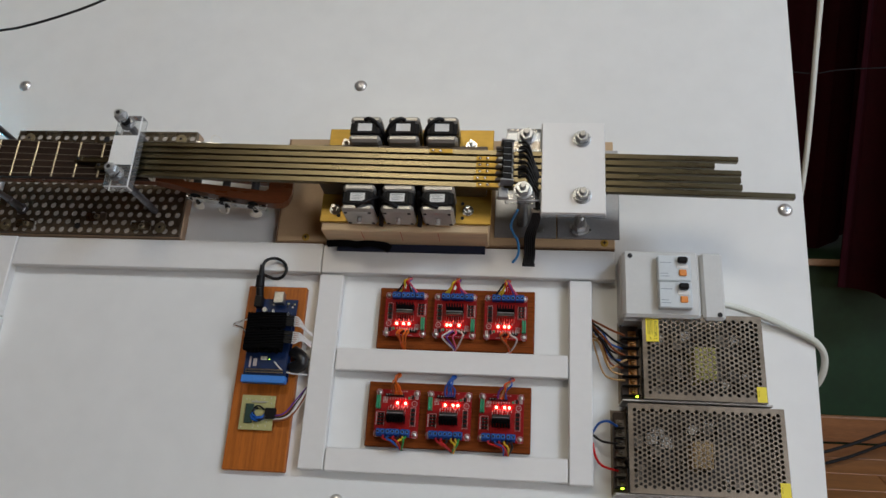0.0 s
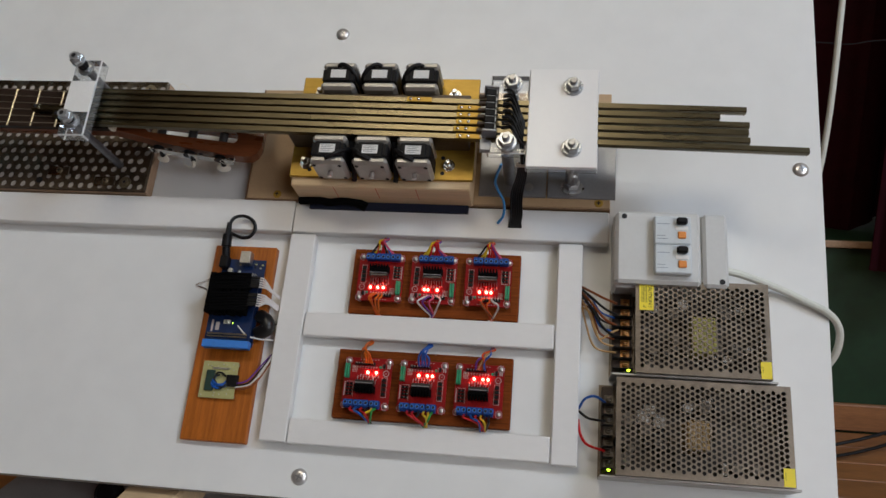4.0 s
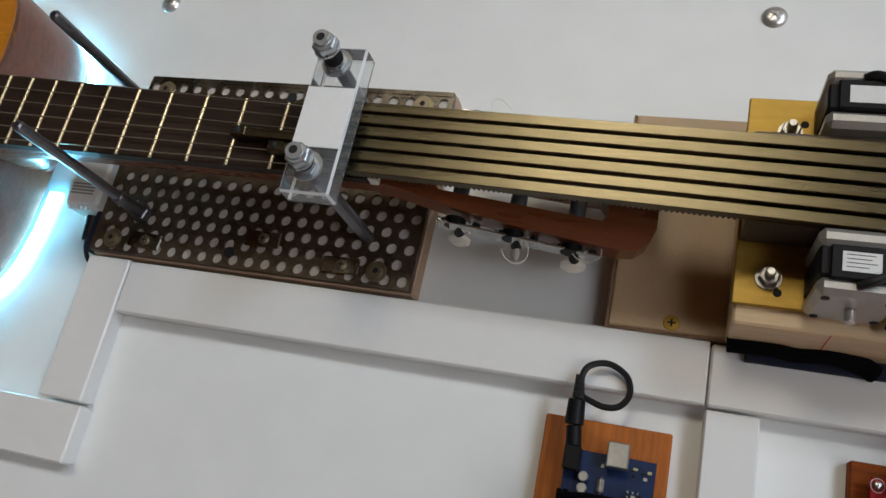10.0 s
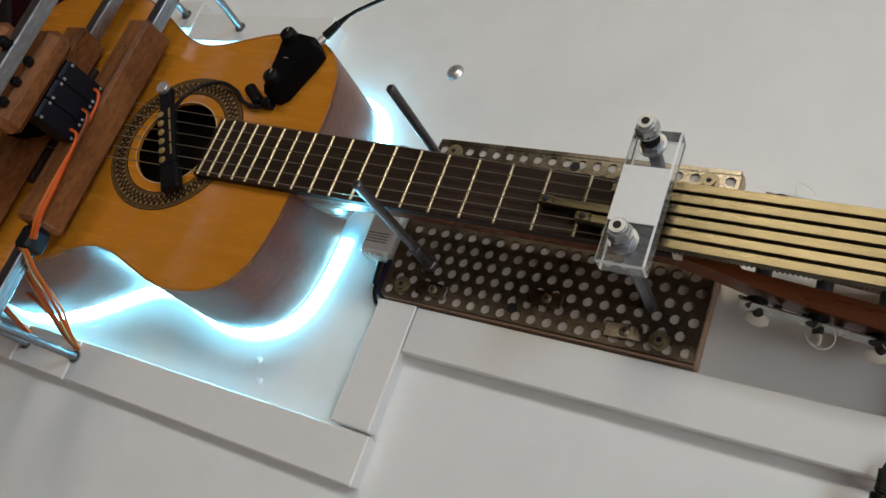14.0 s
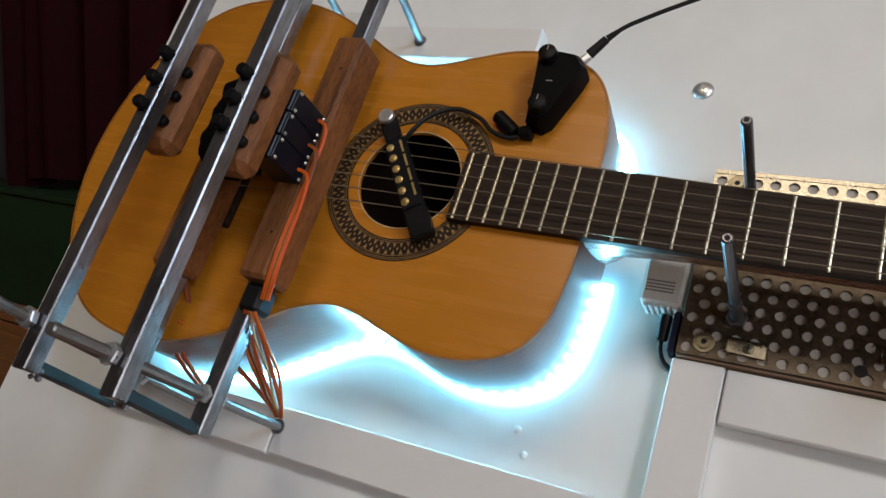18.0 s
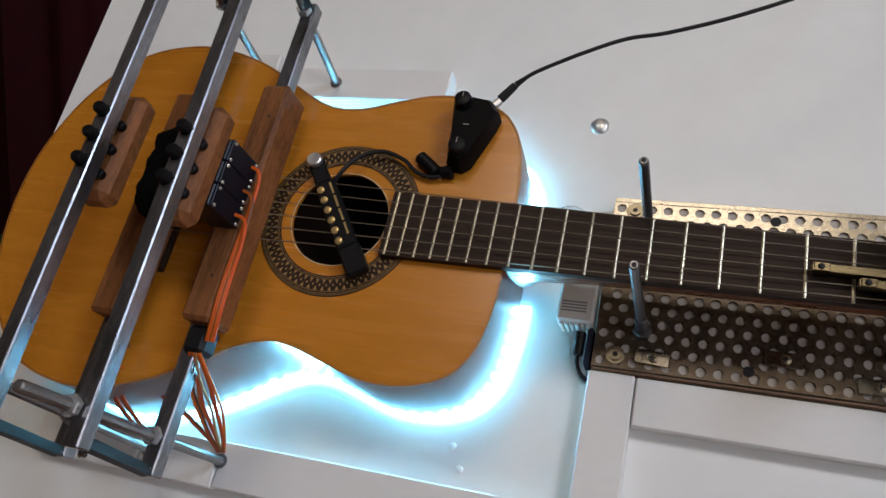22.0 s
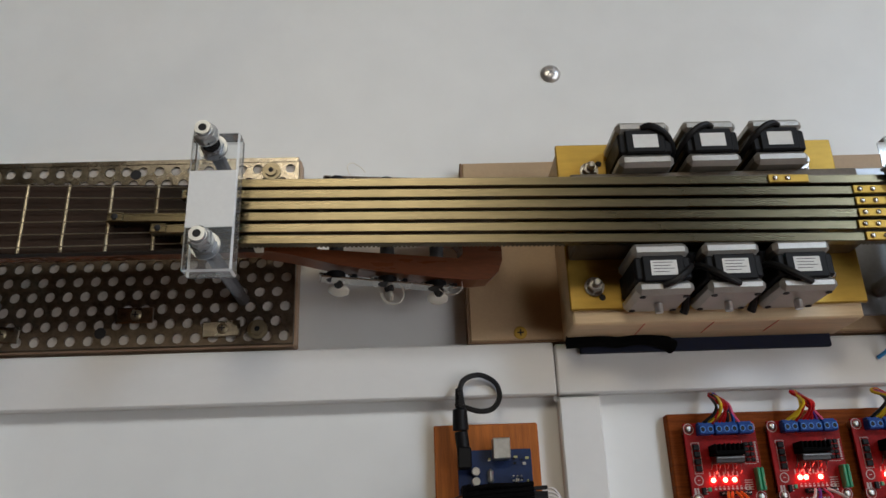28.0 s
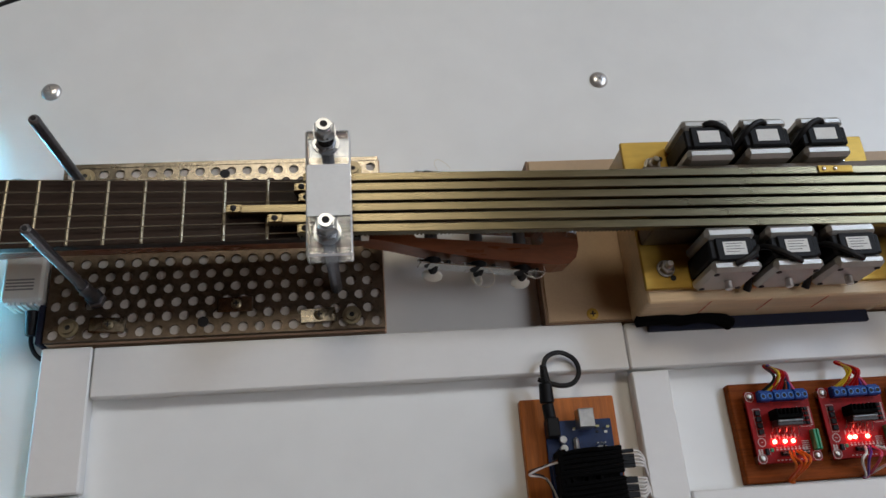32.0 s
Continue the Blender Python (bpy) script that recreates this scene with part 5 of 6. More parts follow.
for k, y in enumerate((0.0085, 0.0375)):
    br = part("breaker", Geo().box((0.0360, y, 0.0472), (0.0700, y + 0.0285, 0.0560), 0.0012), BREAKER, bx, "pale blue-white breaker module")
    part("toggle", Geo().box((0.0560, y + 0.0190, 0.0561), (0.0660, y + 0.0255, 0.0625), 0.0015), BLACK, br, "black switch toggle")
    part("button", Geo().box((0.0575, y + 0.0055, 0.0561), (0.0650, y + 0.0125, 0.0580), 0.0008), ORANGE, br, "orange test button")
    part("toggle_frame", Geo().box((0.0552, y + 0.0140, 0.0561), (0.0668, y + 0.0186, 0.0568), 0.0003), WHITE_PLASTIC, br)
    g = Geo().box((0.0385, y + 0.0050, 0.0560), (0.0480, y + 0.0056, 0.0562)).box((0.0385, y + 0.0080, 0.0560), (0.0460, y + 0.0086, 0.0562)).box((0.0385, y + 0.0200, 0.0560), (0.0500, y + 0.0207, 0.0562))
    part("module_print", g, [surf("grey_print", (0.25, 0.30, 0.36), 0.6)], br)
solid("mains_cable", Geo().sweep([(0.8512, -0.060, 0.020), (0.872, -0.0635, 0.016), (0.905, -0.073, 0.009), (0.928, -0.083, 0.006), (0.9480, -0.093, 0.005), (0.9600, -0.104, -0.004), (0.9630, -0.118, -0.016), (0.9590, -0.132, -0.030), (0.945, -0.148, -0.050)], 0.0036, 10, steps=7), WHITE_CABLE, (0, 0, 0), "thick white mains cable curling over the board edge", "cable")


# ---- the guitar ----
AXIS, TOP0, FALL = 0.067, 0.0873, 0.038
HALF = [(-0.0575, 0.0), (-0.058, 0.030), (-0.060, 0.058), (-0.067, 0.086), (-0.083, 0.106), (-0.111, 0.1165), (-0.142, 0.117), (-0.172, 0.109), (-0.197, 0.1015), (-0.219, 0.1005),
        (-0.243, 0.1085), (-0.272, 0.1255), (-0.302, 0.1415), (-0.337, 0.153), (-0.375, 0.157), (-0.418, 0.147), (-0.4495, 0.123), (-0.474, 0.088), (-0.4895, 0.045), (-0.4945, 0.0)]
OUTLINE = [(p.x, p.y) for p in smooth_line([(x, y, 0) for x, y in HALF] + [(x, -y, 0) for x, y in HALF[-2:0:-1]], 5, True)]
deep = lambda x: -(TOP0 - FALL * x - 0.0115)
guitar = thing("guitar", (0, AXIS, TOP0), "small classical guitar with amber top lying on the board", "guitar", turn=(0, 2.18, 0))


def offset_line(line, d):
    out, n = [], len(line)
    for i in range(n):
        a, b = Vector(line[i - 1]), Vector(line[(i + 1) % n])
        t = (b - a).normalized()
        out.append((line[i][0] + t.y * d, line[i][1] - t.x * d))
    return out


HOLE, HOLE_R = (-0.1905, 0.002), 0.0385


def top_plate():
    bm = bmesh.new()
    for z in (0.0, -0.0026):
        loop = [bm.verts.new((x, y, z)) for x, y in offset_line(OUTLINE, -0.0016)]
        ring = [bm.verts.new((HOLE[0] + HOLE_R * math.cos(2 * math.pi * k / 48), HOLE[1] + HOLE_R * math.sin(2 * math.pi * k / 48), z)) for k in range(48)]
        edges = [bm.edges.new((q[i], q[(i + 1) % len(q)])) for q in (loop, ring) for i in range(len(q))]
        bmesh.ops.triangle_fill(bm, edges=edges, use_beauty=True, normal=(0, 0, 1))
    me = bpy.data.meshes.new("top_plate")
    bmesh.ops.recalc_face_normals(bm, faces=bm.faces)
    for f in bm.faces:
        if f.calc_center_median().z > -0.001 and f.normal.z < 0:
            f.normal_flip()
    bm.to_mesh(me)
    bm.free()
    me.materials.append(SPRUCE)
    ob = new("top_plate", me)
    ob.parent = guitar
    return tagged(ob, "amber varnished spruce top")


top_plate()
n = len(OUTLINE)
g = Geo()
inner = offset_line(OUTLINE, -0.003)
vs = [(x, y, -0.0004) for x, y in OUTLINE] + [(x, y, deep(x)) for x, y in OUTLINE] + [(x, y, -0.0026) for x, y in inner] + [(x, y, deep(x) + 0.003) for x, y in inner]
g.add(vs, [(i, (i + 1) % n, n + (i + 1) % n, n + i) for i in range(n)] + [(2 * n + i, 3 * n + i, 3 * n + (i + 1) % n, 2 * n + (i + 1) % n) for i in range(n)])
part("sides", g, MAHOGANY, guitar, "glossy mahogany sides")
# near-black back: the dark inside the sound hole is put into its colour
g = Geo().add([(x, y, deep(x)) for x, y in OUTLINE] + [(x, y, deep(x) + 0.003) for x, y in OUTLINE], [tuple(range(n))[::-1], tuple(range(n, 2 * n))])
part("back", g, [surf("shaded_inside", (0.022, 0.010, 0.005), 0.8, var=0.3, scale=20)], guitar, "guitar back, near-black for the shade inside the body")
g = Geo()
o2 = offset_line(OUTLINE, -0.0013)
vs = [(x, y, 0.0002) for x, y in OUTLINE] + [(x, y, 0.0002) for x, y in o2] + [(x, y, -0.004) for x, y in OUTLINE]
g.add(vs, [(i, (i + 1) % n, n + (i + 1) % n, n + i) for i in range(n)] + [(2 * n + i, 2 * n + (i + 1) % n, (i + 1) % n, i) for i in range(n)])
part("binding", g, [surf("dark_binding", (0.42, 0.155, 0.018), 0.35, coat=0.4)], guitar)
# rosette: bands, then triangles and dots of pale wood
hx, hy = HOLE
part("hole_ring", Geo().ring(HOLE, HOLE_R + 0.0001, 0.0393, 0.0002, 0.0006, 48), [surf("pale_ring", (0.55, 0.42, 0.22), 0.4)], guitar, "pale ring round the sound hole")
ros = part("rosette_band", Geo().ring(HOLE, 0.0472, 0.0637, 0.00015, 0.0005, 64), ROSEWOOD, guitar, "dark patterned rosette")
g = Geo()
for r0, r1 in ((0.0483, 0.0486), (0.0496, 0.0499), (0.0596, 0.0599), (0.0612, 0.0615), (0.0624, 0.0627)):
    g.ring(HOLE, r0, r1, 0.0005, 0.0007, 64)
N = 64
for k in range(N):
    a0, da = 2 * math.pi * k / N, 2 * math.pi / N
    pt = lambda r, a: (hx + r * math.cos(a), hy + r * math.sin(a), 0.0007)
    g.add([pt(0.0590, a0 + da * 0.24), pt(0.0590, a0 + da * 0.76), pt(0.0555, a0 + da * 0.5)], [(0, 1, 2)])
    g.add([pt(0.0505, a0 + da * 0.76), pt(0.0505, a0 + da * 0.24), pt(0.0540, a0 + da * 0.5)], [(0, 1, 2)])
    q = [pt(0.05475 + 0.0011 * math.cos(b), a0 + 0.013 * math.sin(b)) for b in [i * math.pi / 3 for i in range(6)]]
    g.add(q, [tuple(range(6))])
mesh_raw("rosette_inlay", g, INLAY, ros, "pale wood inlay")
# neck, fretboard and frets
FB0, FB1 = -0.150, 0.222
half_w = lambda x: 0.02575 + (0.0213 - 0.02575) * (x - FB0) / (FB1 - FB0)
g = Geo().prism([(FB0, -half_w(FB0)), (FB1, -half_w(FB1)), (FB1, half_w(FB1)), (FB0, half_w(FB0))], 0.0003, 0.0062)
part("fretboard", g, ROSEWOOD, guitar, "dark rosewood fretboard")
SCALE = 0.552
for k in range(1, 20):
    x = FB1 - SCALE * (1 - 2 ** (-k / 12))
    w = half_w(x) - 0.0004
    g = Geo()
    line = [(-0.0012, 0), (-0.0009, 0.0006), (0, 0.0009), (0.0009, 0.0006), (0.0012, 0)]
    g.add([(x + a, s * w, 0.0061 + b) for s in (-1, 1) for a, b in line], [(i, i + 1, i + 6, i + 5) for i in range(4)] + [(0, 1, 2, 3, 4), (9, 8, 7, 6, 5)])
    part("fret", g, FRET, guitar)
part("nut", Geo().box((0.2222, -0.0222, 0.001), (0.2275, 0.0222, 0.0088), 0.0006), IVORY, guitar, "ivory nut")
g = Geo()
rows = []
for i in range(15):
    x = -0.052 + (0.228 + 0.052) * i / 14
    w, d = half_w(x) * 0.99, 0.023 + 0.004 * max(0, 1 - i / 4) ** 2 * 4
    rows += [(x, -w * math.copysign(abs(math.cos(math.pi * k / 10)) ** 0.7, math.cos(math.pi * k / 10)), 0.0002 - d * math.sin(math.pi * k / 10) ** 0.6) for k in range(11)]
g.add(rows, [(i * 11 + k, i * 11 + k + 1, (i + 1) * 11 + k + 1, (i + 1) * 11 + k) for i in range(14) for k in range(10)] + [(i * 11 + 10, i * 11, (i + 1) * 11, (i + 1) * 11 + 10) for i in range(14)])
part("neck", g, HEAD_WOOD, guitar)
g = Geo()
for i in range(9):
    t = i / 8
    w, reach = 0.0235 * (1 - 0.62 * t ** 1.4), 0.040 * (1 - t) ** 0.75 + 0.006
    g.v += [(-0.057 + reach * math.sin(math.pi * k / 10), w * math.cos(math.pi * k / 10), -0.004 - 0.068 * t) for k in range(11)]
g.f = [(11 * i + k, 11 * i + k + 1, 11 * i + 12 + k, 11 * i + 11 + k) for i in range(8) for k in range(10)] + [tuple(range(11)), tuple(range(98, 87, -1))]
g.m = [0] * len(g.f)
part("heel", g, HEAD_WOOD, guitar)
# head with two slots
HEAD = pose(0.226, 0, 0.0015, 0, 9.5, 0)
edge = [(0.0, 0.0205), (0.018, 0.0225), (0.045, 0.0275), (0.075, 0.031), (0.115, 0.0335), (0.136, 0.0340), (0.145, 0.0325), (0.1505, 0.0275), (0.1535, 0.0190)]


def pierced(name, outer, holes, z0, z1, mat, parent, label, mx):
    """A plate of one outline with openings cut through it."""
    bm = bmesh.new()
    loops = [outer] + holes
    rings = {}
    for z in (z0, z1):
        rings[z] = [[bm.verts.new((*p, z)) for p in q] for q in loops]
        edges = [bm.edges.new((q[i], q[(i + 1) % len(q)])) for q in rings[z] for i in range(len(q))]
        bmesh.ops.triangle_fill(bm, edges=edges, use_beauty=True, normal=(0, 0, 1))
    for lo, hi in zip(rings[z0], rings[z1]):
        for i in range(len(lo)):
            j = (i + 1) % len(lo)
            bm.faces.new((lo[i], lo[j], hi[j], hi[i]))
    bmesh.ops.recalc_face_normals(bm, faces=bm.faces)
    bm.transform(mx)
    me = bpy.data.meshes.new(name)
    bm.to_mesh(me)
    bm.free()
    me.materials.append(mat)
    ob = new(name, me)
    ob.parent = parent
    return tagged(ob, label)


slots = [[(0.034, s * 0.0068), (0.124, s * 0.0068), (0.127, s * 0.0100), (0.127, s * 0.0165), (0.124, s * 0.0195), (0.034, s * 0.0180), (0.031, s * 0.0150), (0.031, s * 0.0100)] for s in (-1, 1)]
pierced("headstock", edge + [(x, -y) for x, y in edge[::-1]], slots, -0.015, 0.0, HEAD_WOOD, guitar, "slotted red-brown headstock", HEAD)
for s in (-1, 1):
    part("tuner_plate", Geo().box((0.038, s * 0.0285 - 0.0006, -0.0135), (0.128, s * 0.0285 + 0.0006, -0.0025), 0.0003).turn(0, HEAD @ pose(0, s * 0.0042, 0, 0, 0, s * 2.6)), ZINC, guitar)
    for k in range(3):
        x = 0.046 + k * 0.0325
        y = s * (0.0305 + 0.0016 * k)
        tn = part("tuner", Geo().cyl((x, s * 0.0070, -0.0065), (x, s * 0.0200, -0.0065), 0.0046, seg=12, bev=0.0006).turn(0, HEAD), [surf("grey_roller", (0.09, 0.10, 0.12), 0.4)], guitar, "grey string roller")
        g = Geo().cyl((x, y, -0.0075), (x, y + s * 0.0048, -0.0075), 0.0062, seg=14, bev=0.0006)
        g.cyl((x + 0.003, y + s * 0.002, -0.0075), (x + 0.003, y + s * 0.004, -0.0185), 0.0032, seg=10)
        for q in (-0.0055, 0.0115):
            g.cyl((x + q, y, -0.0100), (x + q, y + s * 0.0042, -0.0100), 0.0026, seg=8)
        part("tuner_gear", g.turn(0, HEAD), BLACK, tn)
        g = Geo().lathe([(0, 0.0024), (0.0015, 0.0052), (0.004, 0.0068), (0.008, 0.0064), (0.0105, 0.0030)], 12)
        g.v = [(a * 1.05, b * 0.34 + 0.1 * a, c * 0.80) for a, b, c in g.v]
        g.turn(0, HEAD @ Matrix.Translation((x + 0.003, y + s * 0.0035, -0.0175)) @ Euler((radians(s * -128), 0, 0)).to_matrix().to_4x4() @ pose(0, 0, 0, 0, 0, (12, 72, -8)[k]))
        part("tuner_button", g, IVORY, tn, "milky white tuner button")
        for dx in (-0.009, 0.009):
            part("plate_screw", Geo().cyl((x + dx, y + s * 0.0005, -0.0075), (x + dx, y + s * 0.0016, -0.0075), 0.0014, seg=8).turn(0, HEAD), ZINC, tn)
for k, (x, y) in enumerate(((0.080, -0.040), (0.118, -0.034), (0.060, 0.036))):
    pts = [(x + 0.010 * math.sin(0.9 * i + k) * (1 - 0.08 * i), y + 0.006 * math.cos(1.1 * i + k) - 0.003 * i * (1 if y < 0 else -1) * 0.5, -0.006 + 0.002 * math.sin(i)) for i in range(7)]
    part("string_end", Geo().sweep(pts, 0.0003, 5, steps=5).turn(0, HEAD), IVORY, guitar, "curled loose string end")
# bridge and strings
part("bridge", Geo().box((-0.3440, -0.060, 0.0002), (-0.3215, 0.060, 0.0068), 0.0015), ROSEWOOD, guitar)
part("saddle", Geo().box((-0.3335, -0.032, 0.0069), (-0.3310, 0.032, 0.0098), 0.0005), IVORY, guitar)
for k in range(6):
    f = k / 5 - 0.5
    g = Geo().cyl((-0.330, f * 0.056, 0.0118), (0.2245, f * 0.0355, 0.0092), 0.00042 if k < 3 else 0.00034, seg=5)
    g.cyl((0.2245, f * 0.0355, 0.0092), (0.272 + 0.0325 * (2 - abs(k - 2.5) // 1) * 0.5, f * 0.030, 0.0005), 0.00035, seg=5)
    part("string", g, NICKEL, guitar)

# ---- sound-hole pickup, its cable and the belt-clip preamp ----
pk = thing("soundhole_pickup", (-0.188, AXIS + 0.0005, 0.1010), "black bar pickup with gold pole pieces clipped across the sound hole", "pickup", turn=(0, 2.18, -56.5))
part("pickup_bar", Geo().box((-0.030, -0.0085, 0), (0.030, 0.0075, 0.0075), 0.0015), BLACK, pk)
part("upper_clip", Geo().box((-0.0520, -0.0075, -0.0005), (-0.0300, 0.0050, 0.0060), 0.0015), BLACK, pk)
part("lower_clip", Geo().box((0.0300, -0.0080, -0.0005), (0.0535, 0.0085, 0.0080), 0.0015), BLACK, pk)
part("clip_knob", Geo().lathe([(0, 0.0058), (0.0035, 0.0058), (0.0042, 0.0050), (0.0040, 0.002)], 18, 0, Matrix.Translation((-0.0515, -0.0012, 0.0055))), CHROME, pk, "round metal thumb screw")
GOLD = surf("gold_pole", (0.50, 0.36, 0.14), 0.4, 0.7, var=0.2, scale=300)
for k in range(6):
    part("pole_piece", Geo().lathe([(0, 0.0030), (0.0006, 0.0029), (0.0009, 0.0020)], 14, 0, Matrix.Translation((-0.0235 + k * 0.0094, -0.0046, 0.0075))), GOLD, pk)
for k in range(4):
    part("gold_bar", Geo().box((-0.0265 + k * 0.0125, 0.0030, 0.0075), (-0.0160 + k * 0.0125, 0.0048, 0.0081), 0.0002), GOLD, pk)
solid("pickup_cable", Geo().sweep([(-0.1985, 0.0900, 0.105), (-0.1930, 0.1020, 0.108), (-0.1840, 0.1170, 0.105), (-0.1680, 0.1255, 0.1015), (-0.1500, 0.1210, 0.0990), (-0.1380, 0.1120, 0.0975), (-0.1240, 0.1085, 0.0965), (-0.1120, 0.1130, 0.0965)], 0.0017, 8, steps=7), RUBBER, (0, 0, 0), "thin black cable from the pickup to the preamp", "cable")
pre = thing("preamp", (-0.0985, 0.1440, 0.0918), "black angular preamp box with knobs clipped on the guitar's shoulder", "preamp", turn=(0, 2.18, 0))
shape = [(-0.0205, 0.0290), (-0.0110, 0.0315), (0.0085, 0.0285), (0.0165, 0.0190), (0.0140, 0.0090), (0.0010, -0.0240), (-0.0050, -0.0290), (-0.0145, -0.0270), (-0.0160, -0.0150), (-0.0175, 0.0050)]
g = Geo()
small = [(x * 0.86, y * 0.9) for x, y in shape]
m = len(shape)
g.add([(x, y, 0) for x, y in shape] + [(x, y, 0.0130) for x, y in shape] + [(x, y, 0.0185) for x, y in small], [tuple(range(m)), tuple(range(2 * m, 3 * m))] + [(j * m + i, j * m + (i + 1) % m, (j + 1) * m + (i + 1) % m, (j + 1) * m + i) for j in (0, 1) for i in range(m)])
g.f[0] = tuple(range(m))
part("preamp_case", g, PREAMP_BLACK, pre)
for x, y in ((-0.0105, 0.0230), (-0.0068, -0.0170)):
    k = part("knob", Geo().lathe([(0, 0.0070), (0.0060, 0.0062), (0.0066, 0.0050)], 18, 0, Matrix.Translation((x, y, 0.0180))), BLACK, pre, "ribbed black knob")
    part("knob_mark", Geo().box((x - 0.0003, y + 0.001, 0.0246), (x + 0.0003, y + 0.005, 0.0248)), SILK, k)
part("case_mark", Geo().box((-0.0070, 0.0030, 0.0186), (-0.0025, 0.0036, 0.0188)), SILK, pre)
part("clip_arm", Geo().cyl((-0.0110, -0.0290, 0.003), (-0.0210, -0.0310, 0.003), 0.0060, 0.0045, seg=12, bev=0.001), BLACK, pre)
part("clip_pod", Geo().cyl((-0.0230, -0.0310, 0.004), (-0.0400, -0.0185, 0.004), 0.0048, 0.0052, seg=12, bev=0.0015), BLACK, pre)
part("jack_socket", Geo().cyl((0.0105, 0.0270, 0.009), (0.0140, 0.0320, 0.009), 0.0032, seg=12), CHROME, pre)
lead = thing("audio_lead", (0, 0, 0), "black audio lead plugged into the preamp and hanging away upward", "cable")
part("lead_plug", Geo().cyl((-0.0840, 0.1765, 0.101), (-0.0735, 0.1880, 0.104), 0.0036, 0.0030, seg=12, bev=0.0006), RUBBER, lead)
part("strain_relief", Geo().cyl((-0.0732, 0.1883, 0.104), (-0.0660, 0.1935, 0.106), 0.0024, 0.0016, seg=10), RUBBER, lead)
part("lead_cable", Geo().sweep([(-0.0665, 0.1932, 0.106), (-0.0560, 0.2000, 0.107), (-0.0250, 0.2140, 0.110), (0.0050, 0.2270, 0.110), (0.0350, 0.2330, 0.110), (0.0850, 0.2480, 0.112), (0.1350, 0.2720, 0.112), (0.1800, 0.3200, 0.100), (0.2000, 0.4000, 0.060), (0.2050, 0.5000, 0.020), (0.2060, 0.5580, 0.006)], 0.0015, 8, steps=7), RUBBER, lead)

# ---- light strip round the foot of the guitar ----
strip = thing("led_strip", (0, AXIS, 0), "glowing cyan-white light strip laid round the guitar's foot", "led strip")
keep = [i for i in range(n) if not (OUTLINE[i][0] > -0.062 and abs(OUTLINE[i][1]) < 0.017)]
start = next(i for i in range(n) if i in keep and (i - 1) % n not in keep)
run = [(start + k) % n for k in range(len(keep))]
g = Geo()
mid, rear, face = offset_line(OUTLINE, -0.0015), offset_line(OUTLINE, -0.0070), offset_line(OUTLINE, 0.0042)
vs = []
for i in run:
    vs += [(*rear[i], 0.0004), (*face[i], 0.0004), (*face[i], 0.0034), (*rear[i], 0.0034)]
g.add(vs, [(4 * k + a, 4 * k + (a + 1) % 4, 4 * k + 4 + (a + 1) % 4, 4 * k + 4 + a) for k in range(len(run) - 1) for a in range(4)])
part("strip_tape", g, LED_TAPE, strip)
travel, last = 0.0, None
for i in run:
    p = Vector(mid[i])
    travel += (p - last).length if last is not None else 0
    last = p
    if travel > 0.0098:
        travel = 0.0
        a = math.atan2(mid[(i + 1) % n][1] - mid[i - 1][1], mid[(i + 1) % n][0] - mid[i - 1][0])
        g = Geo().box((-0.0034, -0.0034, 0.0035), (0.0034, 0.0034, 0.0056), 0.0008)
        g.turn(0, pose(p.x, p.y, 0, 0, 0, math.degrees(a)))
        part("led", g, LED_STRIP, strip, "glowing light chip")

# ---- small box and leads under the neck ----
cbx = thing("led_controller", (-0.029, 0.030, 0), "small white plastic light controller with grey print under the neck", "controller")
part("controller_case", Geo().box((0, 0.004, 0.004), (0.028, 0.062, 0.024), 0.002), WHITE_PLASTIC, cbx)
g = Geo()
for k in range(4):
    g.box((0.003, 0.012 + k * 0.0024, 0.0241), (0.022, 0.0132 + k * 0.0024, 0.0243))
part("case_print", g, [surf("grey_ink", (0.28, 0.29, 0.3), 0.6)], cbx)
for k in range(6):
    part("vent_rib", Geo().box((0.003 + k * 0.004, 0.0015, 0.005), (0.0055 + k * 0.004, 0.0042, 0.022), 0.0004), WHITE_PLASTIC, cbx)
lead2 = thing("supply_lead", (0, 0, 0), "short black lead with a plug beside the perforated plate", "cable")
part("lead_plug", Geo().cyl((-0.0105, 0.0305, 0.012), (-0.0105, 0.0125, 0.010), 0.0045, 0.0038, seg=12, bev=0.0008), RUBBER, lead2)
part("lead_cable", Geo().sweep([(-0.0105, 0.0130, 0.010), (-0.0100, 0.0060, 0.008), (-0.0060, -0.0010, 0.006), (0.0020, -0.0050, 0.004), (0.003, 0.0035, 0.004)], 0.0016, 7, steps=5), RUBBER, lead2)
g = Geo()
pts = [(-0.033 + 0.019 * math.cos(a), 0.112 + 0.021 * math.sin(a), 0.004 + 0.010 * math.sin(a)) for a in [math.pi * k / 10 for k in range(11)]]
solid("clear_loop", g.sweep(pts, 0.0026, 8, steps=4), CLEAR_FILM, (0, 0, 0), "loop of clear plastic light tape beside the neck", "tape")
for x, y in ((-0.094, -0.068), (-0.085, -0.084), (-0.455, -0.095), (-0.398, -0.120)):
    solid("clear_clip", Geo().lathe([(0, 0.0028), (0.0022, 0.0026), (0.0032, 0.0012)], 10), SOFT_GREY, (x, y, 0), "tiny clear plastic clip stuck on the board", "clip", "clear clips")

# ---- strumming gantry: two welded frames on studs ----
def tube(lo, hi, bev=0.0009):
    return Geo().box(lo, hi, bev)


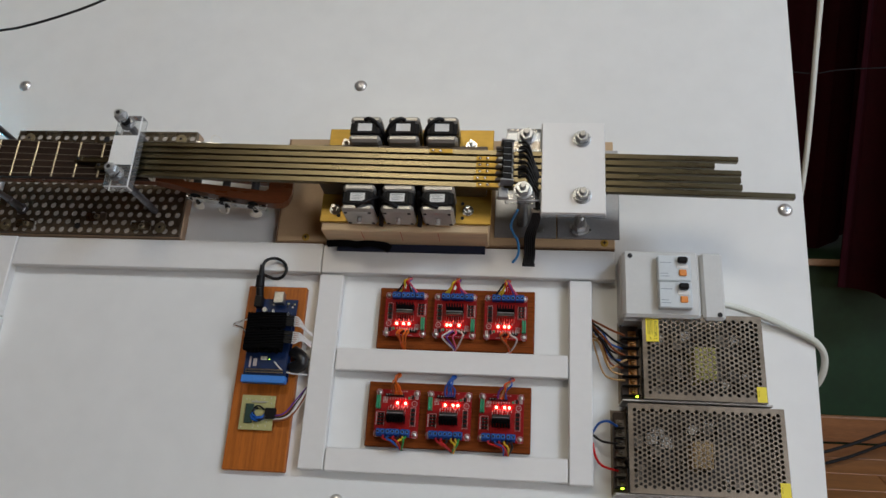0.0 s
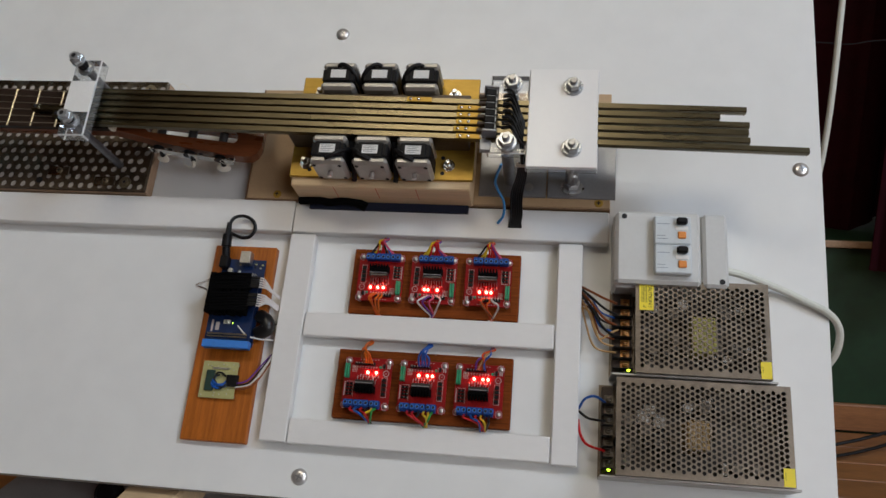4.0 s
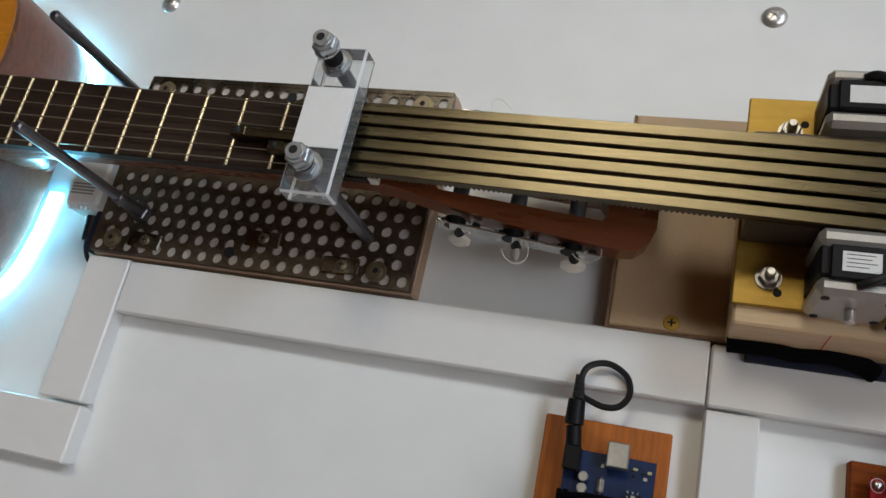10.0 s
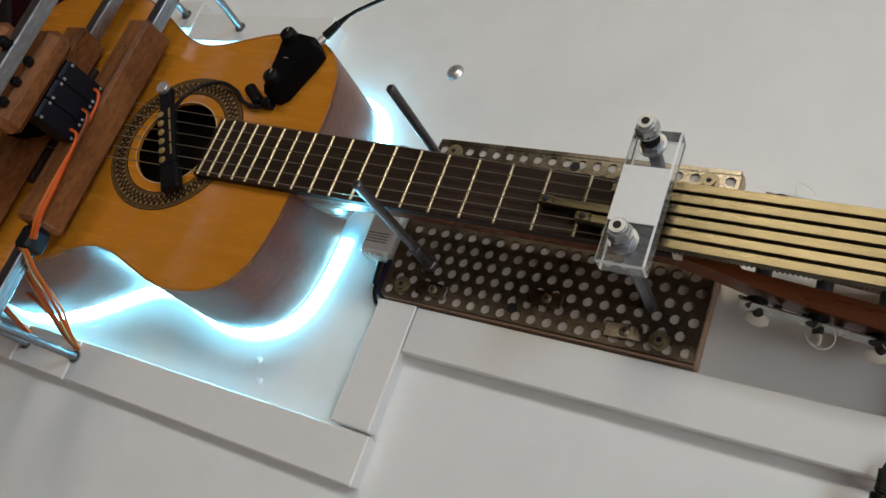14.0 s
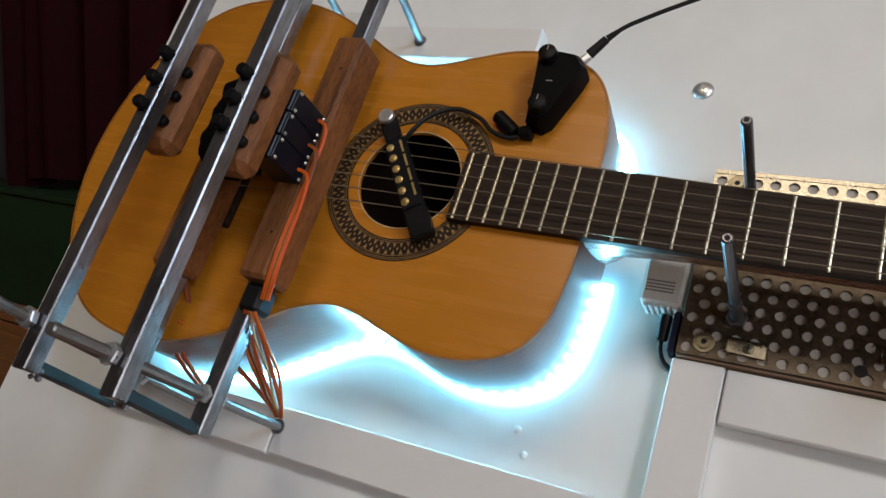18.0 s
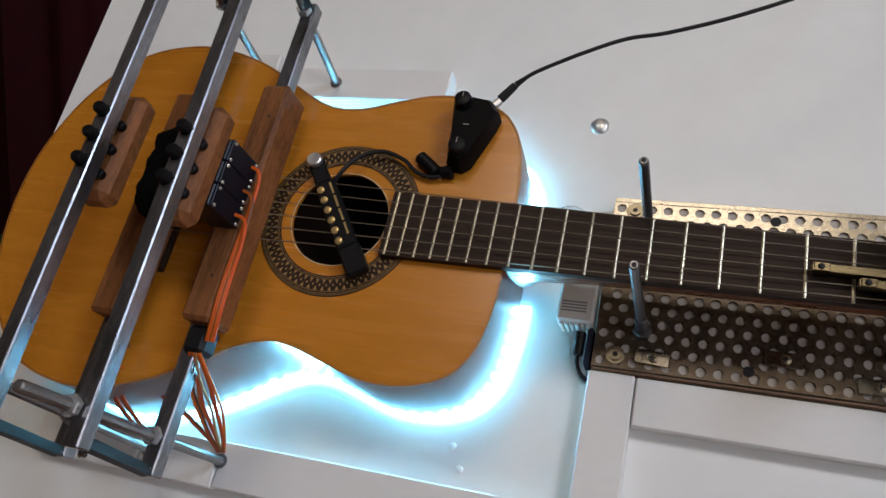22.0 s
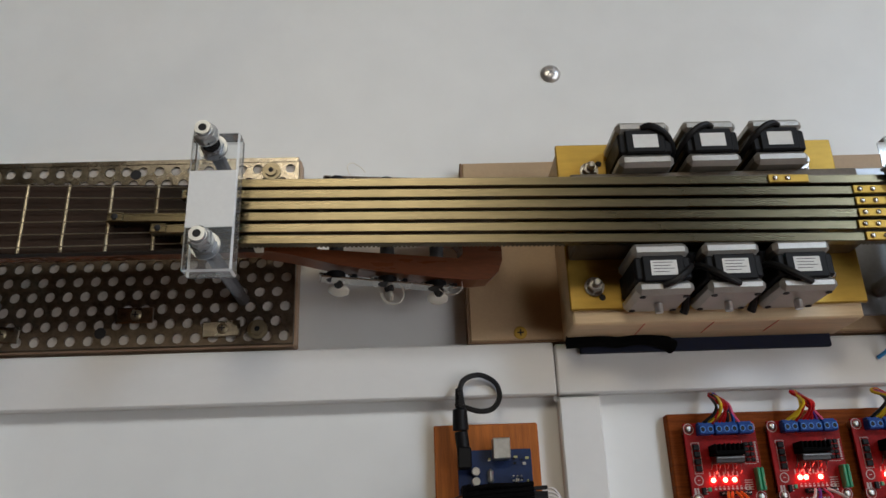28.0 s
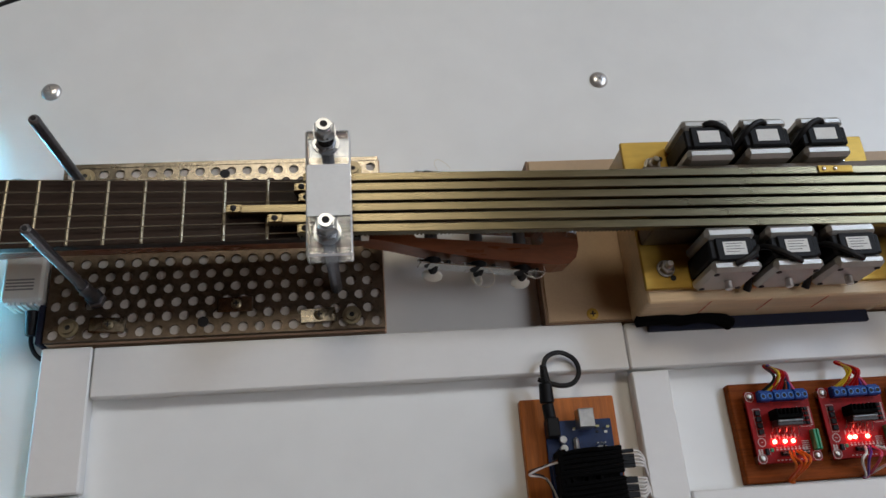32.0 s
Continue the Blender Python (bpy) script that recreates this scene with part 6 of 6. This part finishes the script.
def gantry(xh, xl, label):
    lean = Matrix.Translation((xh, -0.139, 0)) @ Matrix.Rotation(radians(1.5), 4, "Z") @ Matrix.Translation((-xh, 0.139, 0))
    ob = thing("strummer_frame", (0, 0, 0), label, "steel frame", "strummer frames")
    part("upper_tube", tube((xh - 0.0057, -0.139, 0.2075), (xh + 0.0057, 0.252, 0.2190)).turn(0, lean), BAR_STEEL, ob, "bare square steel tube")
    part("lower_tube", tube((xl - 0.0060, -0.141, 0.1120), (xl + 0.0060, 0.252, 0.1240)), BAR_STEEL, ob, "bare square steel tube")
    for y in (-0.1385, 0.2430):
        top = lean @ Vector((xh, y + 0.004, 0))
        g = Geo().cyl((xl + 0.002, y, 0.1245), (top.x - 0.002, top.y, 0.2055), 0.0046, seg=4, phase=0.78)
        part("cross_bar", g, DARK_STEEL, ob, "blackened welded cross bar")
        for z, x in ((0.1265, xl), (0.2040, top.x)):
            g = Geo()
            for k in range(5):
                g.lathe([(-0.0016, 0.0008), (0, 0.0019), (0.0016, 0.0008)], 8, 0, Matrix.Translation((x + rw.uniform(-0.005, 0.005), y + rw.uniform(-0.003, 0.003), z)))
            part("weld_bead", g, BAR_STEEL, ob)
    return ob


gantry(-0.2417, -0.2590, "welded square-tube frame standing over the guitar on studs")
gantry(-0.3134, -0.3330, "welded square-tube frame standing over the guitar's bridge")


def gantry_stud(base_pt, top_pt, label):
    a, b = Vector(base_pt), Vector(top_pt)
    way = (b - a).normalized()
    ob = thing("gantry_stud", base_pt, label, "stud", "studs of the strummer frames")
    rot = way.to_track_quat("Z", "Y").to_matrix().to_4x4()
    part("rod", stud_rod(Geo(), 0, 0, 0, (b - a).length, 0.0036, pitch=0.0012).turn(0, rot), STUD_ZINC, ob, "galvanised threaded rod")
    for z in (0.1065, 0.1255, 0.2015, 0.2205):
        d = (z - a.z) / way.z
        if d < (b - a).length - 0.004:
            g = Geo()
            hexnut(g, 0, 0, d, 0.0115, 0.0055, phase=z * 90)
            part("nut", g.turn(0, rot), BRIGHT_ZINC, ob)
    g = Geo().lathe([(0, 0.0058), (0.0012, 0.0058)], 16)
    part("foot_washer", g, STUD_ZINC, ob)
    return ob


gantry_stud((-0.2752, -0.1143, 0.0141), (-0.2405, -0.1184, 0.2700), "galvanised stud rising from the duct through the frame")
gantry_stud((-0.3430, -0.1170, 0.0141), (-0.3090, -0.1080, 0.3150), "long galvanised stud rising past the frame")
gantry_stud((-0.2760, 0.2450, 0.0221), (-0.2440, 0.2380, 0.2350), "galvanised stud rising from the upper block")
gantry_stud((-0.3620, 0.2590, 0.0221), (-0.3220, 0.2380, 0.2350), "galvanised stud rising from the upper block")


def wood_block(x0, y0, z0, x1, y1, z1, label, cut=0.006):
    cx, cy = (x0 + x1) / 2, (y0 + y1) / 2
    w, h = (x1 - x0) / 2, (y1 - y0) / 2
    ob = thing("wooden_block", (cx, cy, z0), label, "wooden block", "walnut blocks of the strummer")
    part("block", Geo().box((-w, -h, 0), (w, h, z1 - z0), cut), WALNUT, ob)
    return ob


b1 = wood_block(-0.2660, -0.0360, 0.1070, -0.2415, 0.1600, 0.1375, "long brown wooden block clamped round the lower tube", 0.003)
for y in (0.088, 0.045, 0.0, -0.045):
    part("pin_hole", Geo().lathe([(0, 0.0011), (0.0002, 0.0011)], 8, 0, Matrix.Translation((0.003, y - 0.02, 0.0305))), INK, b1)
wood_block(-0.3445, -0.0400, 0.1070, -0.3205, 0.1500, 0.1370, "long brown wooden block clamped round the lower tube", 0.003)
wood_block(-0.2720, 0.0120, 0.1765, -0.2420, 0.1000, 0.1985, "brown chamfered wooden block hanging under the upper tube")
wood_block(-0.3410, 0.0210, 0.1765, -0.3115, 0.1060, 0.1985, "brown chamfered wooden block hanging under the upper tube")
for bx_, ys in ((-0.3180, (0.0760, 0.0570, 0.0375)), (-0.2465, (0.0650, 0.0465, 0.0285))):
    for y in ys:
        bo = thing("slot_bolt", (bx_, y, 0.1790), "black bolt with a ribbed knob through the slotted tube", "bolt", "slot bolts")
        part("shank", Geo().cyl((0, 0, 0.0197), (0, 0, 0.0412), 0.0021, seg=8), BLACK, bo)
        part("knob", Geo().lathe([(0.0412, 0.0036), (0.0420, 0.0043), (0.0462, 0.0043), (0.0476, 0.0034)], 12), BLACK, bo)
        g = Geo()
        hexnut(g, 0, 0, 0.0401, 0.0090, 0.0011)
        part("bolt_nut", g, BLACK, bo)
        part("lower_nut", Geo().lathe([(0.0196, 0.0036), (0.0235, 0.0040), (0.0245, 0.0028)], 10), BLACK, bo)
# servos and the taped bundle
SERVO_BLUE = surf("servo_blue", (0.004, 0.006, 0.014), 0.4, var=0.2, spec=0.3)
for k in range(3):
    y = 0.0770 - k * 0.0177
    sv = thing("servo", (-0.2550, y, 0.1384), "small dark blue servo with silver corner screws", "servo", "servos")
    part("servo_body", Geo().box((-0.0110, -0.0085, 0.0002), (0.0100, 0.0085, 0.0376), 0.0010), [SERVO_BLUE], sv)
    part("servo_flange", Geo().box((0.0101, -0.0085, 0.0010), (0.0122, 0.0085, 0.0372), 0.0005), SERVO_BLUE, sv)
    for sy in (-0.0064, 0.0064):
        for sz in (0.0040, 0.0340):
            part("servo_screw", Geo().cyl((0.0122, sy, sz), (0.0131, sy, sz), 0.0014, 0.0010, seg=10), CHROME, sv)
g = Geo()
rows, SEG = 22, 20
for j in range(rows):
    t = j / (rows - 1)
    end = min(1, 0.55 + 3.5 * t, 0.55 + 3.5 * (1 - t))
    for k in range(SEG):
        a = 2 * math.pi * k / SEG
        c, s = math.cos(a), math.sin(a)
        e = end * (1 + 0.03 * math.sin(j * 1.1 + 2 * math.sin(a)) + rw.uniform(-0.025, 0.025))
        g.v.append((-0.2945 + 0.0200 * e * math.copysign(abs(c) ** 0.45, c), 0.026 + 0.074 * t + rw.uniform(-0.001, 0.001), 0.1565 + 0.0175 * e * math.copysign(abs(s) ** 0.45, s)))
g.f = [(j * SEG + k, j * SEG + (k + 1) % SEG, (j + 1) * SEG + (k + 1) % SEG, (j + 1) * SEG + k) for j in range(rows - 1) for k in range(SEG)] + [tuple(range(SEG))[::-1], tuple(range((rows - 1) * SEG, rows * SEG))]
g.m = [0] * len(g.f)
solid("taped_block", g, CLOTH_TAPE, (0, 0, 0), "lumpy block wrapped in black cloth tape under the frame", "taped block")
solid("tape_wrap", Geo().box((-0.2625, -0.0570, 0.1110), (-0.2450, -0.0370, 0.1290), 0.003), RUBBER, (0, 0, 0), "black tape wound round tube and wires", "tape")
runs = []
for k, c in enumerate(("orange", "deep_orange", "orange", "brown", "orange", "deep_orange")):
    y0 = 0.080 - (k // 2) * 0.0195
    o = k * 0.0011
    runs.append((c, [(-0.2440, y0, 0.1470), (-0.2370 + o * 0.5, y0 - 0.004, 0.1450), (-0.2360 + o, y0 - 0.022, 0.1420 + o * 0.5), (-0.2385 + o, -0.004, 0.1405), (-0.2390 + o, -0.030, 0.138), (-0.2430 + o, -0.048, 0.130)]))
wires("orange servo leads running down the wooden block", runs, 0.0013)
runs = []
for k, c in enumerate(("deep_orange", "orange", "brown", "orange", "deep_orange", "tan", "orange", "deep_orange", "orange")):
    o = k * 0.0012
    bow = (0.0, 0.001, 0.002, 0.006, 0.007, 0.008, 0.013, 0.014, 0.015)[k]
    runs.append((c, [(-0.2555 + o * 0.8, -0.056, 0.126), (-0.2650 + bow * 1.3, -0.070, 0.106), (-0.2755 + bow * 1.5, -0.083, 0.072 + rw.uniform(-0.006, 0.006)), (-0.2770 + bow * 1.0, -0.099, 0.040), (-0.2800 + o * 0.6, -0.1070, 0.015)]))
wires("orange and brown servo leads dropping into the duct gap", runs, 0.0012)
runs = []
for k, c in enumerate(("brown", "deep_orange", "deep_orange", "brown")):
    o = k * 0.0017
    runs.append((c, [(-0.3366 + o * 0.3, -0.0328, 0.1120), (-0.3311 + o * 0.5, -0.0531, 0.1000), (-0.3266 + o * 0.8, -0.0692, 0.0850), (-0.3229 + o * 1.0, -0.0762, 0.0650), (-0.3077 + o * 0.9, -0.0856, 0.0420), (-0.2867 + o * 0.5, -0.1012, 0.0200), (-0.2806 + o * 0.3, -0.1079, 0.0141)]))
for k, c in enumerate(("deep_orange", "brown", "deep_orange", "orange", "brown", "deep_orange")):
    o = k * 0.0013 + (0.004 if k > 2 else 0)
    runs.append((c, [(-0.3300 + o * 0.4, -0.0700, 0.1000), (-0.3493 + o * 0.9, -0.0863, 0.0720), (-0.3523 + o * 1.0, -0.0971, 0.0470), (-0.3497 + o * 0.7, -0.1055, 0.0220), (-0.3475 + o * 0.4, -0.1089, 0.0141)]))
wires("orange servo leads hanging from the second block to the duct", runs, 0.0012)


# ---- sensor comb, cover and cables at the end of the racks ----
blk = thing("sensor_block", (0.6385, 0.0655, 0.0186), "clear acrylic block on bolts carrying a row of switches", "sensor block")
part("clear_block", Geo().box((-0.0185, -0.0430, 0.0660), (0.0190, 0.0430, 0.0760), 0.0010).rims(), [ACRYLIC, CUT_EDGE], blk).visible_shadow = False
for y in (0.0270, -0.0360):
    x = 0.0030 if y > 0 else 0.0005
    rod = part("bolt", stud_rod(Geo(), x, y, 0, 0.0985, 0.0036), STUD_ZINC, blk)
    g = Geo().lathe([(0, 0.0100), (0.0012, 0.0100), (0.0014, 0.0092), (0.0026, 0.0092)], 22, 0, Matrix.Translation((x, y, 0.0850)))
    hexnut(g, x, y, 0.0879, 0.0135, 0.0060)
    part("washer_nut", g, BRIGHT_ZINC, rod)
    part("upper_sleeve", Geo().cyl((x, y, 0.0762), (x, y, 0.0849), 0.0068, seg=16, bev=0.0006), STUD_ZINC, rod)
    part("lower_sleeve", Geo().cyl((x, y, 0.001), (x, y, 0.0655), 0.0058, seg=14), STUD_ZINC, rod)
sw = thing("switch_row", (0.6205, 0.0600, 0.0948), "row of small black lever switches above the racks", "switch row", turn=(0, 6, 0))
for k in range(6):
    y = -0.0205 + k * 0.0074
    s_ = part("lever_switch", Geo().box((-0.0045, y, 0), (0.0050, y + 0.0066, 0.0165), 0.0006), BLACK, sw)
    part("switch_gap", Geo().box((-0.0043, y + 0.0067, 0.001), (0.0048, y + 0.0073, 0.0155)), GREY_STEEL, s_)
    part("contact", Geo().box((0.0051, y + 0.0012, 0.0120), (0.0064, y + 0.0050, 0.0160), 0.0003), BRIGHT_ZINC, s_)
    part("solder_lug", Geo().box((0.0052, y + 0.0052, 0.0125), (0.0060, y + 0.0071, 0.0150), 0.0002), BRIGHT_ZINC, s_)
    part("lever", Geo().box((-0.0115, y + 0.0014, 0.0040), (-0.0046, y + 0.0052, 0.0078), 0.0008), [surf("lever_tip", (0.10, 0.075, 0.06), 0.5)], s_)
part("end_plate", Geo().box((-0.0065, -0.0228, -0.004), (0.0075, -0.0208, 0.0175), 0.0004), GREY_STEEL, sw, "grey end plate")
part("end_plate", Geo().box((-0.0065, 0.0242, -0.004), (0.0075, 0.0260, 0.0175), 0.0004), GREY_STEEL, sw, "grey end plate")
part("bracket", Geo().box((-0.0075, -0.0360, -0.004), (0.0030, -0.0230, 0.0030), 0.0006), GREY_STEEL, sw)
runs = []
for k in range(6):
    y = 0.0465 + k * 0.0074
    runs.append(("black", [(0.6340, y, 0.108), (0.6430, y - 0.002, 0.108), (0.6510, y - 0.014 - k * 0.002, 0.102), (0.6545, 0.0300 + k * 0.003, 0.096), (0.6545 + k * 0.0004, 0.0160 + k * 0.001, 0.085)]))
for k in range(8):
    y = 0.0440 + k * 0.0058
    runs.append(("black", [(0.6335, y, 0.104 + 0.001 * (k % 3)), (0.6420, y + 0.001, 0.105), (0.6480, y - 0.010 - k * 0.001, 0.104), (0.6520 + k * 0.0004, 0.0330 + k * 0.0026, 0.098), (0.6535 + k * 0.0003, 0.0170 + k * 0.0008, 0.086)]))
wires("thin black switch wires gathered beside the white cover", runs, 0.0012)

cover = thing("acrylic_cover", (0.6910, 0.0595, 0.0186), "white acrylic cover plate with clear edges on two studs", "cover plate")
part("opal_plate", Geo().box((-0.0328, -0.0528, 0.0795), (0.0328, 0.0528, 0.0815), 0.0005), OPAL, cover, "white opal plate")
part("clear_plate", Geo().box((-0.0335, -0.0535, 0.0700), (0.0335, 0.0535, 0.0792), 0.0010).rims(), [ACRYLIC, CUT_EDGE], cover, "clear acrylic plate under it").visible_shadow = False
for y in (0.0330, -0.0330):
    rod = part("stud", stud_rod(Geo(), 0.0090, y, 0, 0.0945, 0.0038), STUD_ZINC, cover)
    g = Geo().lathe([(0, 0.0095), (0.0013, 0.0095), (0.0015, 0.0086), (0.0028, 0.0086)], 22, 0, Matrix.Translation((0.0090, y, 0.0816)))
    hexnut(g, 0.0090, y, 0.0845, 0.0125, 0.0060)
    part("washer_nut", g, BRIGHT_ZINC, rod)
side = thing("corner_stud", (0.7030, 0.0245, 0.0183), "thick zinc stud with nut and washer beside the cover", "stud", turn=(-18, 0, 0))
part("rod", stud_rod(Geo(), 0, 0, 0.0, 0.0220, 0.0060), STUD_ZINC, side)
g = Geo().lathe([(0, 0.0112), (0.0014, 0.0112)], 20)
hexnut(g, 0, 0, 0.0015, 0.0150, 0.0070)
part("washer_nut", g, BRIGHT_ZINC, side)
flat = thing("flat_black_cable", (0, 0, 0), "flat black ribbon cable bending down into the duct", "cable")
for k in range(6):
    dx = (k - 2.5) * 0.0021
    part("ribbon_strand", Geo().sweep([(0.6550 + dx * 0.7, 0.0200, 0.080), (0.6530 + dx * 0.8, 0.0150, 0.060), (0.6485 + dx, 0.0100, 0.036), (0.6475 + dx, 0.0020, 0.026), (0.6480 + dx, -0.0080, 0.018), (0.6465 + dx, -0.0185, 0.0153)], 0.00118, 6, steps=6), RUBBER, flat)
part_end = Geo().box((0.6400, -0.0215, 0.0141), (0.6540, -0.0170, 0.0150), 0.0004)
solid("cable_slot", part_end, INK, (0, 0, 0), "dark slot cut in the duct lid", "slot")
solid("blue_wire", Geo().sweep([(0.6340, 0.0180, 0.080), (0.6270, 0.0130, 0.055), (0.6290, 0.0090, 0.040), (0.6350, 0.0010, 0.030), (0.6350, -0.0110, 0.022), (0.6290, -0.0170, 0.0145)], 0.0014, 7, steps=7), surf("light_blue_wire", (0.04, 0.24, 0.58), 0.4), (0, 0, 0), "single light blue wire bending down into the duct", "wire")
solid("cable_tie", Geo().box((0.6480, 0.0165, 0.076), (0.6600, 0.0215, 0.0800), 0.0015), IVORY, (0, 0, 0), "white cable tie round the switch wires", "cable tie")
solid("wrapped_cable", Geo().sweep([(0.418, -0.0012, 0.0225), (0.440, -0.0008, 0.024), (0.452, -0.0014, 0.021), (0.466, -0.0004, 0.024), (0.480, -0.0018, 0.0215), (0.490, -0.0060, 0.0180)], 0.0052, 9, steps=6), CLOTH_TAPE, (0, 0, 0), "black wrapped motor cables along the foot of the beam", "cable")

# motor leads
for i, x in enumerate((0.4650, 0.5075, 0.5500)):
    d = 1 if i == 0 else -1
    up = [(x + d * -0.001, 0.1150, 0.0985), (x + d * 0.003, 0.1155, 0.1012), (x + d * 0.009, 0.1130, 0.1014), (x + d * 0.0150, 0.1080, 0.0990), (x + d * 0.0195, 0.1020, 0.0900), (x + d * 0.0205, 0.0990, 0.0700)]
    solid("motor_lead", Geo().sweep(up, 0.0021, 9, steps=6), RUBBER, (0, 0, 0), "black motor lead bending over its motor's silver cap", "cable", "motor leads")
    low = [(x + d * 0.0205, 0.0270, 0.0780), (x + d * 0.0185, 0.0240, 0.0930), (x + d * 0.0120, 0.0170, 0.1010), (x + d * 0.0050, 0.0125, 0.1018), (x - d * 0.001, 0.0105, 0.0992)]
    solid("motor_lead", Geo().sweep(low, 0.0021, 9, steps=6), RUBBER, (0, 0, 0), "black motor lead plugged into the front cap", "cable", "motor leads")
    if i < 2:
        solid("motor_lead", Geo().sweep([(x + 0.0213, 0.0340, 0.0900), (x + 0.0213, 0.0220, 0.0800), (x + 0.0213, 0.0080, 0.0660), (x + 0.0203, 0.0040, 0.0625)], 0.0026, 8, steps=5), RUBBER, (0, 0, 0), "black motor lead tucked between two motors", "cable", "motor leads")
solid("felt_patch", Geo().box((-0.0045, 0.0040, 0.002), (-0.0002, 0.0330, 0.0175), 0.0006), FELT, (0, 0, 0), "dark blue tape patch on the plate's end", "tape")

# ---- table, cables and loose things in the room ----
tb = thing("table", (0, 0, 0), "plain grey table carrying the leaning board", "table", base=ROOM)
part("tabletop", Geo().box((0.10, -0.42, 0.765), (0.86, 0.62, 0.80), 0.004), TABLE_GREY, tb)
for x in (0.15, 0.81):
    for y in (-0.37, 0.57):
        part("leg", Geo().box((x - 0.025, y - 0.025, 0), (x + 0.025, y + 0.025, 0.7645), 0.004), DARK_STEEL, tb)
es = thing("easel", (0, 0, 0), "wooden rest holding the board at a slant on the table", "easel", base=ROOM)
for x in (0.30, 0.645):
    part("ledge", Geo().box((x - 0.03, -0.20, 0.8002), (x + 0.03, 0.05, 0.835), 0.003), BEECH, es)
    part("prop", Geo().cyl((x, 0.30, 1.37), (x, 0.50, 0.8005), 0.016, seg=10), BEECH, es)
solid("clamp_knob", Geo().lathe([(0, 0.010), (0.004, 0.014), (0.014, 0.014), (0.018, 0.009)], 16), BLACK, (0.244, -0.312, -0.045), "dark round clamp knob under the board's edge", "knob")
solid("hanging_cable", Geo().sweep([(1.03, 0.23, 3.0), (1.025, 0.235, 2.0), (1.02, 0.235, 1.45), (1.02, 0.235, 1.18), (1.005, 0.24, 1.06), (0.97, 0.25, 0.98), (0.94, 0.26, 0.93)], 0.0038, 9, steps=8), WHITE_CABLE, (0, 0, 0), "white cable hanging down beside the board's edge", "cable", base=ROOM)
solid("thin_wire", Geo().sweep([(1.25, 1.70, 1.34), (1.45, 1.71, 1.332), (1.52, 1.70, 1.328), (1.65, 1.70, 1.342), (2.2, 1.71, 1.36)], 0.002, 6, steps=6), RUBBER, (0, 0, 0), "thin dark wire strung across the curtain", "wire", base=ROOM)
for k, dz in enumerate((0.0, 0.045)):
    solid("floor_cable", Geo().sweep([(1.2, 1.55 + dz, 0.012), (1.7, 1.75, 0.02 + dz), (2.1, 1.90, 0.09 + dz), (2.6, 1.88, 0.16 + dz)], 0.006, 8, steps=6), RUBBER, (0, 0, 0), "black cable lying along the stage foot", "cable", base=ROOM)

# ---- floor planks, last ----
plank_mesh = mesh_of("floor_plank", Geo().box((0, 0, 0), (1.390, 0.116, 0.018), 0.0015), FLOOR_WOOD)
far = Geo()
for j in range(41):
    y = 1.842 - 0.118 * j
    for i in range(11):
        x0, x1 = -6.99 + i * 1.392 - (j % 3) * 0.45, 1.390
        if x0 < -6.99 or x0 + x1 > 6.99:
            lo, hi = max(x0, -6.99), min(x0 + x1, 6.99)
            if hi - lo > 0.05:
                far.box((lo, y, -0.0215), (hi, y + 0.116, -0.0035), 0.0015)
        elif j < 22 and -4.5 < x0 < 5.5:
            ob = new("floor_plank", plank_mesh)
            ob.parent = floor
            ob.matrix_basis = pose(x0, y, -0.0215)
        else:
            far.box((x0, y, -0.0215), (x0 + x1, y + 0.116, -0.0035), 0.0015)
part("far_planks", far, FLOOR_WOOD, floor, "worn brown planks", kind="stuff")
